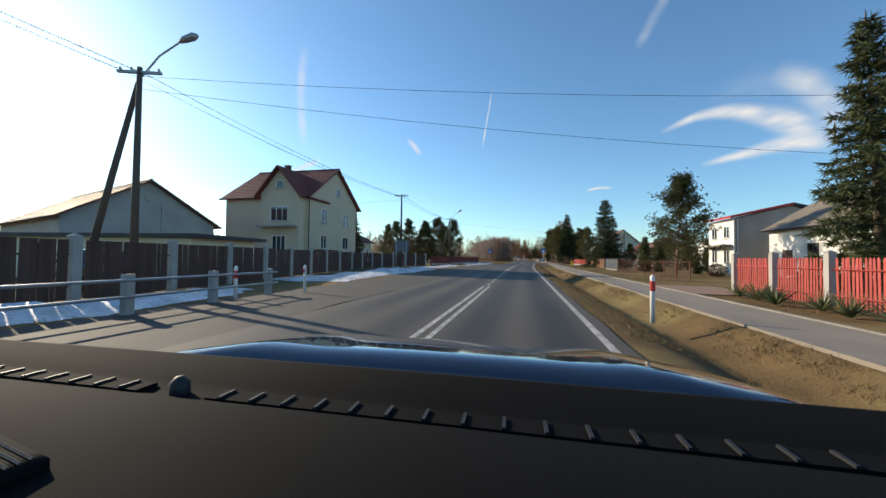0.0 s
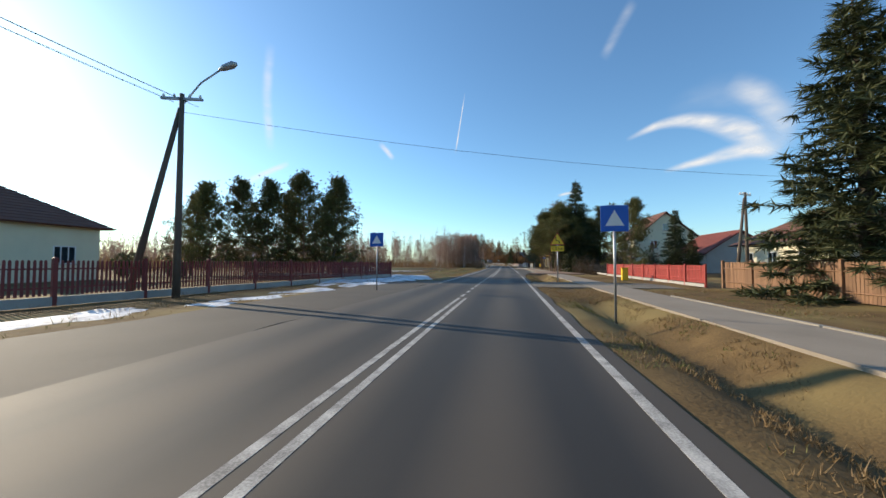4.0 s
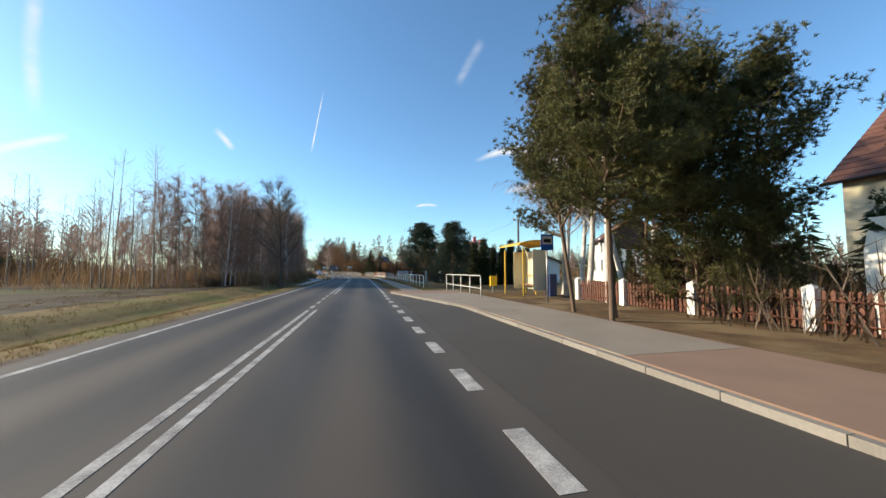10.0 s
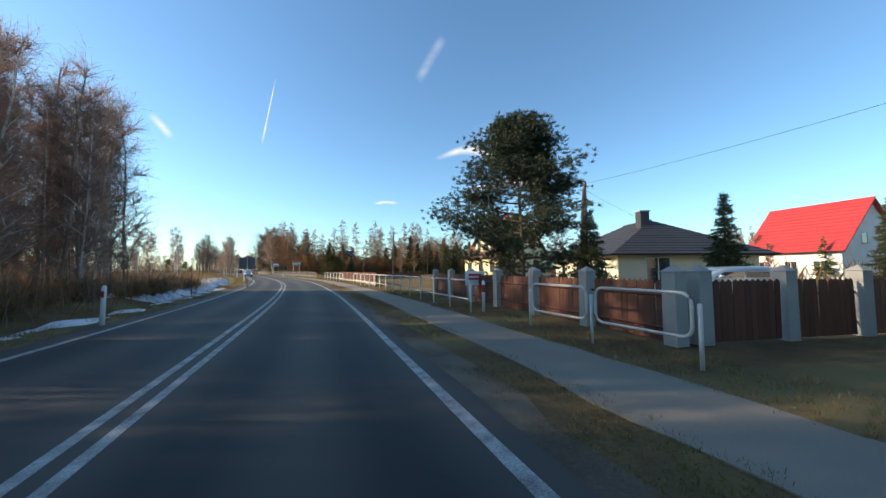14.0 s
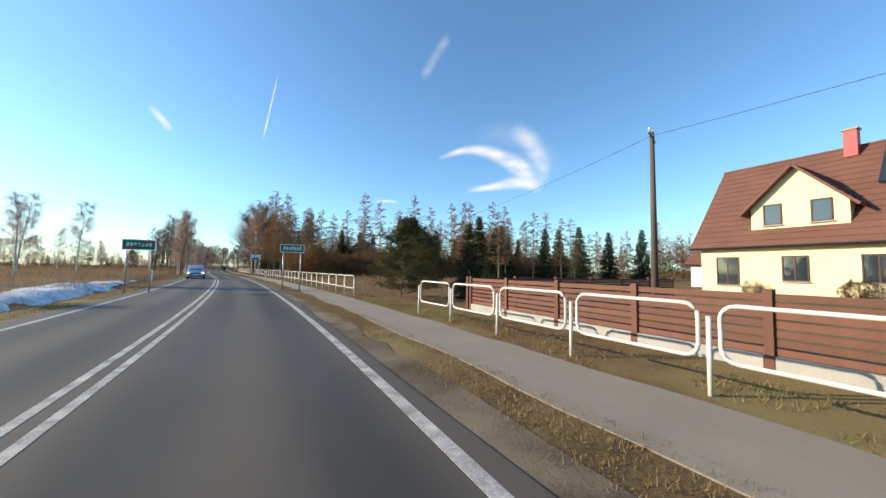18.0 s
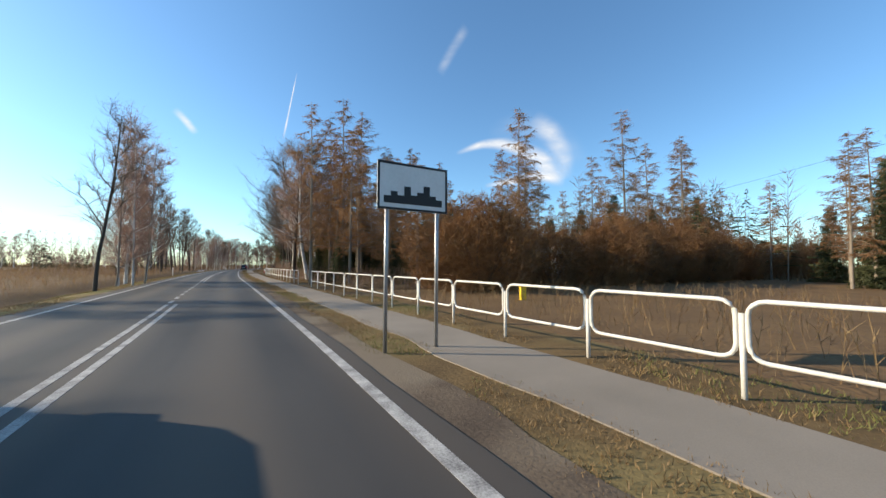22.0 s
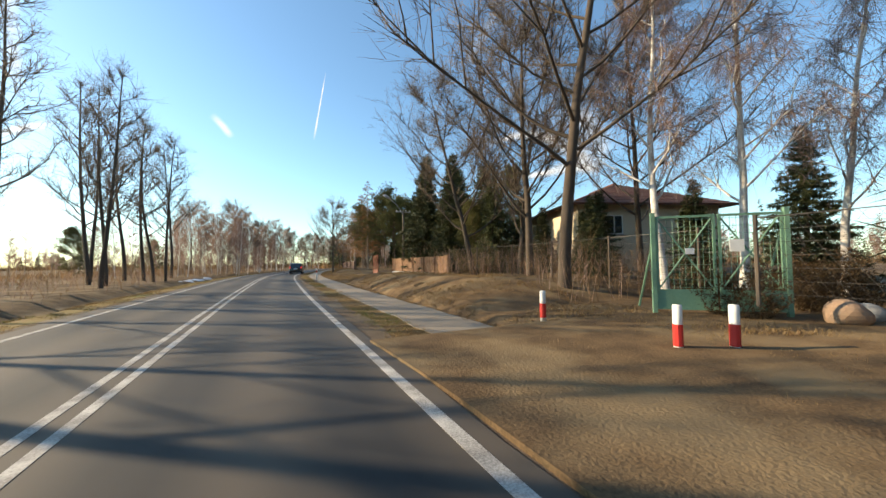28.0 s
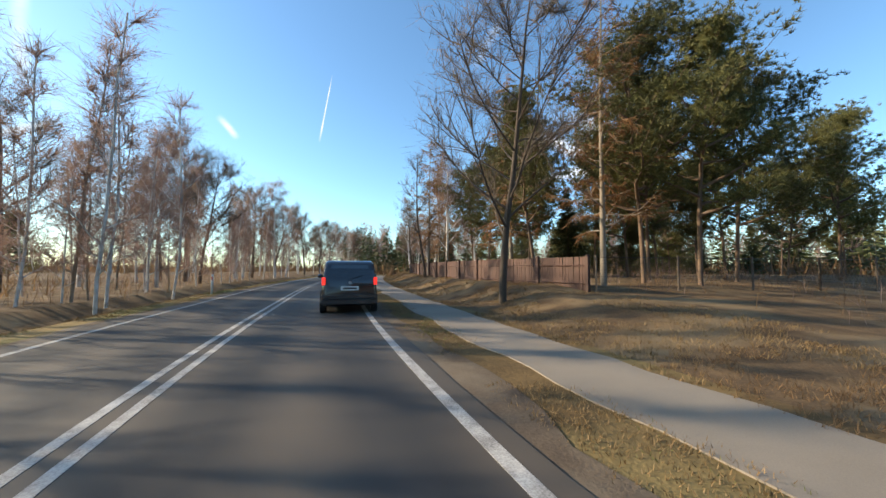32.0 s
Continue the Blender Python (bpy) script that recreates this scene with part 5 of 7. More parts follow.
# ---- trees, from the start of the road to its end ----
for key, x, y, size in (("spruce", 20.5, 17.5, 1.6), ("full_pine", 21.5, 34.8, 1.12), 
                        ("spruce", -31, 69, 1.4), ("spruce", -19, 63.5, 1.05), ("yew", -14, 64, 1.5), ("full_pine", 32, 50, 0.62), ("full_pine", 34.6, 47.5, 0.58), ("full_pine", 30.5, 53.5, 0.5), ("alder", 36, 52, 0.6), ("full_pine", 28.4, 57.5, 0.45), ("alder", -29, 112, 0.9), ("birch", -23, 110, 0.9), ("birch", -17, 108, 0.85), ("yew", -22, 84, 2.2), ("yew", -16, 82, 1.4),
                        ("full_pine", 38, 72, 0.55), ("full_pine", 41, 69, 0.5), ("spruce", 44, 67, 0.5), ("alder", 46, 62, 0.5), ("alder", 38, 44, 0.4), ("spruce", 33, 47, 0.5),
                        ("spruce", 36.5, 85.4, 0.86), ("spruce", 39, 86.2, 0.62)):
    tree(key, x, y, size)
tree("spruce", 25.2, 59.5, 1.75, stretch=0.76)
tree("full_pine", 31.2, 85.3, 0.86, stretch=1.15)
# pines on the left before the fields
for x, y, k in ((-1.2, 83.4, 0.98), (-4.6, 84.6, 1.04), (-8.0, 83.8, 0.95), (-11.4, 86, 1.02), (-14.6, 85, 0.95), (-3.2, 88.6, 0.9), (-7.6, 88.5, 0.95), (-18, 87, 0.9)):
    tree("full_pine", x, y, k, stretch=1.2)
# the pine row on the right
rng = random.Random(5)
for i, y in enumerate(np.arange(98.6, 121, 1.45)):
    if 109.3 < y < 117.1:
        continue
    tree("pine", on_road(s_of(y), 9.3 + rng.gauss(0, 0.45))[0], y + rng.gauss(0, 0.3), rnd(rng, 0.84, 1.06), group="row of pines")
    if i % 3 == 1:
        tree("pine", on_road(s_of(y), 16.5 + rng.gauss(0, 0.9))[0], y + rng.gauss(0, 0.7), rnd(rng, 0.8, 1.05), group="row of pines")
    if i % 4:
        tree("pine", on_road(s_of(y), 12.6 + rng.gauss(0, 0.9))[0], y + rng.gauss(0, 0.7), rnd(rng, 0.8, 1.05), group="row of pines")
tree("spruce", 31.1, 99.5, 1.62)
for x, y, k in ((37.6, 111.4, 0.9), (38.6, 112.5, 0.95)):
    tree("pine", x, y, k, group="row of pines")
for i in range(26):
    key = ("yew", "hedge", "spruce", "full_pine")[i % 4]
    y = rnd(rng, 98, 121)
    if 109 < y < 116:
        y -= 8
    tree(key, on_road(s_of(y), rnd(rng, 12.5, 17.5))[0], y, rnd(rng, 1.4, 2.2) if i % 4 < 2 else rnd(rng, 0.35, 0.6), group="shrubs under the pines")
for x, y, k in ((36.6, 122.3, 1.1), (36.9, 123.7, 1.15), (37.6, 124.8, 1.05), (37.9, 126.1, 1.1), (38.6, 121.5, 1.15), (39.0, 127.5, 1.0), (40, 124, 1.1)):
    tree("birch", x, y, k * 1.1).rotation_euler = (0, radians(-3 - 4 * (k - 0.9) * 10 % 7), k * 40)
# left: far tree line, fields and the birch thicket
for i in range(46):
    x, y = -120 + 3.0 * i + rng.gauss(0, 3), 265 - 1.6 * i + rng.gauss(0, 9)
    tree("birch", x, y, rnd(rng, 0.8, 1.2), group="far tree line")
for x, y, k in ((-24, 170, 0.75), (-19, 172, 0.7), (-12, 178, 0.55)):
    tree("full_pine", x, y, k)
tree("oak", 23.1, 145.5, 0.76)
for i in range(135):
    y = rnd(rng, 146, 186)
    near = float(np.interp(y, [146, 155, 180, 186], [-10.5, -8.3, -8.0, -9.0]))
    o = near - abs(rng.gauss(0, 1)) * 5.0
    x, yy, _ = on_road(s_of(y), o)
    tree("sapling", x, yy, rnd(rng, 0.86, 1.06) * (1.12 + 0.24 * (y - 146) / 40), group="birch thicket")
for i in range(120):
    y = rnd(rng, 147, 192)
    x, yy, _ = on_road(s_of(y), -rnd(rng, 6.8, 14))
    tree("reed", x, yy, rnd(rng, 0.8, 1.3), group="dry grass")
# right: gardens
for x, y, k in ((37.2, 139.5, 0.52), (40.4, 145.7, 0.79)):
    tree("shaded_pine", x, y, k)
for x, y, k in ((41.2, 147.2, 1.5), (42.4, 146.2, 1.7), (42.0, 148.6, 1.6), (43.4, 147.6, 1.8), (43.0, 150.0, 1.4), (44.6, 149.0, 1.7)):
    tree("yew", x, y, k, group="garden shrubs behind the rail")
for i in range(7):
    tree("thuja", 41.0 + 1.3 * i, 141.9 + 0.22 * i, 1.06 + 0.12 * math.sin(i * 2), group="thuja hedge")
for x, y, k in ((47.5, 130.5, 1.0), (50.5, 131.5, 0.8)):
    tree("thuja", x, y, k)
tree("shaded_pine", 46, 167.5, 1.5, stretch=0.74)
for x, y, k in ((53.5, 160.8, 0.62), (58, 156, 0.55), (47, 164, 0.5), (55, 190, 0.5)):
    tree("spruce", x, y, k)
for x, y, k in ((44.5, 150, 0.55), (44.3, 152.9, 0.42), (46, 148, 0.35), (43.6, 147, 0.3)):
    tree("spruce", x, y, k)
for i in range(4):
    tree("hedge", 42.6 + rng.gauss(0, 0.8), 143.5 + i * 2.2, rnd(rng, 0.5, 0.8))
for x, y, k in ((66, 190, 1.05),):
    tree("full_pine", x, y, k)
tree("full_pine", 45.9, 211.5, 0.62, stretch=0.72)
tree("full_pine", 47.6, 212.6, 0.55, stretch=0.75)
tree("spruce", 49.3, 210.7, 0.45)
for x, y in ((72, 186), (76, 190)):
    tree("alder", x, y, 0.8)
# the far wood on the right
for i in range(60):
    x, y = rnd(rng, 55, 125), rnd(rng, 262, 300)
    if x < 60 and y < 275:
        continue
    tree("larch" if i % 3 else "spruce", x, y + 0.15 * (x - 55), rnd(rng, 1.15, 1.6), group="far wood")
for i in range(34):
    tree("larch_bush", 50 + i * 2.2 + rng.gauss(0, 0.6), 261 + 0.1 * i + rng.gauss(0, 1.5), rnd(rng, 1.05, 1.6), group="larch hedge")
for i in range(5, 22):
    x = 58 + i * 3.4
    tree("larch" if i % 2 else "spruce", x, 226 + 0.9 * (x - 58) + rng.gauss(0, 4), rnd(rng, 0.8, 1.2), group="far wood")
for i in range(22):
    x = 74 + i * 2.4
    tree(("larch", "larch", "spruce")[i % 3], x, 249 - 0.35 * i + rng.gauss(0, 2.5), rnd(rng, 0.8, 1.15) * (1.0 if i % 3 < 2 else 1.25), group="far wood")
# the larch and birch wood by the road
for x, y, k in ((46.5, 271, 1.0), (48, 274, 1.15), (49.3, 278.6, 1.4), (47.5, 283, 1.3), (51, 286, 1.3), (56, 288, 1.35), (48.3, 267, 0.62), (50.3, 266.2, 0.62), (52, 270, 0.9), (54, 276, 1.1), (48, 290, 1.2), (52, 294, 1.2)):
    tree("larch", x, y, k)
tree("larch", 43.6, 271.8, 1.15, label="tall bare larch with a crooked trunk beside the rail")
for i in range(26):
    tree("larch", rnd(rng, 46, 64), rnd(rng, 272, 312), rnd(rng, 0.95, 1.4), group="larch wood")
for x, y, k in ((44.2, 291, 1.2), (45, 297, 1.2), (46.2, 286, 1.1), (46, 303, 1.15), (50, 306, 1.0), (48.5, 322.4, 1.25), (51.2, 321.4, 1.2), (55, 320, 1.1), (48.6, 312.5, 1.1)):
    tree("birch", x, y, k)
tree("birch", 44.6, 280.6, 1.55, stretch=0.75, label="tall leaning birch with a stout white trunk behind the rail").rotation_euler = (radians(3), radians(-5), radians(40))
for i in range(44):
    tree("spruce" if i % 3 else "full_pine", rnd(rng, 45.6, 60), rnd(rng, 268, 312), rnd(rng, 0.3, 0.75), group="wood undergrowth")
for i in range(30):
    tree("hedge", rnd(rng, 45.2, 58), rnd(rng, 264, 335), rnd(rng, 0.6, 1.1), group="wood undergrowth")
for x, y, k in ((43.7, 284.6, 1.3), (45, 305, 1.3), (46.2, 325, 1.65), (47.4, 328.6, 1.3), (46.9, 333.5, 1.1), (49.2, 331.9, 1.1), (44.5, 311, 1.1), (55, 328, 1.3), (47, 300, 1.2)):
    tree("oak", x, y, k)
for x, y, k in ((50, 327, 0.55), (53, 324, 0.6), (56, 318, 0.75), (52, 316, 0.8), (58, 322, 0.9), (49, 310, 0.7), (54, 308, 0.9)):
    tree("spruce", x, y, k)
# left of the road: alders and birches
for x, y, k in ((33.7, 268.0, 0.95), (34.0, 273.5, 1.0), (33.4, 272.4, 0.9), (33.0, 274.6, 1.0), (34.2, 275.4, 0.9), (32.2, 279, 1.0)):
    tree("sapling" if k != 0.95 else "alder", x - 1.5, y, k * 1.35 if k != 0.95 else k)
for i in range(7):
    tree("sapling", 31.2 + rng.gauss(0, 0.5), 279.6 + rng.gauss(0, 0.7), rnd(rng, 1.0, 1.4), group="clump of young trees")
for x, y, k in ((22.1, 340, 1.6), (22.3, 350, 1.5), (20.0, 356, 1.5), (21.8, 358, 1.55), (23.6, 357, 1.5), (24.0, 364, 1.5), (25.6, 352.5, 1.3), (26.2, 353.4, 1.25), (25.0, 333, 1.5), (24.8, 325, 1.55), (25.2, 344, 1.4), (24.4, 347, 1.35)):
    tree("alder", x, y, k, group="roadside alders")
for i in range(12):
    tree("alder", on_road(s_of(302 + i * 3.6), -9.0 - abs(rng.gauss(0, 2.2)))[0], 302 + i * 3.6 + rng.gauss(0, 0.8), rnd(rng, 0.9, 1.25), group="roadside alders")
for x, y, k in ((27.1, 375.5, 1.1), (27.8, 377.2, 1.25), (29.7, 374.2, 1.2), (29.1, 376.6, 1.15), (26.1, 386, 1.2), (30.3, 380.4, 1.2), (25.2, 372, 1.2), (23.4, 378, 1.3), (28.4, 383, 1.1)):
    tree("sapling", x, y, k, group="roadside thicket")
for i in range(40):
    tree("sapling", on_road(s_of(366 + i * 1.2), -7.2 - abs(rng.gauss(0, 4.0)))[0], 366 + i * 1.2, rnd(rng, 0.6, 1.1), group="roadside thicket")
tree("oak", 26.6, 399, 1.2)
tree("birch", 34.0, 408, 1.1)
for x, y, k in ((4.5, 391, 0.9), (10, 408, 0.8)):
    tree("full_pine", x, y, k)
for x, y, k in ((-5, 246, 0.8), (8, 262, 0.9), (14, 268, 1.0), (-18, 250, 0.8), (-40, 330, 0.9), (0, 330, 1.0), (24, 232, 0.8), (18, 236, 0.9), (12, 226, 1.0), (16, 262, 0.9), (20, 268, 0.95)):
    tree("birch", x, y, k)
# right, to the end
for x, y, k in ((48.2, 345.0, 1.3), (49.4, 348.5, 1.5), (51.5, 346, 1.45), (54, 349, 1.4), (52, 341, 1.2), (48.6, 340.6, 1.1), (55, 344, 1.3), (50, 336, 0.9), (52, 333, 0.6), (54.5, 330.5, 0.7), (53.4, 337, 0.75), (51.5, 329, 0.5), (55.6, 334, 0.65)):
    tree("spruce", x, y, k)
for x, y, k in ((49.6, 337.6, 0.72), (50.2, 341.2, 0.86), (51.0, 344.6, 0.95)):
    tree("full_pine", x, y, k)
for x, y, k in ((55.5, 343, 1.1), (50.6, 369.4, 1.35), (52, 367.8, 1.2), (54.5, 372, 1.3), (49, 375, 1.2), (57, 369, 1.2), (62, 372, 1.1), (66, 368, 1.1), (70, 372, 1.0), (58, 376, 1.2), (74, 366, 0.95), (80, 372, 1.0), (53, 380, 1.2), (60, 381, 1.3), (64, 378, 1.2), (57, 386, 1.3), (68, 384, 1.2), (52, 388, 1.15), (50, 382, 1.1), (73, 380, 1.2), (78, 386, 1.2), (84, 378, 1.1), (88, 368, 1.0)):
    tree("pine", x, y, k)
for x, y, k in ((47.9, 369.3, 1.15), (48.6, 377, 1.1), (46.5, 386, 1.0), (50, 392, 1.0)):
    tree("larch", x, y, k)
for i in range(16):
    tree("full_pine" if i % 3 else "spruce", rnd(rng, 54, 92), rnd(rng, 378, 410), rnd(rng, 0.6, 1.0), group="pine wood")
tree("oak", 42.6, 369.0, 0.9)
tree("oak", 55, 462, 1.1)
for i in range(40):
    y = 385 + i * 3.0
    tree("birch" if i % 2 else "alder", on_road(s_of(y), 9 + abs(rng.gauss(0, 7)))[0], y, rnd(rng, 0.8, 1.2), group="far roadside trees")
    tree("birch" if i % 3 else "oak", on_road(s_of(y), -8 - abs(rng.gauss(0, 6)))[0], y, rnd(rng, 0.8, 1.1), group="far roadside trees")
for i in range(40):
    tree("birch", -160 + i * 7 + rng.gauss(0, 3), 470 + rng.gauss(0, 15), rnd(rng, 1.0, 1.5), group="far tree line")
# ---- overhead line and lamps ----
utility_pole(-12.5, 12.9, 8.7, 8, True, True, "old wooden braced electricity pole with a street lamp")
utility_pole(-6.6, 40.6, 8.8, 0)
utility_pole(-1.3, 61.6, 8.4, 5, True, True, "wooden A-frame electricity pole with a street lamp")
for k, dz in enumerate((8.7, 8.5, 8.5, 8.3)):
    u = (-0.7, -0.3, 0.3, 0.7)[k]
    wire("overhead_cable", [(-24 + u, -40, dz), (-12.5 + u, 12.9, dz - 0.15), (-6.6 + u, 40.6, dz - 0.05), (-1.3 + u, 61.6, dz - 0.5)])
wire("overhead_cable", [(-12.5, 12.9, 8.3), (30, 13.5, 8.2)])
wire("overhead_cable", [(-12.5, 12.9, 7.8), (29, 14.5, 5.4)])
wire("overhead_cable", [(-6.6, 40.6, 8.2), (-15.5, 46.8, 8.6)])
wire("overhead_cable", [(-1.3, 61.6, 7.6), (33, 66, 6.2)])
for x, y, h, b in ((32.2, 49.7, 6.6, True), (45.3, 140.2, 6.9, False), (51.7, 167.6, 7.2, True), (54, 203.9, 7.5, False), (36, 76, 7.5, True)):
    utility_pole(x, y, h, 20, b)
utility_pole(62, 241.5, 7.4, 170, False, True, "wooden electricity pole with a street lamp arm")
utility_pole(47.2, 348.8, 7.0, 180, False, True, "grey street lamp pole among the trees")
wire("overhead_cable", [(45.3, 140.2, 6.7), (51.7, 167.6, 7.0), (54, 203.9, 7.3), (62, 241.5, 7.2), (80, 285, 7.4)])
wire("overhead_cable", [(51.7, 167.6, 6.6), (66, 168, 4.2)])

# ---- left side, first stretch ----
barn = house("barn", "grey rendered barn with a low red-brown roof", -35.5, 33.5, 152, 20, 10.5, 4.4, 7.8, GREY_WALL, ROOF_BROWN, category="barn")
part("vent", Geo().tube([(-10.02, 0, 6.3), (-10.1, 0, 6.3)], 0.35, 12).mesh("vent", CONCRETE), barn)
part("pilaster", Geo().box(-10.12, -1.2, 0, -10.02, -0.9, 5.6).mesh("pilaster", CONCRETE), barn)
shed = thing("annex", "low cream outbuilding with a flat dark roof beside the barn", "outbuilding", -23.5, 20.5, -0.1, -4)
part("wall", Geo().box(-11, -2.5, 0, 10, 2.5, 2.3).mesh("annex_wall", CREAM), shed)
part("roof", Geo().box(-11.4, -2.9, 2.305, 10.6, 2.9, 2.5).mesh("annex_roof", ROOF_DARK), shed)
for u in (-5.0, 0.5, 5.2):
    part("door", Geo().box(u - 0.45, -2.56, 0.02, u + 0.45, -2.505, 2.0).mesh("annex_door", BROWN_CLAD), shed)
for u in (-2.2, 2.9, 7.6):
    window(shed, 0.9, 0.8, pose(u, -2.52, 1.1), 1, BROWN_CLAD)
box = thing("container", "bright orange container standing behind a fence", "container", -13.8, 28.5, -0.05, -10)
part("body", Geo().box(-0.8, -0.5, 0, 0.8, 0.5, 1.1).mesh("container_body", SHELTER_YELLOW), box)
part("lid", Geo().box(-0.85, -0.55, 1.104, 0.85, 0.55, 1.18).mesh("container_lid", SHELTER_YELLOW), box)

h1 = house("large_house", "large beige rendered two-storey house with a dark red roof", -21.0, 44.6, -10.8, 11, 11.5, 8.3, 12.5, BEIGE, ROOF_RED, rows=18, category="house")
wins(h1, "r", 11, 11.5, [(-2.6, 2.3, 1.25, 1.6, 1), (2.6, 2.3, 1.4, 1.6, 1), (-2.6, 5.4, 1.25, 1.6, 1), (2.6, 5.4, 1.4, 1.6, 1), (0.6, 9.0, 0.9, 1.0, 0)])
part("wall", Geo().box(0.3, -6.9, 0, 5.2, -5.78, 8.3).mesh("bay_wall", BEIGE), h1)
bayg = Geo()
bayg.add([(0.3, -6.9, 8.304), (5.2, -6.9, 8.304), (2.75, -6.9, 11.0), (0.3, -6.6, 8.304), (5.2, -6.6, 8.304), (2.75, -6.6, 11.0)], [(0, 1, 2), (5, 4, 3), (0, 3, 4, 1), (1, 4, 5, 2), (2, 5, 3, 0)])
part("gable", bayg.mesh("bay_gable", BEIGE), h1)
roof_tiles(h1, (-0.2, -7.5, 7.85), (-0.2, -1.5, 7.85), (2.75, -1.5, 11.3), (2.75, -7.5, 11.3), ROOF_RED, 12)
roof_tiles(h1, (5.7, -1.5, 7.85), (5.7, -7.5, 7.85), (2.75, -7.5, 11.3), (2.75, -1.5, 11.3), ROOF_RED, 12)
for zz, ww in ((2.0, 1.7), (5.2, 2.2)):
    window(h1, ww, 1.6, pose(2.75, -6.93, zz), 2)
window(h1, 0.9, 0.9, pose(2.75, -6.93, 8.8), 0)
part("balcony", Geo().box(0.6, -7.9, 4.5, 5.0, -6.91, 4.7).mesh("balcony", CONCRETE), h1)
for sx, sy in ((5.56, -5.6), (5.56, 5.6), (0.2, -6.0)):
    part("downpipe", Geo().tube([(sx, sy, 0.1), (sx, sy, 8.2)], 0.055, 7).mesh("downpipe", BROWN_CLAD), h1)
chimney(h1, -2.5, 1.2, 10.5, 13.6, BROWN_CLAD, 0.6)
part("porch_roof", Geo().box(5.52, -4.5, 2.0, 6.8, -1.0, 2.15).mesh("porch_roof", ROOF_RED), h1)
h3 = house("bungalow", "pale bungalow with a brown hipped roof behind a fence", -25.0, 74.0, -8, 10, 9, 4.8, 7.4, CREAM, ROOF_BROWN, 3.5, 0.7, 12)
wins(h3, "r", 10, 9, [(-2.5, 1.4, 1.5, 1.4, 2), (2.0, 1.4, 1.5, 1.4, 2)])
wins(h3, "f", 10, 9, [(-4, 1.4, 0.9, 1.4, 0), (-0.5, 1.4, 0.9, 1.4, 0), (3.5, 1.4, 0.9, 1.4, 0)])
chimney(h3, 0, 0.5, 6.6, 8.2, CONCRETE)

slat_fence("board_fence", "dark brown board fence with pale concrete posts", [(-11.4, -6), (-11.2, 6), (-10.6, 14), (-10.7, 24), (-10.6, 33), (-9.6, 43), (-7.2, 50), (-5.0, 55)], 1.75, FENCE_BROWN, 0.12, 0.012, 3.1, CONCRETE, 0.24, 1.85, 0.0, False)
slat_fence("picket_fence", "dark red picket fence on a concrete base beside snow", [(-4.2, 56.5), (-1.8, 63), (1.6, 72), (5.0, 81)], 1.5, FENCE_DARKRED, 0.07, 0.06, 2.6, FENCE_DARKRED, 0.12, None, 0.3)
slat_fence("picket_fence", "dark red picket fence running away from the road", [(5.0, 81.2), (-12, 87)], 1.45, FENCE_DARKRED, 0.07, 0.06, 2.6, FENCE_DARKRED, 0.12, None, 0.3)
gr = thing("pipe_barrier", "weathered pipe barrier on short concrete posts", "barrier", -8.6, 1.0, -0.05, -10.8)
for k in range(6):
    part("post", Geo().box(-0.09, k * 2.2 - 0.09, 0, 0.09, k * 2.2 + 0.09, 0.95).mesh("barrier_post", CONCRETE), gr)
for zz in (0.45, 0.82):
    part("pipe", Geo().tube([(0.12, -0.3, zz), (0.12, 11.3, zz)], 0.035, 7).mesh("barrier_pipe", GALV), gr)
parked = car("parked_car", "dark estate car parked in a yard behind the fence", -14.8, 13.2, 60, CAR_DARK, 4.3, 1.7, 1.5)
panel_sign("direction_board", "grey back of a large road sign on two posts", -5.6, 34.8, 169, 1.5, 1.1, 1.9, SIGN_GREEN, SIGN_BACK)
bollard(*on_road(s_of(9.2), -7.0)[:2], "red")
bollard(*on_road(s_of(11.5), -6.2)[:2], "plain")

# ---- right side, first stretch ----
slat_fence("picket_fence", "red picket fence with concrete posts behind shrubs", [(7.4, -9), (9.6, 2), (12.6, 16.2)], 1.55, FENCE_RED, 0.08, 0.05, 2.6, CONCRETE, 0.2, 1.7)
YUCCA = []
for k in range(2):
    yrng = random.Random(200 + k)
    g = Geo()
    for _ in range(90):
        a, e = yrng.random() * 6.283, rnd(yrng, 0.3, 1.3)
        fin(g, Vector((0, 0, 0.05)), Vector((math.cos(a) * math.cos(e), math.sin(a) * math.cos(e), math.sin(e))), rnd(yrng, 0.5, 0.85), 0.025, yrng)
    YUCCA.append(g.mesh("spiky_leaves", leafy("yucca_leaves", (0.09, 0.12, 0.05), (0.16, 0.16, 0.08), 0.15)))
for k in range(13):
    x, y, _ = on_road(s_of(1.2 + k * 1.2), 9.7 + 0.2 * math.sin(k * 2.3))
    ob = thing("spiky_shrub", "grey-green spiky yucca shrub before a red fence", "shrub", x, y, -0.03, k * 47, group="shrubs by the red fence")
    part("leaves", YUCCA[k % 2], ob)
rh = house("white_house", "old white house with a weathered grey-brown roof", 32.5, 26.6, 79.2, 12.5, 9, 4.6, 7.4, WHITE_WALL, ROOF_GREY, rows=10)
wins(rh, "b", 12.5, 9, [(-4.2, 1.3, 1.1, 1.7, 1), (1.2, 1.3, 1.1, 1.7, 1)], BROWN_CLAD)
part("door", Geo().box(3.4, 4.505, 0.3, 4.5, 4.56, 2.5).mesh("house_door", BROWN_CLAD), rh)
chimney(rh, -1.0, 0.5, 6.2, 8.0, CONCRETE, 0.6)
gh = thing("grey_house", "grey two-storey house with a flat red-edged roof", "house", 33.9, 38.9, -0.1, 79.2)
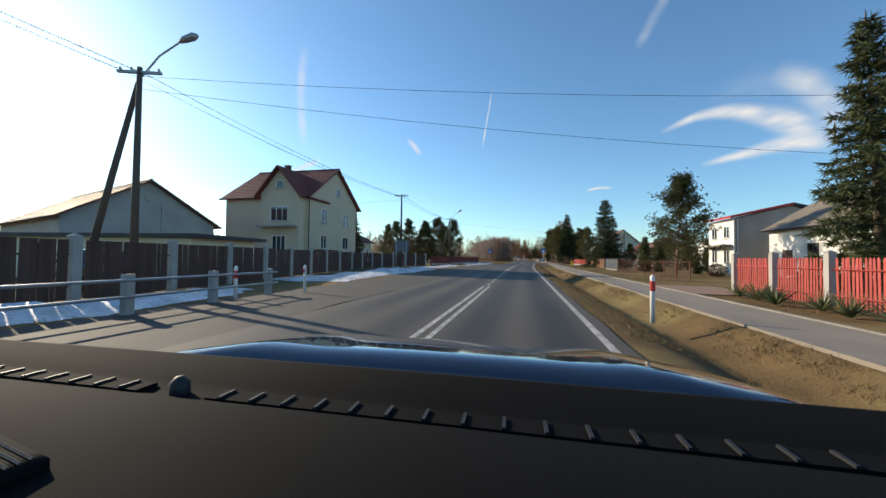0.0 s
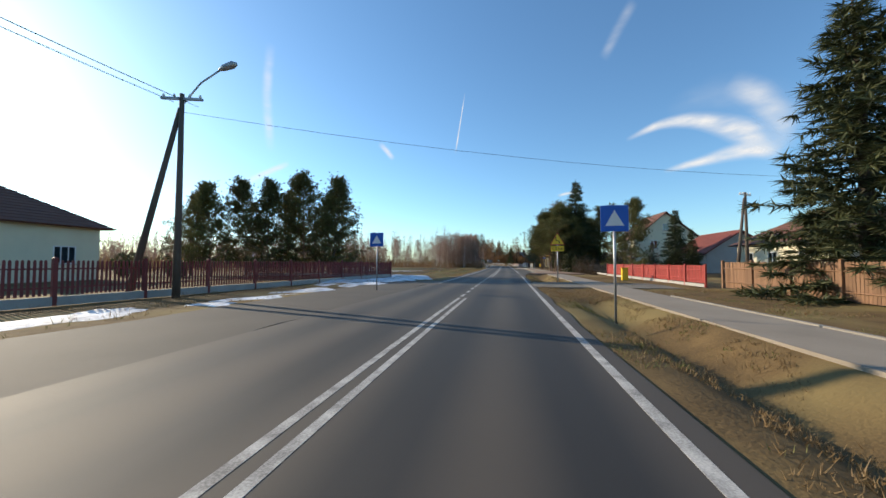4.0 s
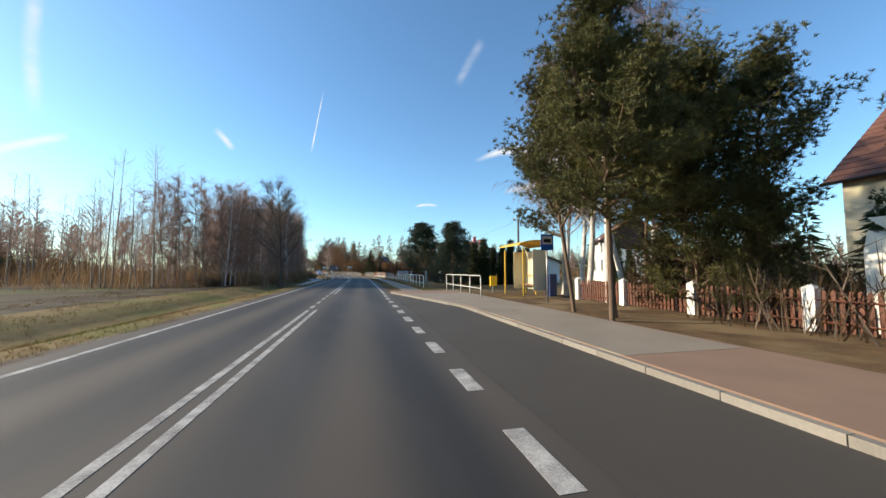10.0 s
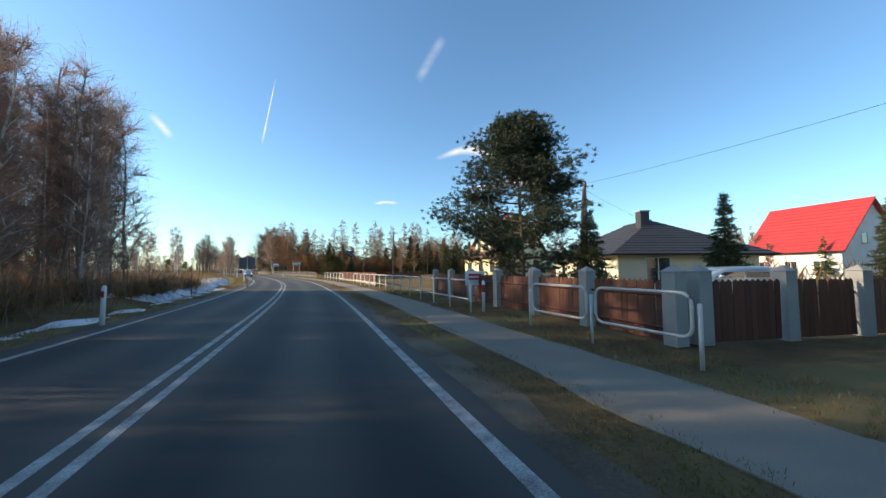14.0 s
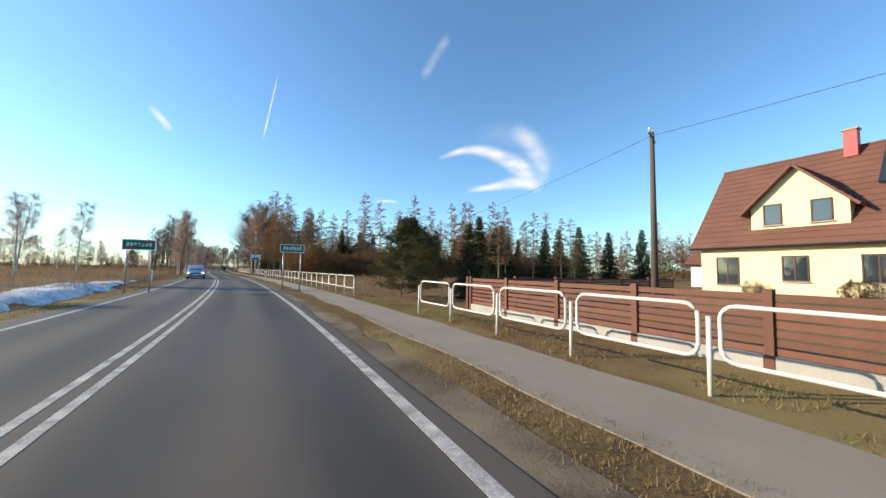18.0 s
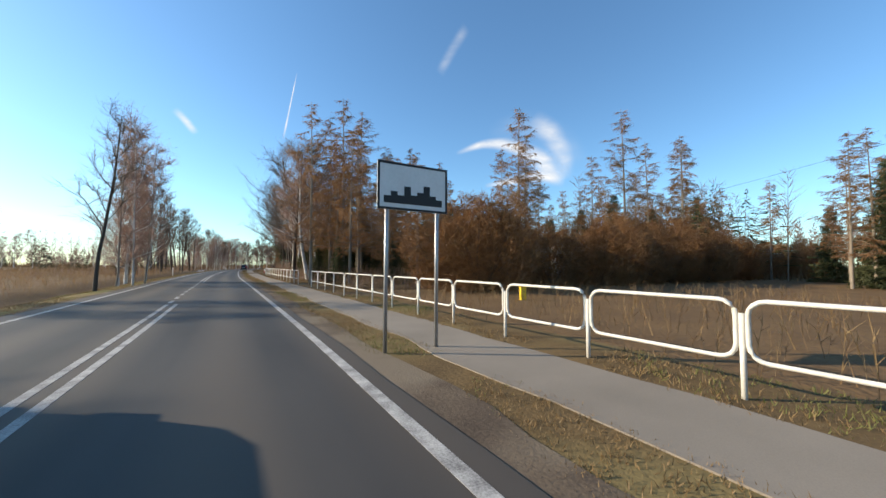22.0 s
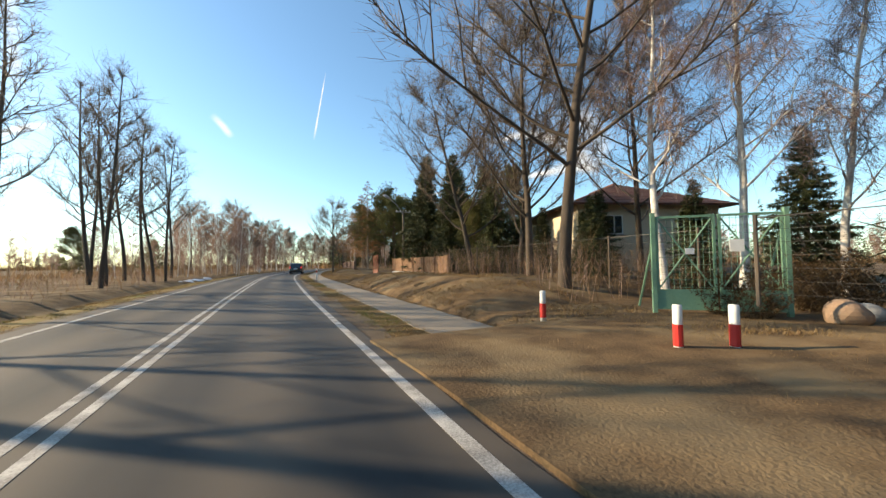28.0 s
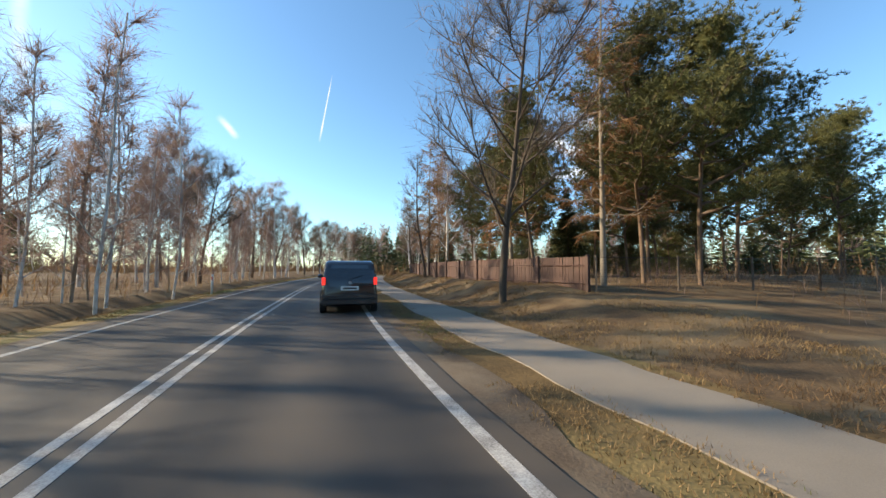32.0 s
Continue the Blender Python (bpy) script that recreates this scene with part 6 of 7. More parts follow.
part("wall", Geo().box(-2.5, -4.5, 0, 2.5, 4.5, 5.9).mesh("grey_house_wall", GREY_WALL), gh)
part("wall", Geo().box(-2.505, 4.505, 0, 2.505, 4.6, 5.9).mesh("grey_house_front", WHITE_WALL), gh)
rf = Geo()
rf.add([(-2.9, -0.4, 7.2), (2.9, -0.4, 7.2), (2.9, 5.1, 5.91), (-2.9, 5.1, 5.91), (-2.9, -0.4, 7.45), (2.9, -0.4, 7.45), (2.9, 5.1, 6.15), (-2.9, 5.1, 6.15)], [(3, 2, 1, 0), (4, 5, 6, 7), (0, 1, 5, 4), (1, 2, 6, 5), (2, 3, 7, 6), (3, 0, 4, 7)])
part("roof", rf.mesh("pent_roof", ROOF_BRIGHT), gh)
rf = Geo()
rf.add([(-2.9, -4.9, 6.0), (2.9, -4.9, 6.0), (2.9, -0.42, 7.2), (-2.9, -0.42, 7.2), (-2.9, -4.9, 6.2), (2.9, -4.9, 6.2), (2.9, -0.42, 7.44), (-2.9, -0.42, 7.44)], [(3, 2, 1, 0), (4, 5, 6, 7), (0, 1, 5, 4), (1, 2, 6, 5), (2, 3, 7, 6), (3, 0, 4, 7)])
part("roof", rf.mesh("back_roof", ROOF_DARK), gh)
part("wall", Geo().add([(-2.5, -4.5, 5.9), (2.5, -4.5, 5.9), (2.5, 4.5, 5.9), (-2.5, 4.5, 5.9), (-2.5, -0.4, 7.15), (2.5, -0.4, 7.15)], [(0, 1, 5, 4), (0, 4, 3), (1, 2, 5), (2, 3, 4, 5)]).mesh("wedge", GREY_WALL), gh)
wins(gh, "b", 5, 9.2, [(-1.2, 1.2, 1.1, 1.5, 1), (1.2, 1.2, 1.1, 1.5, 1), (-1.2, 3.9, 1.1, 1.3, 1), (1.2, 3.9, 1.1, 1.3, 1)])
part("balcony", Geo().box(-2.3, 4.62, 3.0, 2.3, 5.7, 3.2).mesh("balcony_slab", CONCRETE), gh)
part("downpipe", Geo().tube([(-2.56, 4.3, 0.1), (-2.56, 4.3, 5.8)], 0.05, 7).mesh("downpipe", WHITE), gh)
for key, x, y, size in (("thuja", 22.6, 42.5, 1.0), ("thuja", 23.6, 41.2, 0.85), ("hedge", 22.6, 31.0, 0.7), ("hedge", 24.4, 33.5, 0.85), ("hedge", 21.0, 26.0, 0.6), ("thuja", 25.0, 37.0, 0.55)):
    tree(key, x, y, size)
h5 = house("white_house", "white two-storey house with a low roof among shrubs", 47.5, 60.0, 78, 9, 8.5, 5.0, 6.4, WHITE_WALL, ROOF_GREY, 2.0)
wins(h5, "b", 9, 8.5, [(-2.5, 1.2, 1.2, 1.4, 1), (2, 1.2, 1.2, 1.4, 1), (-2.5, 3.4, 1.2, 1.2, 1), (2, 3.4, 1.2, 1.2, 1)])


def mesh_fence(name, label, pts, height, post=2.4, post_mat=None, z=-0.03, wires=7):
    """A wire fence: slim posts, a top rail and a net of thin wires."""
    f = thing(name, label, "fence", pts[0][0], pts[0][1], z)
    ox, oy = pts[0]
    for (xa, ya), (xb, yb) in zip(pts[:-1], pts[1:]):
        d = math.dist((xa, ya), (xb, yb))
        n = max(1, round(d / post))
        for k in range(n + 1):
            t = k / n
            part("post", Geo().tube([(xa + (xb - xa) * t - ox, ya + (yb - ya) * t - oy, -0.2), (xa + (xb - xa) * t - ox, ya + (yb - ya) * t - oy, height + 0.05)], 0.04, 6).mesh("wire_post", post_mat or RUST), f)
        g = Geo()
        for k in range(wires):
            zz = 0.08 + (height - 0.1) * k / (wires - 1)
            g.tube([(xa - ox, ya - oy, zz), (xb - ox, yb - oy, zz)], 0.012 if k == wires - 1 else 0.004, 3)
        for k in range(int(d / 0.22)):
            t, t2 = k * 0.22 / d, min(1, (k * 0.22 + height * 0.6) / d)
            for a, b in ((t, t2), (t2, t)):
                g.tube([(xa + (xb - xa) * a - ox, ya + (yb - ya) * a - oy, 0.06), (xa + (xb - xa) * b - ox, ya + (yb - ya) * b - oy, height)], 0.0022, 3, cap=False)
        part("wire_net", g.mesh("wire_net", DARK_IRON if post_mat else RUST), f)
    return f


mesh_fence("wire_fence", "rusty wire mesh garden fence with slim posts", [(15.4, 23.5), (17.0, 32), (18.7, 41)], 1.3)
slat_fence("iron_gate_fence", "grey metal bar fence with gates in a garden", [(20.0, 44), (21.8, 51.5)], 1.45, GALV, 0.03, 0.1, 2.4, GALV, 0.08, None, 0.1, False)
slat_fence("board_fence", "weathered upright wooden board fence and gate", [(21.9, 52.2), (23.8, 60), (25.2, 66)], 1.45, FENCE_WOOD, 0.12, 0.015, 2.4, FENCE_WOOD, 0.12)
slat_fence("picket_fence", "bright red picket fence on a concrete base", [(24.6, 66.5), (26.6, 75.5), (28.3, 84.7)], 1.25, FENCE_RED, 0.07, 0.045, 2.4, FENCE_RED, 0.1, None, 0.18, False)
for x, y, k in ((24.6, 74.8, 1.0), (49.8, 254.2, 0.55)):
    gp = thing("gas_marker", "bright yellow gas marker box on the verge", "utility box", x, y, -0.03, -12)
    gp.scale = (k, k, k)
    part("box", Geo().box(-0.22, -0.15, 0, 0.22, 0.15, 0.95).mesh("marker_box", YELLOW), gp)
    part("lid", Geo().box(-0.25, -0.18, 0.954, 0.25, 0.18, 1.02).mesh("marker_lid", YELLOW), gp)


def triangle_sign(x, y, turn, z=2.2, side=0.95):
    s = thing("warning_sign", "yellow triangular road sign warning of bends, with a distance plate", "road sign", x, y, -0.03, turn)
    part("post", Geo().tube([(0, 0.05, -0.2), (0, 0.05, z + 0.7)], 0.035, 8).mesh("sign_post", GALV, True), s)
    h = side * 0.866
    for nm, k, yy, mat in (("rim", 1.0, 0.0, RED), ("face", 0.86, -0.006, YELLOW)):
        cz = z + 0.45 + h / 3
        v = [(-side / 2 * k, cz - h / 3 * k), (side / 2 * k, cz - h / 3 * k), (0, cz + 2 * h / 3 * k)]
        part(nm, Geo().add([(a, yy - 0.005, b) for a, b in v] + [(a, yy + 0.01, b) for a, b in v], [(0, 1, 2), (5, 4, 3), (0, 3, 4, 1), (1, 4, 5, 2), (2, 5, 3, 0)]).mesh(nm, mat), s)
    g = Geo()
    g.tube([(0.13, -0.016, z + 0.53), (0.11, -0.016, z + 0.68), (-0.09, -0.016, z + 0.74), (-0.11, -0.016, z + 0.95)], 0.03, 5)
    part("arrow", g.mesh("arrow", INK), s)
    pl = part("plate", Geo().box(-0.42, -0.012, z, 0.42, 0.004, z + 0.36).mesh("plate", YELLOW), s)
    letters(pl, "1,5 km", 0.27, pose(0, -0.015, z + 0.09, 90, 0, 0), INK)


triangle_sign(17.6, 70.6, -12)
for x, y, w in ((13.9, 56.3, 0.7), (6.2, 65.0, 0.7)):
    s, p = panel_sign("crossing_sign", "blue square road sign with a white triangle", x, y, -11, w, w, 2.25, BLUE, posts=1)
    part("symbol", Geo().add([(-0.24, -0.016, 2.4), (0.24, -0.016, 2.4), (0, -0.016, 2.82), (-0.24, -0.0125, 2.4), (0.24, -0.0125, 2.4), (0, -0.0125, 2.82)], [(0, 1, 2), (5, 4, 3), (0, 3, 4, 1), (1, 4, 5, 2), (2, 5, 3, 0)]).mesh("symbol", WHITE), p)

# ---- right side, gardens before the pines ----
h4 = house("cream_house", "cream house with a brown hipped roof behind a red fence", 45, 77, 78, 11, 9, 3.6, 6.2, CREAM, ROOF_BROWN, 3.0)
wins(h4, "b", 11, 9, [(-3, 1.0, 1.2, 1.5, 1), (0.5, 1.0, 1.2, 1.5, 1), (3.6, 1.0, 1.2, 1.5, 1)])
wins(h4, "l", 11, 9, [(-2, 1.0, 1.2, 1.5, 1), (2, 1.0, 1.2, 1.5, 1)])
h7 = house("red_roofed_house", "stone-walled house with a red roof", 51, 96.5, 76, 10, 8, 3.0, 5.8, GREY_WALL, ROOF_RED)
wins(h7, "b", 10, 8, [(-2.5, 1.0, 1.2, 1.4, 1), (2.5, 1.0, 1.2, 1.4, 1)])
for k in range(10):
    tree("hedge", 27.6 + 0.26 * k, 86.2 + 1.15 * k, 0.34 + 0.05 * math.sin(k * 1.9), group="clipped shrubs by the iron fence")
slat_fence("iron_fence", "dark iron bar fence with gates and a low base", [(28.9, 86.0), (30.4, 92), (31.8, 98)], 1.3, DARK_IRON, 0.025, 0.1, 2.2, DARK_IRON, 0.08, None, 0.2, True)
slat_fence("wooden_fence", "brown wooden picket fence with white posts under pines", [(30.9, 103), (33.2, 111), (34.6, 115.2), (36.6, 124)], 0.98, FENCE_STAIN, 0.09, 0.07, 3.0, WHITE, 0.26, 1.0, 0.0)
h10 = house("tall_house", "tall weathered white house with a steep gable", 51.5, 112, 78, 10, 10, 6.2, 10.5, CREAM, ROOF_BROWN)
wins(h10, "b", 10, 10, [(-3, 1.2, 1.2, 1.6, 1), (0, 1.2, 1.2, 1.6, 1), (3, 1.2, 1.2, 1.6, 1), (-2, 4.0, 1.2, 1.5, 1), (2, 4.0, 1.2, 1.5, 1)])
wins(h10, "l", 10, 10, [(-2.5, 1.2, 1.2, 1.6, 1), (2.5, 1.2, 1.2, 1.6, 1), (-2, 4.0, 1.2, 1.5, 1), (2, 4.0, 1.2, 1.5, 1), (0, 7.2, 1.0, 1.2, 0)])
gw = thing("gateway", "white rendered arched gateway with a red wooden gate", "gateway", 35.3, 113.0, -0.03, 78)
for u in (-0.95, 0.95):
    part("pier", Geo().box(u - 0.3, -0.2, 0, u + 0.3, 0.2, 1.9).mesh("pier", WHITE_WALL), gw)
arch = Geo()
for k in range(8):
    a0, a1 = math.pi * k / 8, math.pi * (k + 1) / 8
    arch.add([(0.65 * math.cos(a), yy, 1.9 + 0.5 * math.sin(a)) for a in (a0, a1) for yy in (-0.2, 0.2)] + [(1.25 * math.cos(a), yy, 1.9 + (0.75 if 0 < k < 7 else 0.75 * min(1, 1.6 * math.sin(a) + 0.0))) for a in (a0, a1) for yy in (-0.2, 0.2)], [(0, 4, 6, 2), (1, 3, 7, 5), (0, 2, 3, 1), (4, 5, 7, 6)])
part("arch", arch.mesh("arch", WHITE_WALL), gw)
for k in range(7):
    part("gate_slat", Geo().box(-0.6 + k * 0.175, -0.03, 0.05, -0.47 + k * 0.175, 0.03, 1.5).mesh("gate_slat", FENCE_RED), gw)

# ---- bus stop ----
sh = thing("bus_shelter", "yellow steel bus shelter with cream panels and a curved roof", "bus shelter", 35.8, 127.1, 0.06, -12)
for x, y in ((-0.75, -1.6), (-0.75, 1.6), (0.6, -1.6), (0.6, 1.6), (0.6, 0)):
    part("post", Geo().box(x - 0.035, y - 0.035, 0, x + 0.035, y + 0.035, 2.3).mesh("shelter_post", SHELTER_YELLOW), sh)
for y0, y1 in ((-1.56, -0.04), (0.04, 1.56)):
    part("back_panel", Geo().box(0.59, y0, 0.25, 0.62, y1, 2.2).mesh("back_panel", SHELTER_PANEL), sh)
for y in (-1.6, 1.6):
    part("side_panel", Geo().box(-0.2, y - 0.012, 0.25, 0.56, y + 0.012, 2.2).mesh("side_panel", SHELTER_PANEL), sh)
sh.matrix_basis = sh.matrix_basis @ Matrix.Diagonal((1, 0.76, 1.13, 1))
rg = Geo()
prof = [(-1.05 + 1.95 * k / 8, 2.28 + 0.32 * math.sin(math.pi * (0.12 + 0.75 * k / 8))) for k in range(9)]
loft(rg, [[(xa, yy, za + dz) for yy, dz in ((-1.85, 0), (1.85, 0), (1.85, 0.06), (-1.85, 0.06))] for xa, za in prof])
part("roof", rg.mesh("shelter_roof", SHELTER_YELLOW), sh)
part("bench", Geo().box(0.2, -1.4, 0.44, 0.55, 1.4, 0.5).mesh("bench", FENCE_WOOD), sh)
part("rail", Geo().tube([(0.5, -1.5, 0.95), (0.5, 1.5, 0.95)], 0.025, 6).mesh("shelter_rail", SHELTER_YELLOW), sh)
part("timetable", Geo().box(0.555, -0.35, 1.2, 0.585, 0.0, 1.75).mesh("timetable", YELLOW), sh)
bn = thing("litter_bin", "yellow litter bin on a post beside the shelter", "litter bin", 34.9, 129.2, 0.09, -12)
part("post", Geo().tube([(0, 0, 0), (0, 0, 0.8)], 0.03, 6).mesh("bin_post", GALV), bn)
part("bin", Geo().box(-0.2, -0.2, 0.4, 0.2, -0.031, 1.0).mesh("bin", YELLOW), bn)
bb = thing("waste_container", "tall dark blue waste container by the shelter", "waste bin", 36.12, 125.42, 0.05, -12)
part("body", Geo().box(-0.2, -0.22, 0, 0.2, 0.22, 1.1).mesh("waste_body", NAVY), bb)
part("lid", Geo().box(-0.215, -0.235, 1.104, 0.215, 0.235, 1.18).mesh("waste_lid", NAVY), bb)
s, p = panel_sign("bus_stop_sign", "blue and white bus stop sign on a grey post", 33.9, 123.2, -12, 0.62, 0.72, 2.35, BLUE, posts=1)
part("symbol", Geo().box(-0.24, -0.018, 2.62, 0.24, -0.013, 2.98).mesh("symbol", WHITE), p)
bars(p, [(-0.18, 2.7, 0.18, 2.86)], INK, -0.0205)

# ---- guard rails ----
for a, b, off in ((127.6, 134.6, 7.5), (139.5, 155.2, 6.75), (157.0, 161.0, 6.75), (164.0, 189.5, 6.55), (194.6, 206.5, 6.4), (214.0, 266.9, 6.45), (271.4, 298.0, 6.4)):
    guard_rail(s_of(a), s_of(b), off, z=0.1 if a < 130 else -0.03)
# marker posts
for x, y, k in ((4.7, 8.5, "red"), (29.2, 165.6, "plain"), (39.2, 162.6, "red"), (42.2, 236.6, "red"), (33.4, 234.2, "plain"), (41.75, 317.9, "short"), (42.5, 317.5, "short"), (41.8, 321.1, "short"), (38.6, 347.1, "red"), (32.0, 380.2, "plain"), (41.8, 392.0, "red"), (33.6, 203.5, "plain"), (29.5, 306.0, "plain")):
    bollard(x, y, k)

# ---- right side, houses past the bus stop ----
h11 = house("white_house", "white house with a dark brown upper gable", 68.6, 145.6, 52, 7.4, 6.6, 4.7, 6.9, WHITE_WALL, ROOF_BROWN)
part("cladding", Geo().add([(-3.76, -3.25, 3.4), (-3.76, 1.2, 3.4), (-3.76, 3.25, 4.6), (-3.76, 0, 6.7), (-3.76, -3.25, 4.6), (-3.71, -3.25, 3.4), (-3.71, 1.2, 3.4), (-3.71, 3.25, 4.6), (-3.71, 0, 6.7), (-3.71, -3.25, 4.6)], [(0, 1, 2, 3, 4), (9, 8, 7, 6, 5), (0, 5, 6, 1), (1, 6, 7, 2), (2, 7, 8, 3), (3, 8, 9, 4), (4, 9, 5, 0)]).mesh("cladding", BROWN_CLAD), h11)
wins(h11, "l", 7.52, 6.6, [(-1.6, 3.9, 0.7, 1.4, 0), (-1.6, 1.2, 0.8, 1.4, 0)])
wins(h11, "b", 7.4, 6.6, [(-2.6, 1.2, 1.1, 1.3, 1), (1.8, 1.2, 1.3, 1.3, 1), (-2.6, 3.2, 1.1, 1.1, 1)])
chimney(h11, 0.5, -1.0, 6, 8.0, BROWN_CLAD, 0.8)
h11.matrix_basis = h11.matrix_basis @ Matrix.Diagonal((1.15, 1.15, 1.3, 1))
part("dish", Geo().tube([(-2.5, 3.34, 4.3), (-2.5, 3.55, 4.3)], [0.1, 0.5], 16).mesh("dish", WHITE), h11, "white satellite dish")
slat_fence("wooden_fence", "reddish stained board fence with grey concrete posts", [(38.9, 156.6), (40.2, 161.5), (42.0, 170.5)], 1.2, FENCE_STAIN, 0.13, 0.012, 2.3, CONCRETE, 0.28, 1.35, 0.0)
slat_fence("wooden_fence", "reddish stained board fence with grey concrete posts", [(39.4, 156.4), (47, 153.6)], 1.2, FENCE_STAIN, 0.13, 0.012, 2.3, CONCRETE, 0.28, 1.35, 0.0)
bg = house("bungalow", "cream bungalow with a dark hipped roof", 62, 170, 60, 12, 10, 2.9, 5.4, CREAM, ROOF_DARK, 4.0, 0.8)
wins(bg, "b", 12, 10, [(-3.5, 0.9, 1.2, 1.3, 1), (0, 0.9, 1.8, 1.3, 1), (3.8, 0.4, 1.0, 1.9, 0)])
wins(bg, "l", 12, 10, [(-2.5, 0.9, 1.2, 1.3, 1), (2.2, 0.4, 1.8, 1.9, 1)])
chimney(bg, -2.5, 1.0, 4.2, 6.0, ROOF_DARK, 0.7)
rr = house("red_roofed_house", "white house with a bright red metal roof", 98, 166, 70, 10, 10, 4.0, 9.8, WHITE_WALL, ROOF_BRIGHT)
wins(rr, "b", 10, 10, [(-3, 1.0, 1.4, 1.4, 1), (0, 1.0, 1.4, 1.4, 1), (3, 1.0, 1.4, 1.4, 1)])
wins(rr, "l", 10, 10, [(-2.5, 1.0, 1.2, 1.4, 1), (2.5, 1.0, 1.2, 1.4, 1), (-1.3, 4.4, 1.0, 1.3, 0), (1.3, 4.4, 1.0, 1.3, 0)])
wh = house("white_outhouse", "small white house behind garden shrubs", 54, 150, 79, 7, 6, 2.8, 3.9, WHITE_WALL, ROOF_GREY)
wins(wh, "b", 7, 6, [(-1.5, 0.9, 1.0, 1.3, 1), (1.6, 0.9, 1.0, 1.3, 1)])
car("parked_car", "pale blue hatchback parked behind a wooden fence", 50.5, 160.0, 60, CAR_PALE, 4.0, 1.7, 1.48)
board_fence("board_fence", "brown horizontal board fence on a pale concrete base", [(43.4, 183.5), (45.2, 194), (46.4, 206.5)], 1.15, FENCE_STAIN, 2.2, 7, 0.22)
board_fence("board_fence", "brown horizontal board fence running back from the road", [(46.4, 206.7), (60, 206)], 1.15, FENCE_STAIN, 2.2, 7, 0.22)
s, p = panel_sign("notice", "white notice board with dark lettering on a fence", 40.8, 165.2, -12, 0.9, 0.6, 0.75, WHITE, posts=2)
bars(p, [(-0.3, 1.15, 0.3, 1.24), (-0.3, 0.98, 0.3, 1.07)], RED)
h17 = house("yellow_house", "pale yellow house with a brown roof and dormer", 76.3, 203, 85, 10, 9.5, 3.4, 8.6, YELLOW_WALL, ROOF_BROWN, rows=16)
h17.matrix_basis = h17.matrix_basis @ Matrix.Diagonal((1.12, 1.12, 1.24, 1))
wins(h17, "b", 10, 9.5, [(-3.2, 0.9, 1.2, 1.4, 1), (0, 0.9, 1.2, 1.4, 1), (3.4, 0.6, 1.3, 1.7, 1)], BROWN_CLAD)
wins(h17, "l", 10, 9.5, [(-2.4, 0.9, 1.1, 1.5, 1), (2.4, 0.9, 1.1, 1.5, 1), (-1.6, 4.2, 1.0, 1.3, 0), (1.6, 4.2, 1.0, 1.3, 0)], BROWN_CLAD)
part("attic_window", Geo().tube([(-5.06, 0, 6.6), (-5.0, 0, 6.6)], 0.3, 14).mesh("attic_window", GLASS), h17)
dm = Geo()
dm.add([(-2.2, 4.3, 3.5), (2.2, 4.3, 3.5), (2.2, 4.3, 5.2), (0, 4.3, 7.2), (-2.2, 4.3, 5.2), (-2.2, 1.0, 3.5), (2.2, 1.0, 3.5), (2.2, 1.0, 5.2), (0, 1.0, 7.2), (-2.2, 1.0, 5.2)], [(0, 1, 2, 3, 4), (9, 8, 7, 6, 5), (1, 6, 7, 2), (4, 9, 5, 0)])
part("dormer", dm.mesh("dormer_wall", YELLOW_WALL), h17)
roof_tiles(h17, (-2.7, 4.8, 4.8), (-2.7, 0.6, 4.8), (0, 0.6, 7.4), (0, 4.8, 7.4), ROOF_BROWN, 9)
roof_tiles(h17, (2.7, 0.6, 4.8), (2.7, 4.8, 4.8), (0, 4.8, 7.4), (0, 0.6, 7.4), ROOF_BROWN, 9)
for u in (-1.1, 1.1):
    window(h17, 0.9, 1.2, pose(u, 4.33, 4.1, 0, 0, 180), 0, BROWN_CLAD)
chimney(h17, -1.5, 0.4, 8.0, 9.5, ROOF_BRIGHT, 0.6)
part("solar_panel", Geo().add([(-4.6, 2.6, 5.95), (-2.9, 2.6, 5.95), (-2.9, 0.7, 8.1), (-4.6, 0.7, 8.1), (-4.6, 2.66, 6.05), (-2.9, 2.66, 6.05), (-2.9, 0.76, 8.2), (-4.6, 0.76, 8.2)], [(3, 2, 1, 0), (4, 5, 6, 7), (0, 1, 5, 4), (1, 2, 6, 5), (2, 3, 7, 6), (3, 0, 4, 7)]).mesh("solar_panel", GLASS), h17, "dark blue solar collector")
tree("hedge", 69.4, 200.5, 0.95)
tree("hedge", 70.3, 205.5, 0.7)
h19 = house("white_house", "white gabled house behind a garden", 88.5, 211.5, 85, 7, 8, 3.0, 6.2, WHITE_WALL, ROOF_BROWN)
wins(h19, "b", 7, 8, [(-1.8, 1.0, 1.2, 1.3, 1), (1.8, 1.0, 1.2, 1.3, 1)])
h20 = house("brick_house", "dark flat-roofed house half hidden by trees", 79, 276, 80, 12, 10, 4.6, 5.6, GREY_WALL, ROOF_DARK, 2.0)
wins(h20, "b", 12, 10, [(-3, 1.8, 1.3, 1.4, 1), (2, 1.8, 1.3, 1.4, 1)])
h23 = house("forest_house", "dark wooden house with a black roof in the wood", 71, 288, 60, 12, 9, 5.2, 9.2, BROWN_CLAD, ROOF_DARK)
wins(h23, "b", 12, 9, [(-3, 3.2, 1.2, 1.3, 1), (2, 3.2, 1.2, 1.3, 1)])

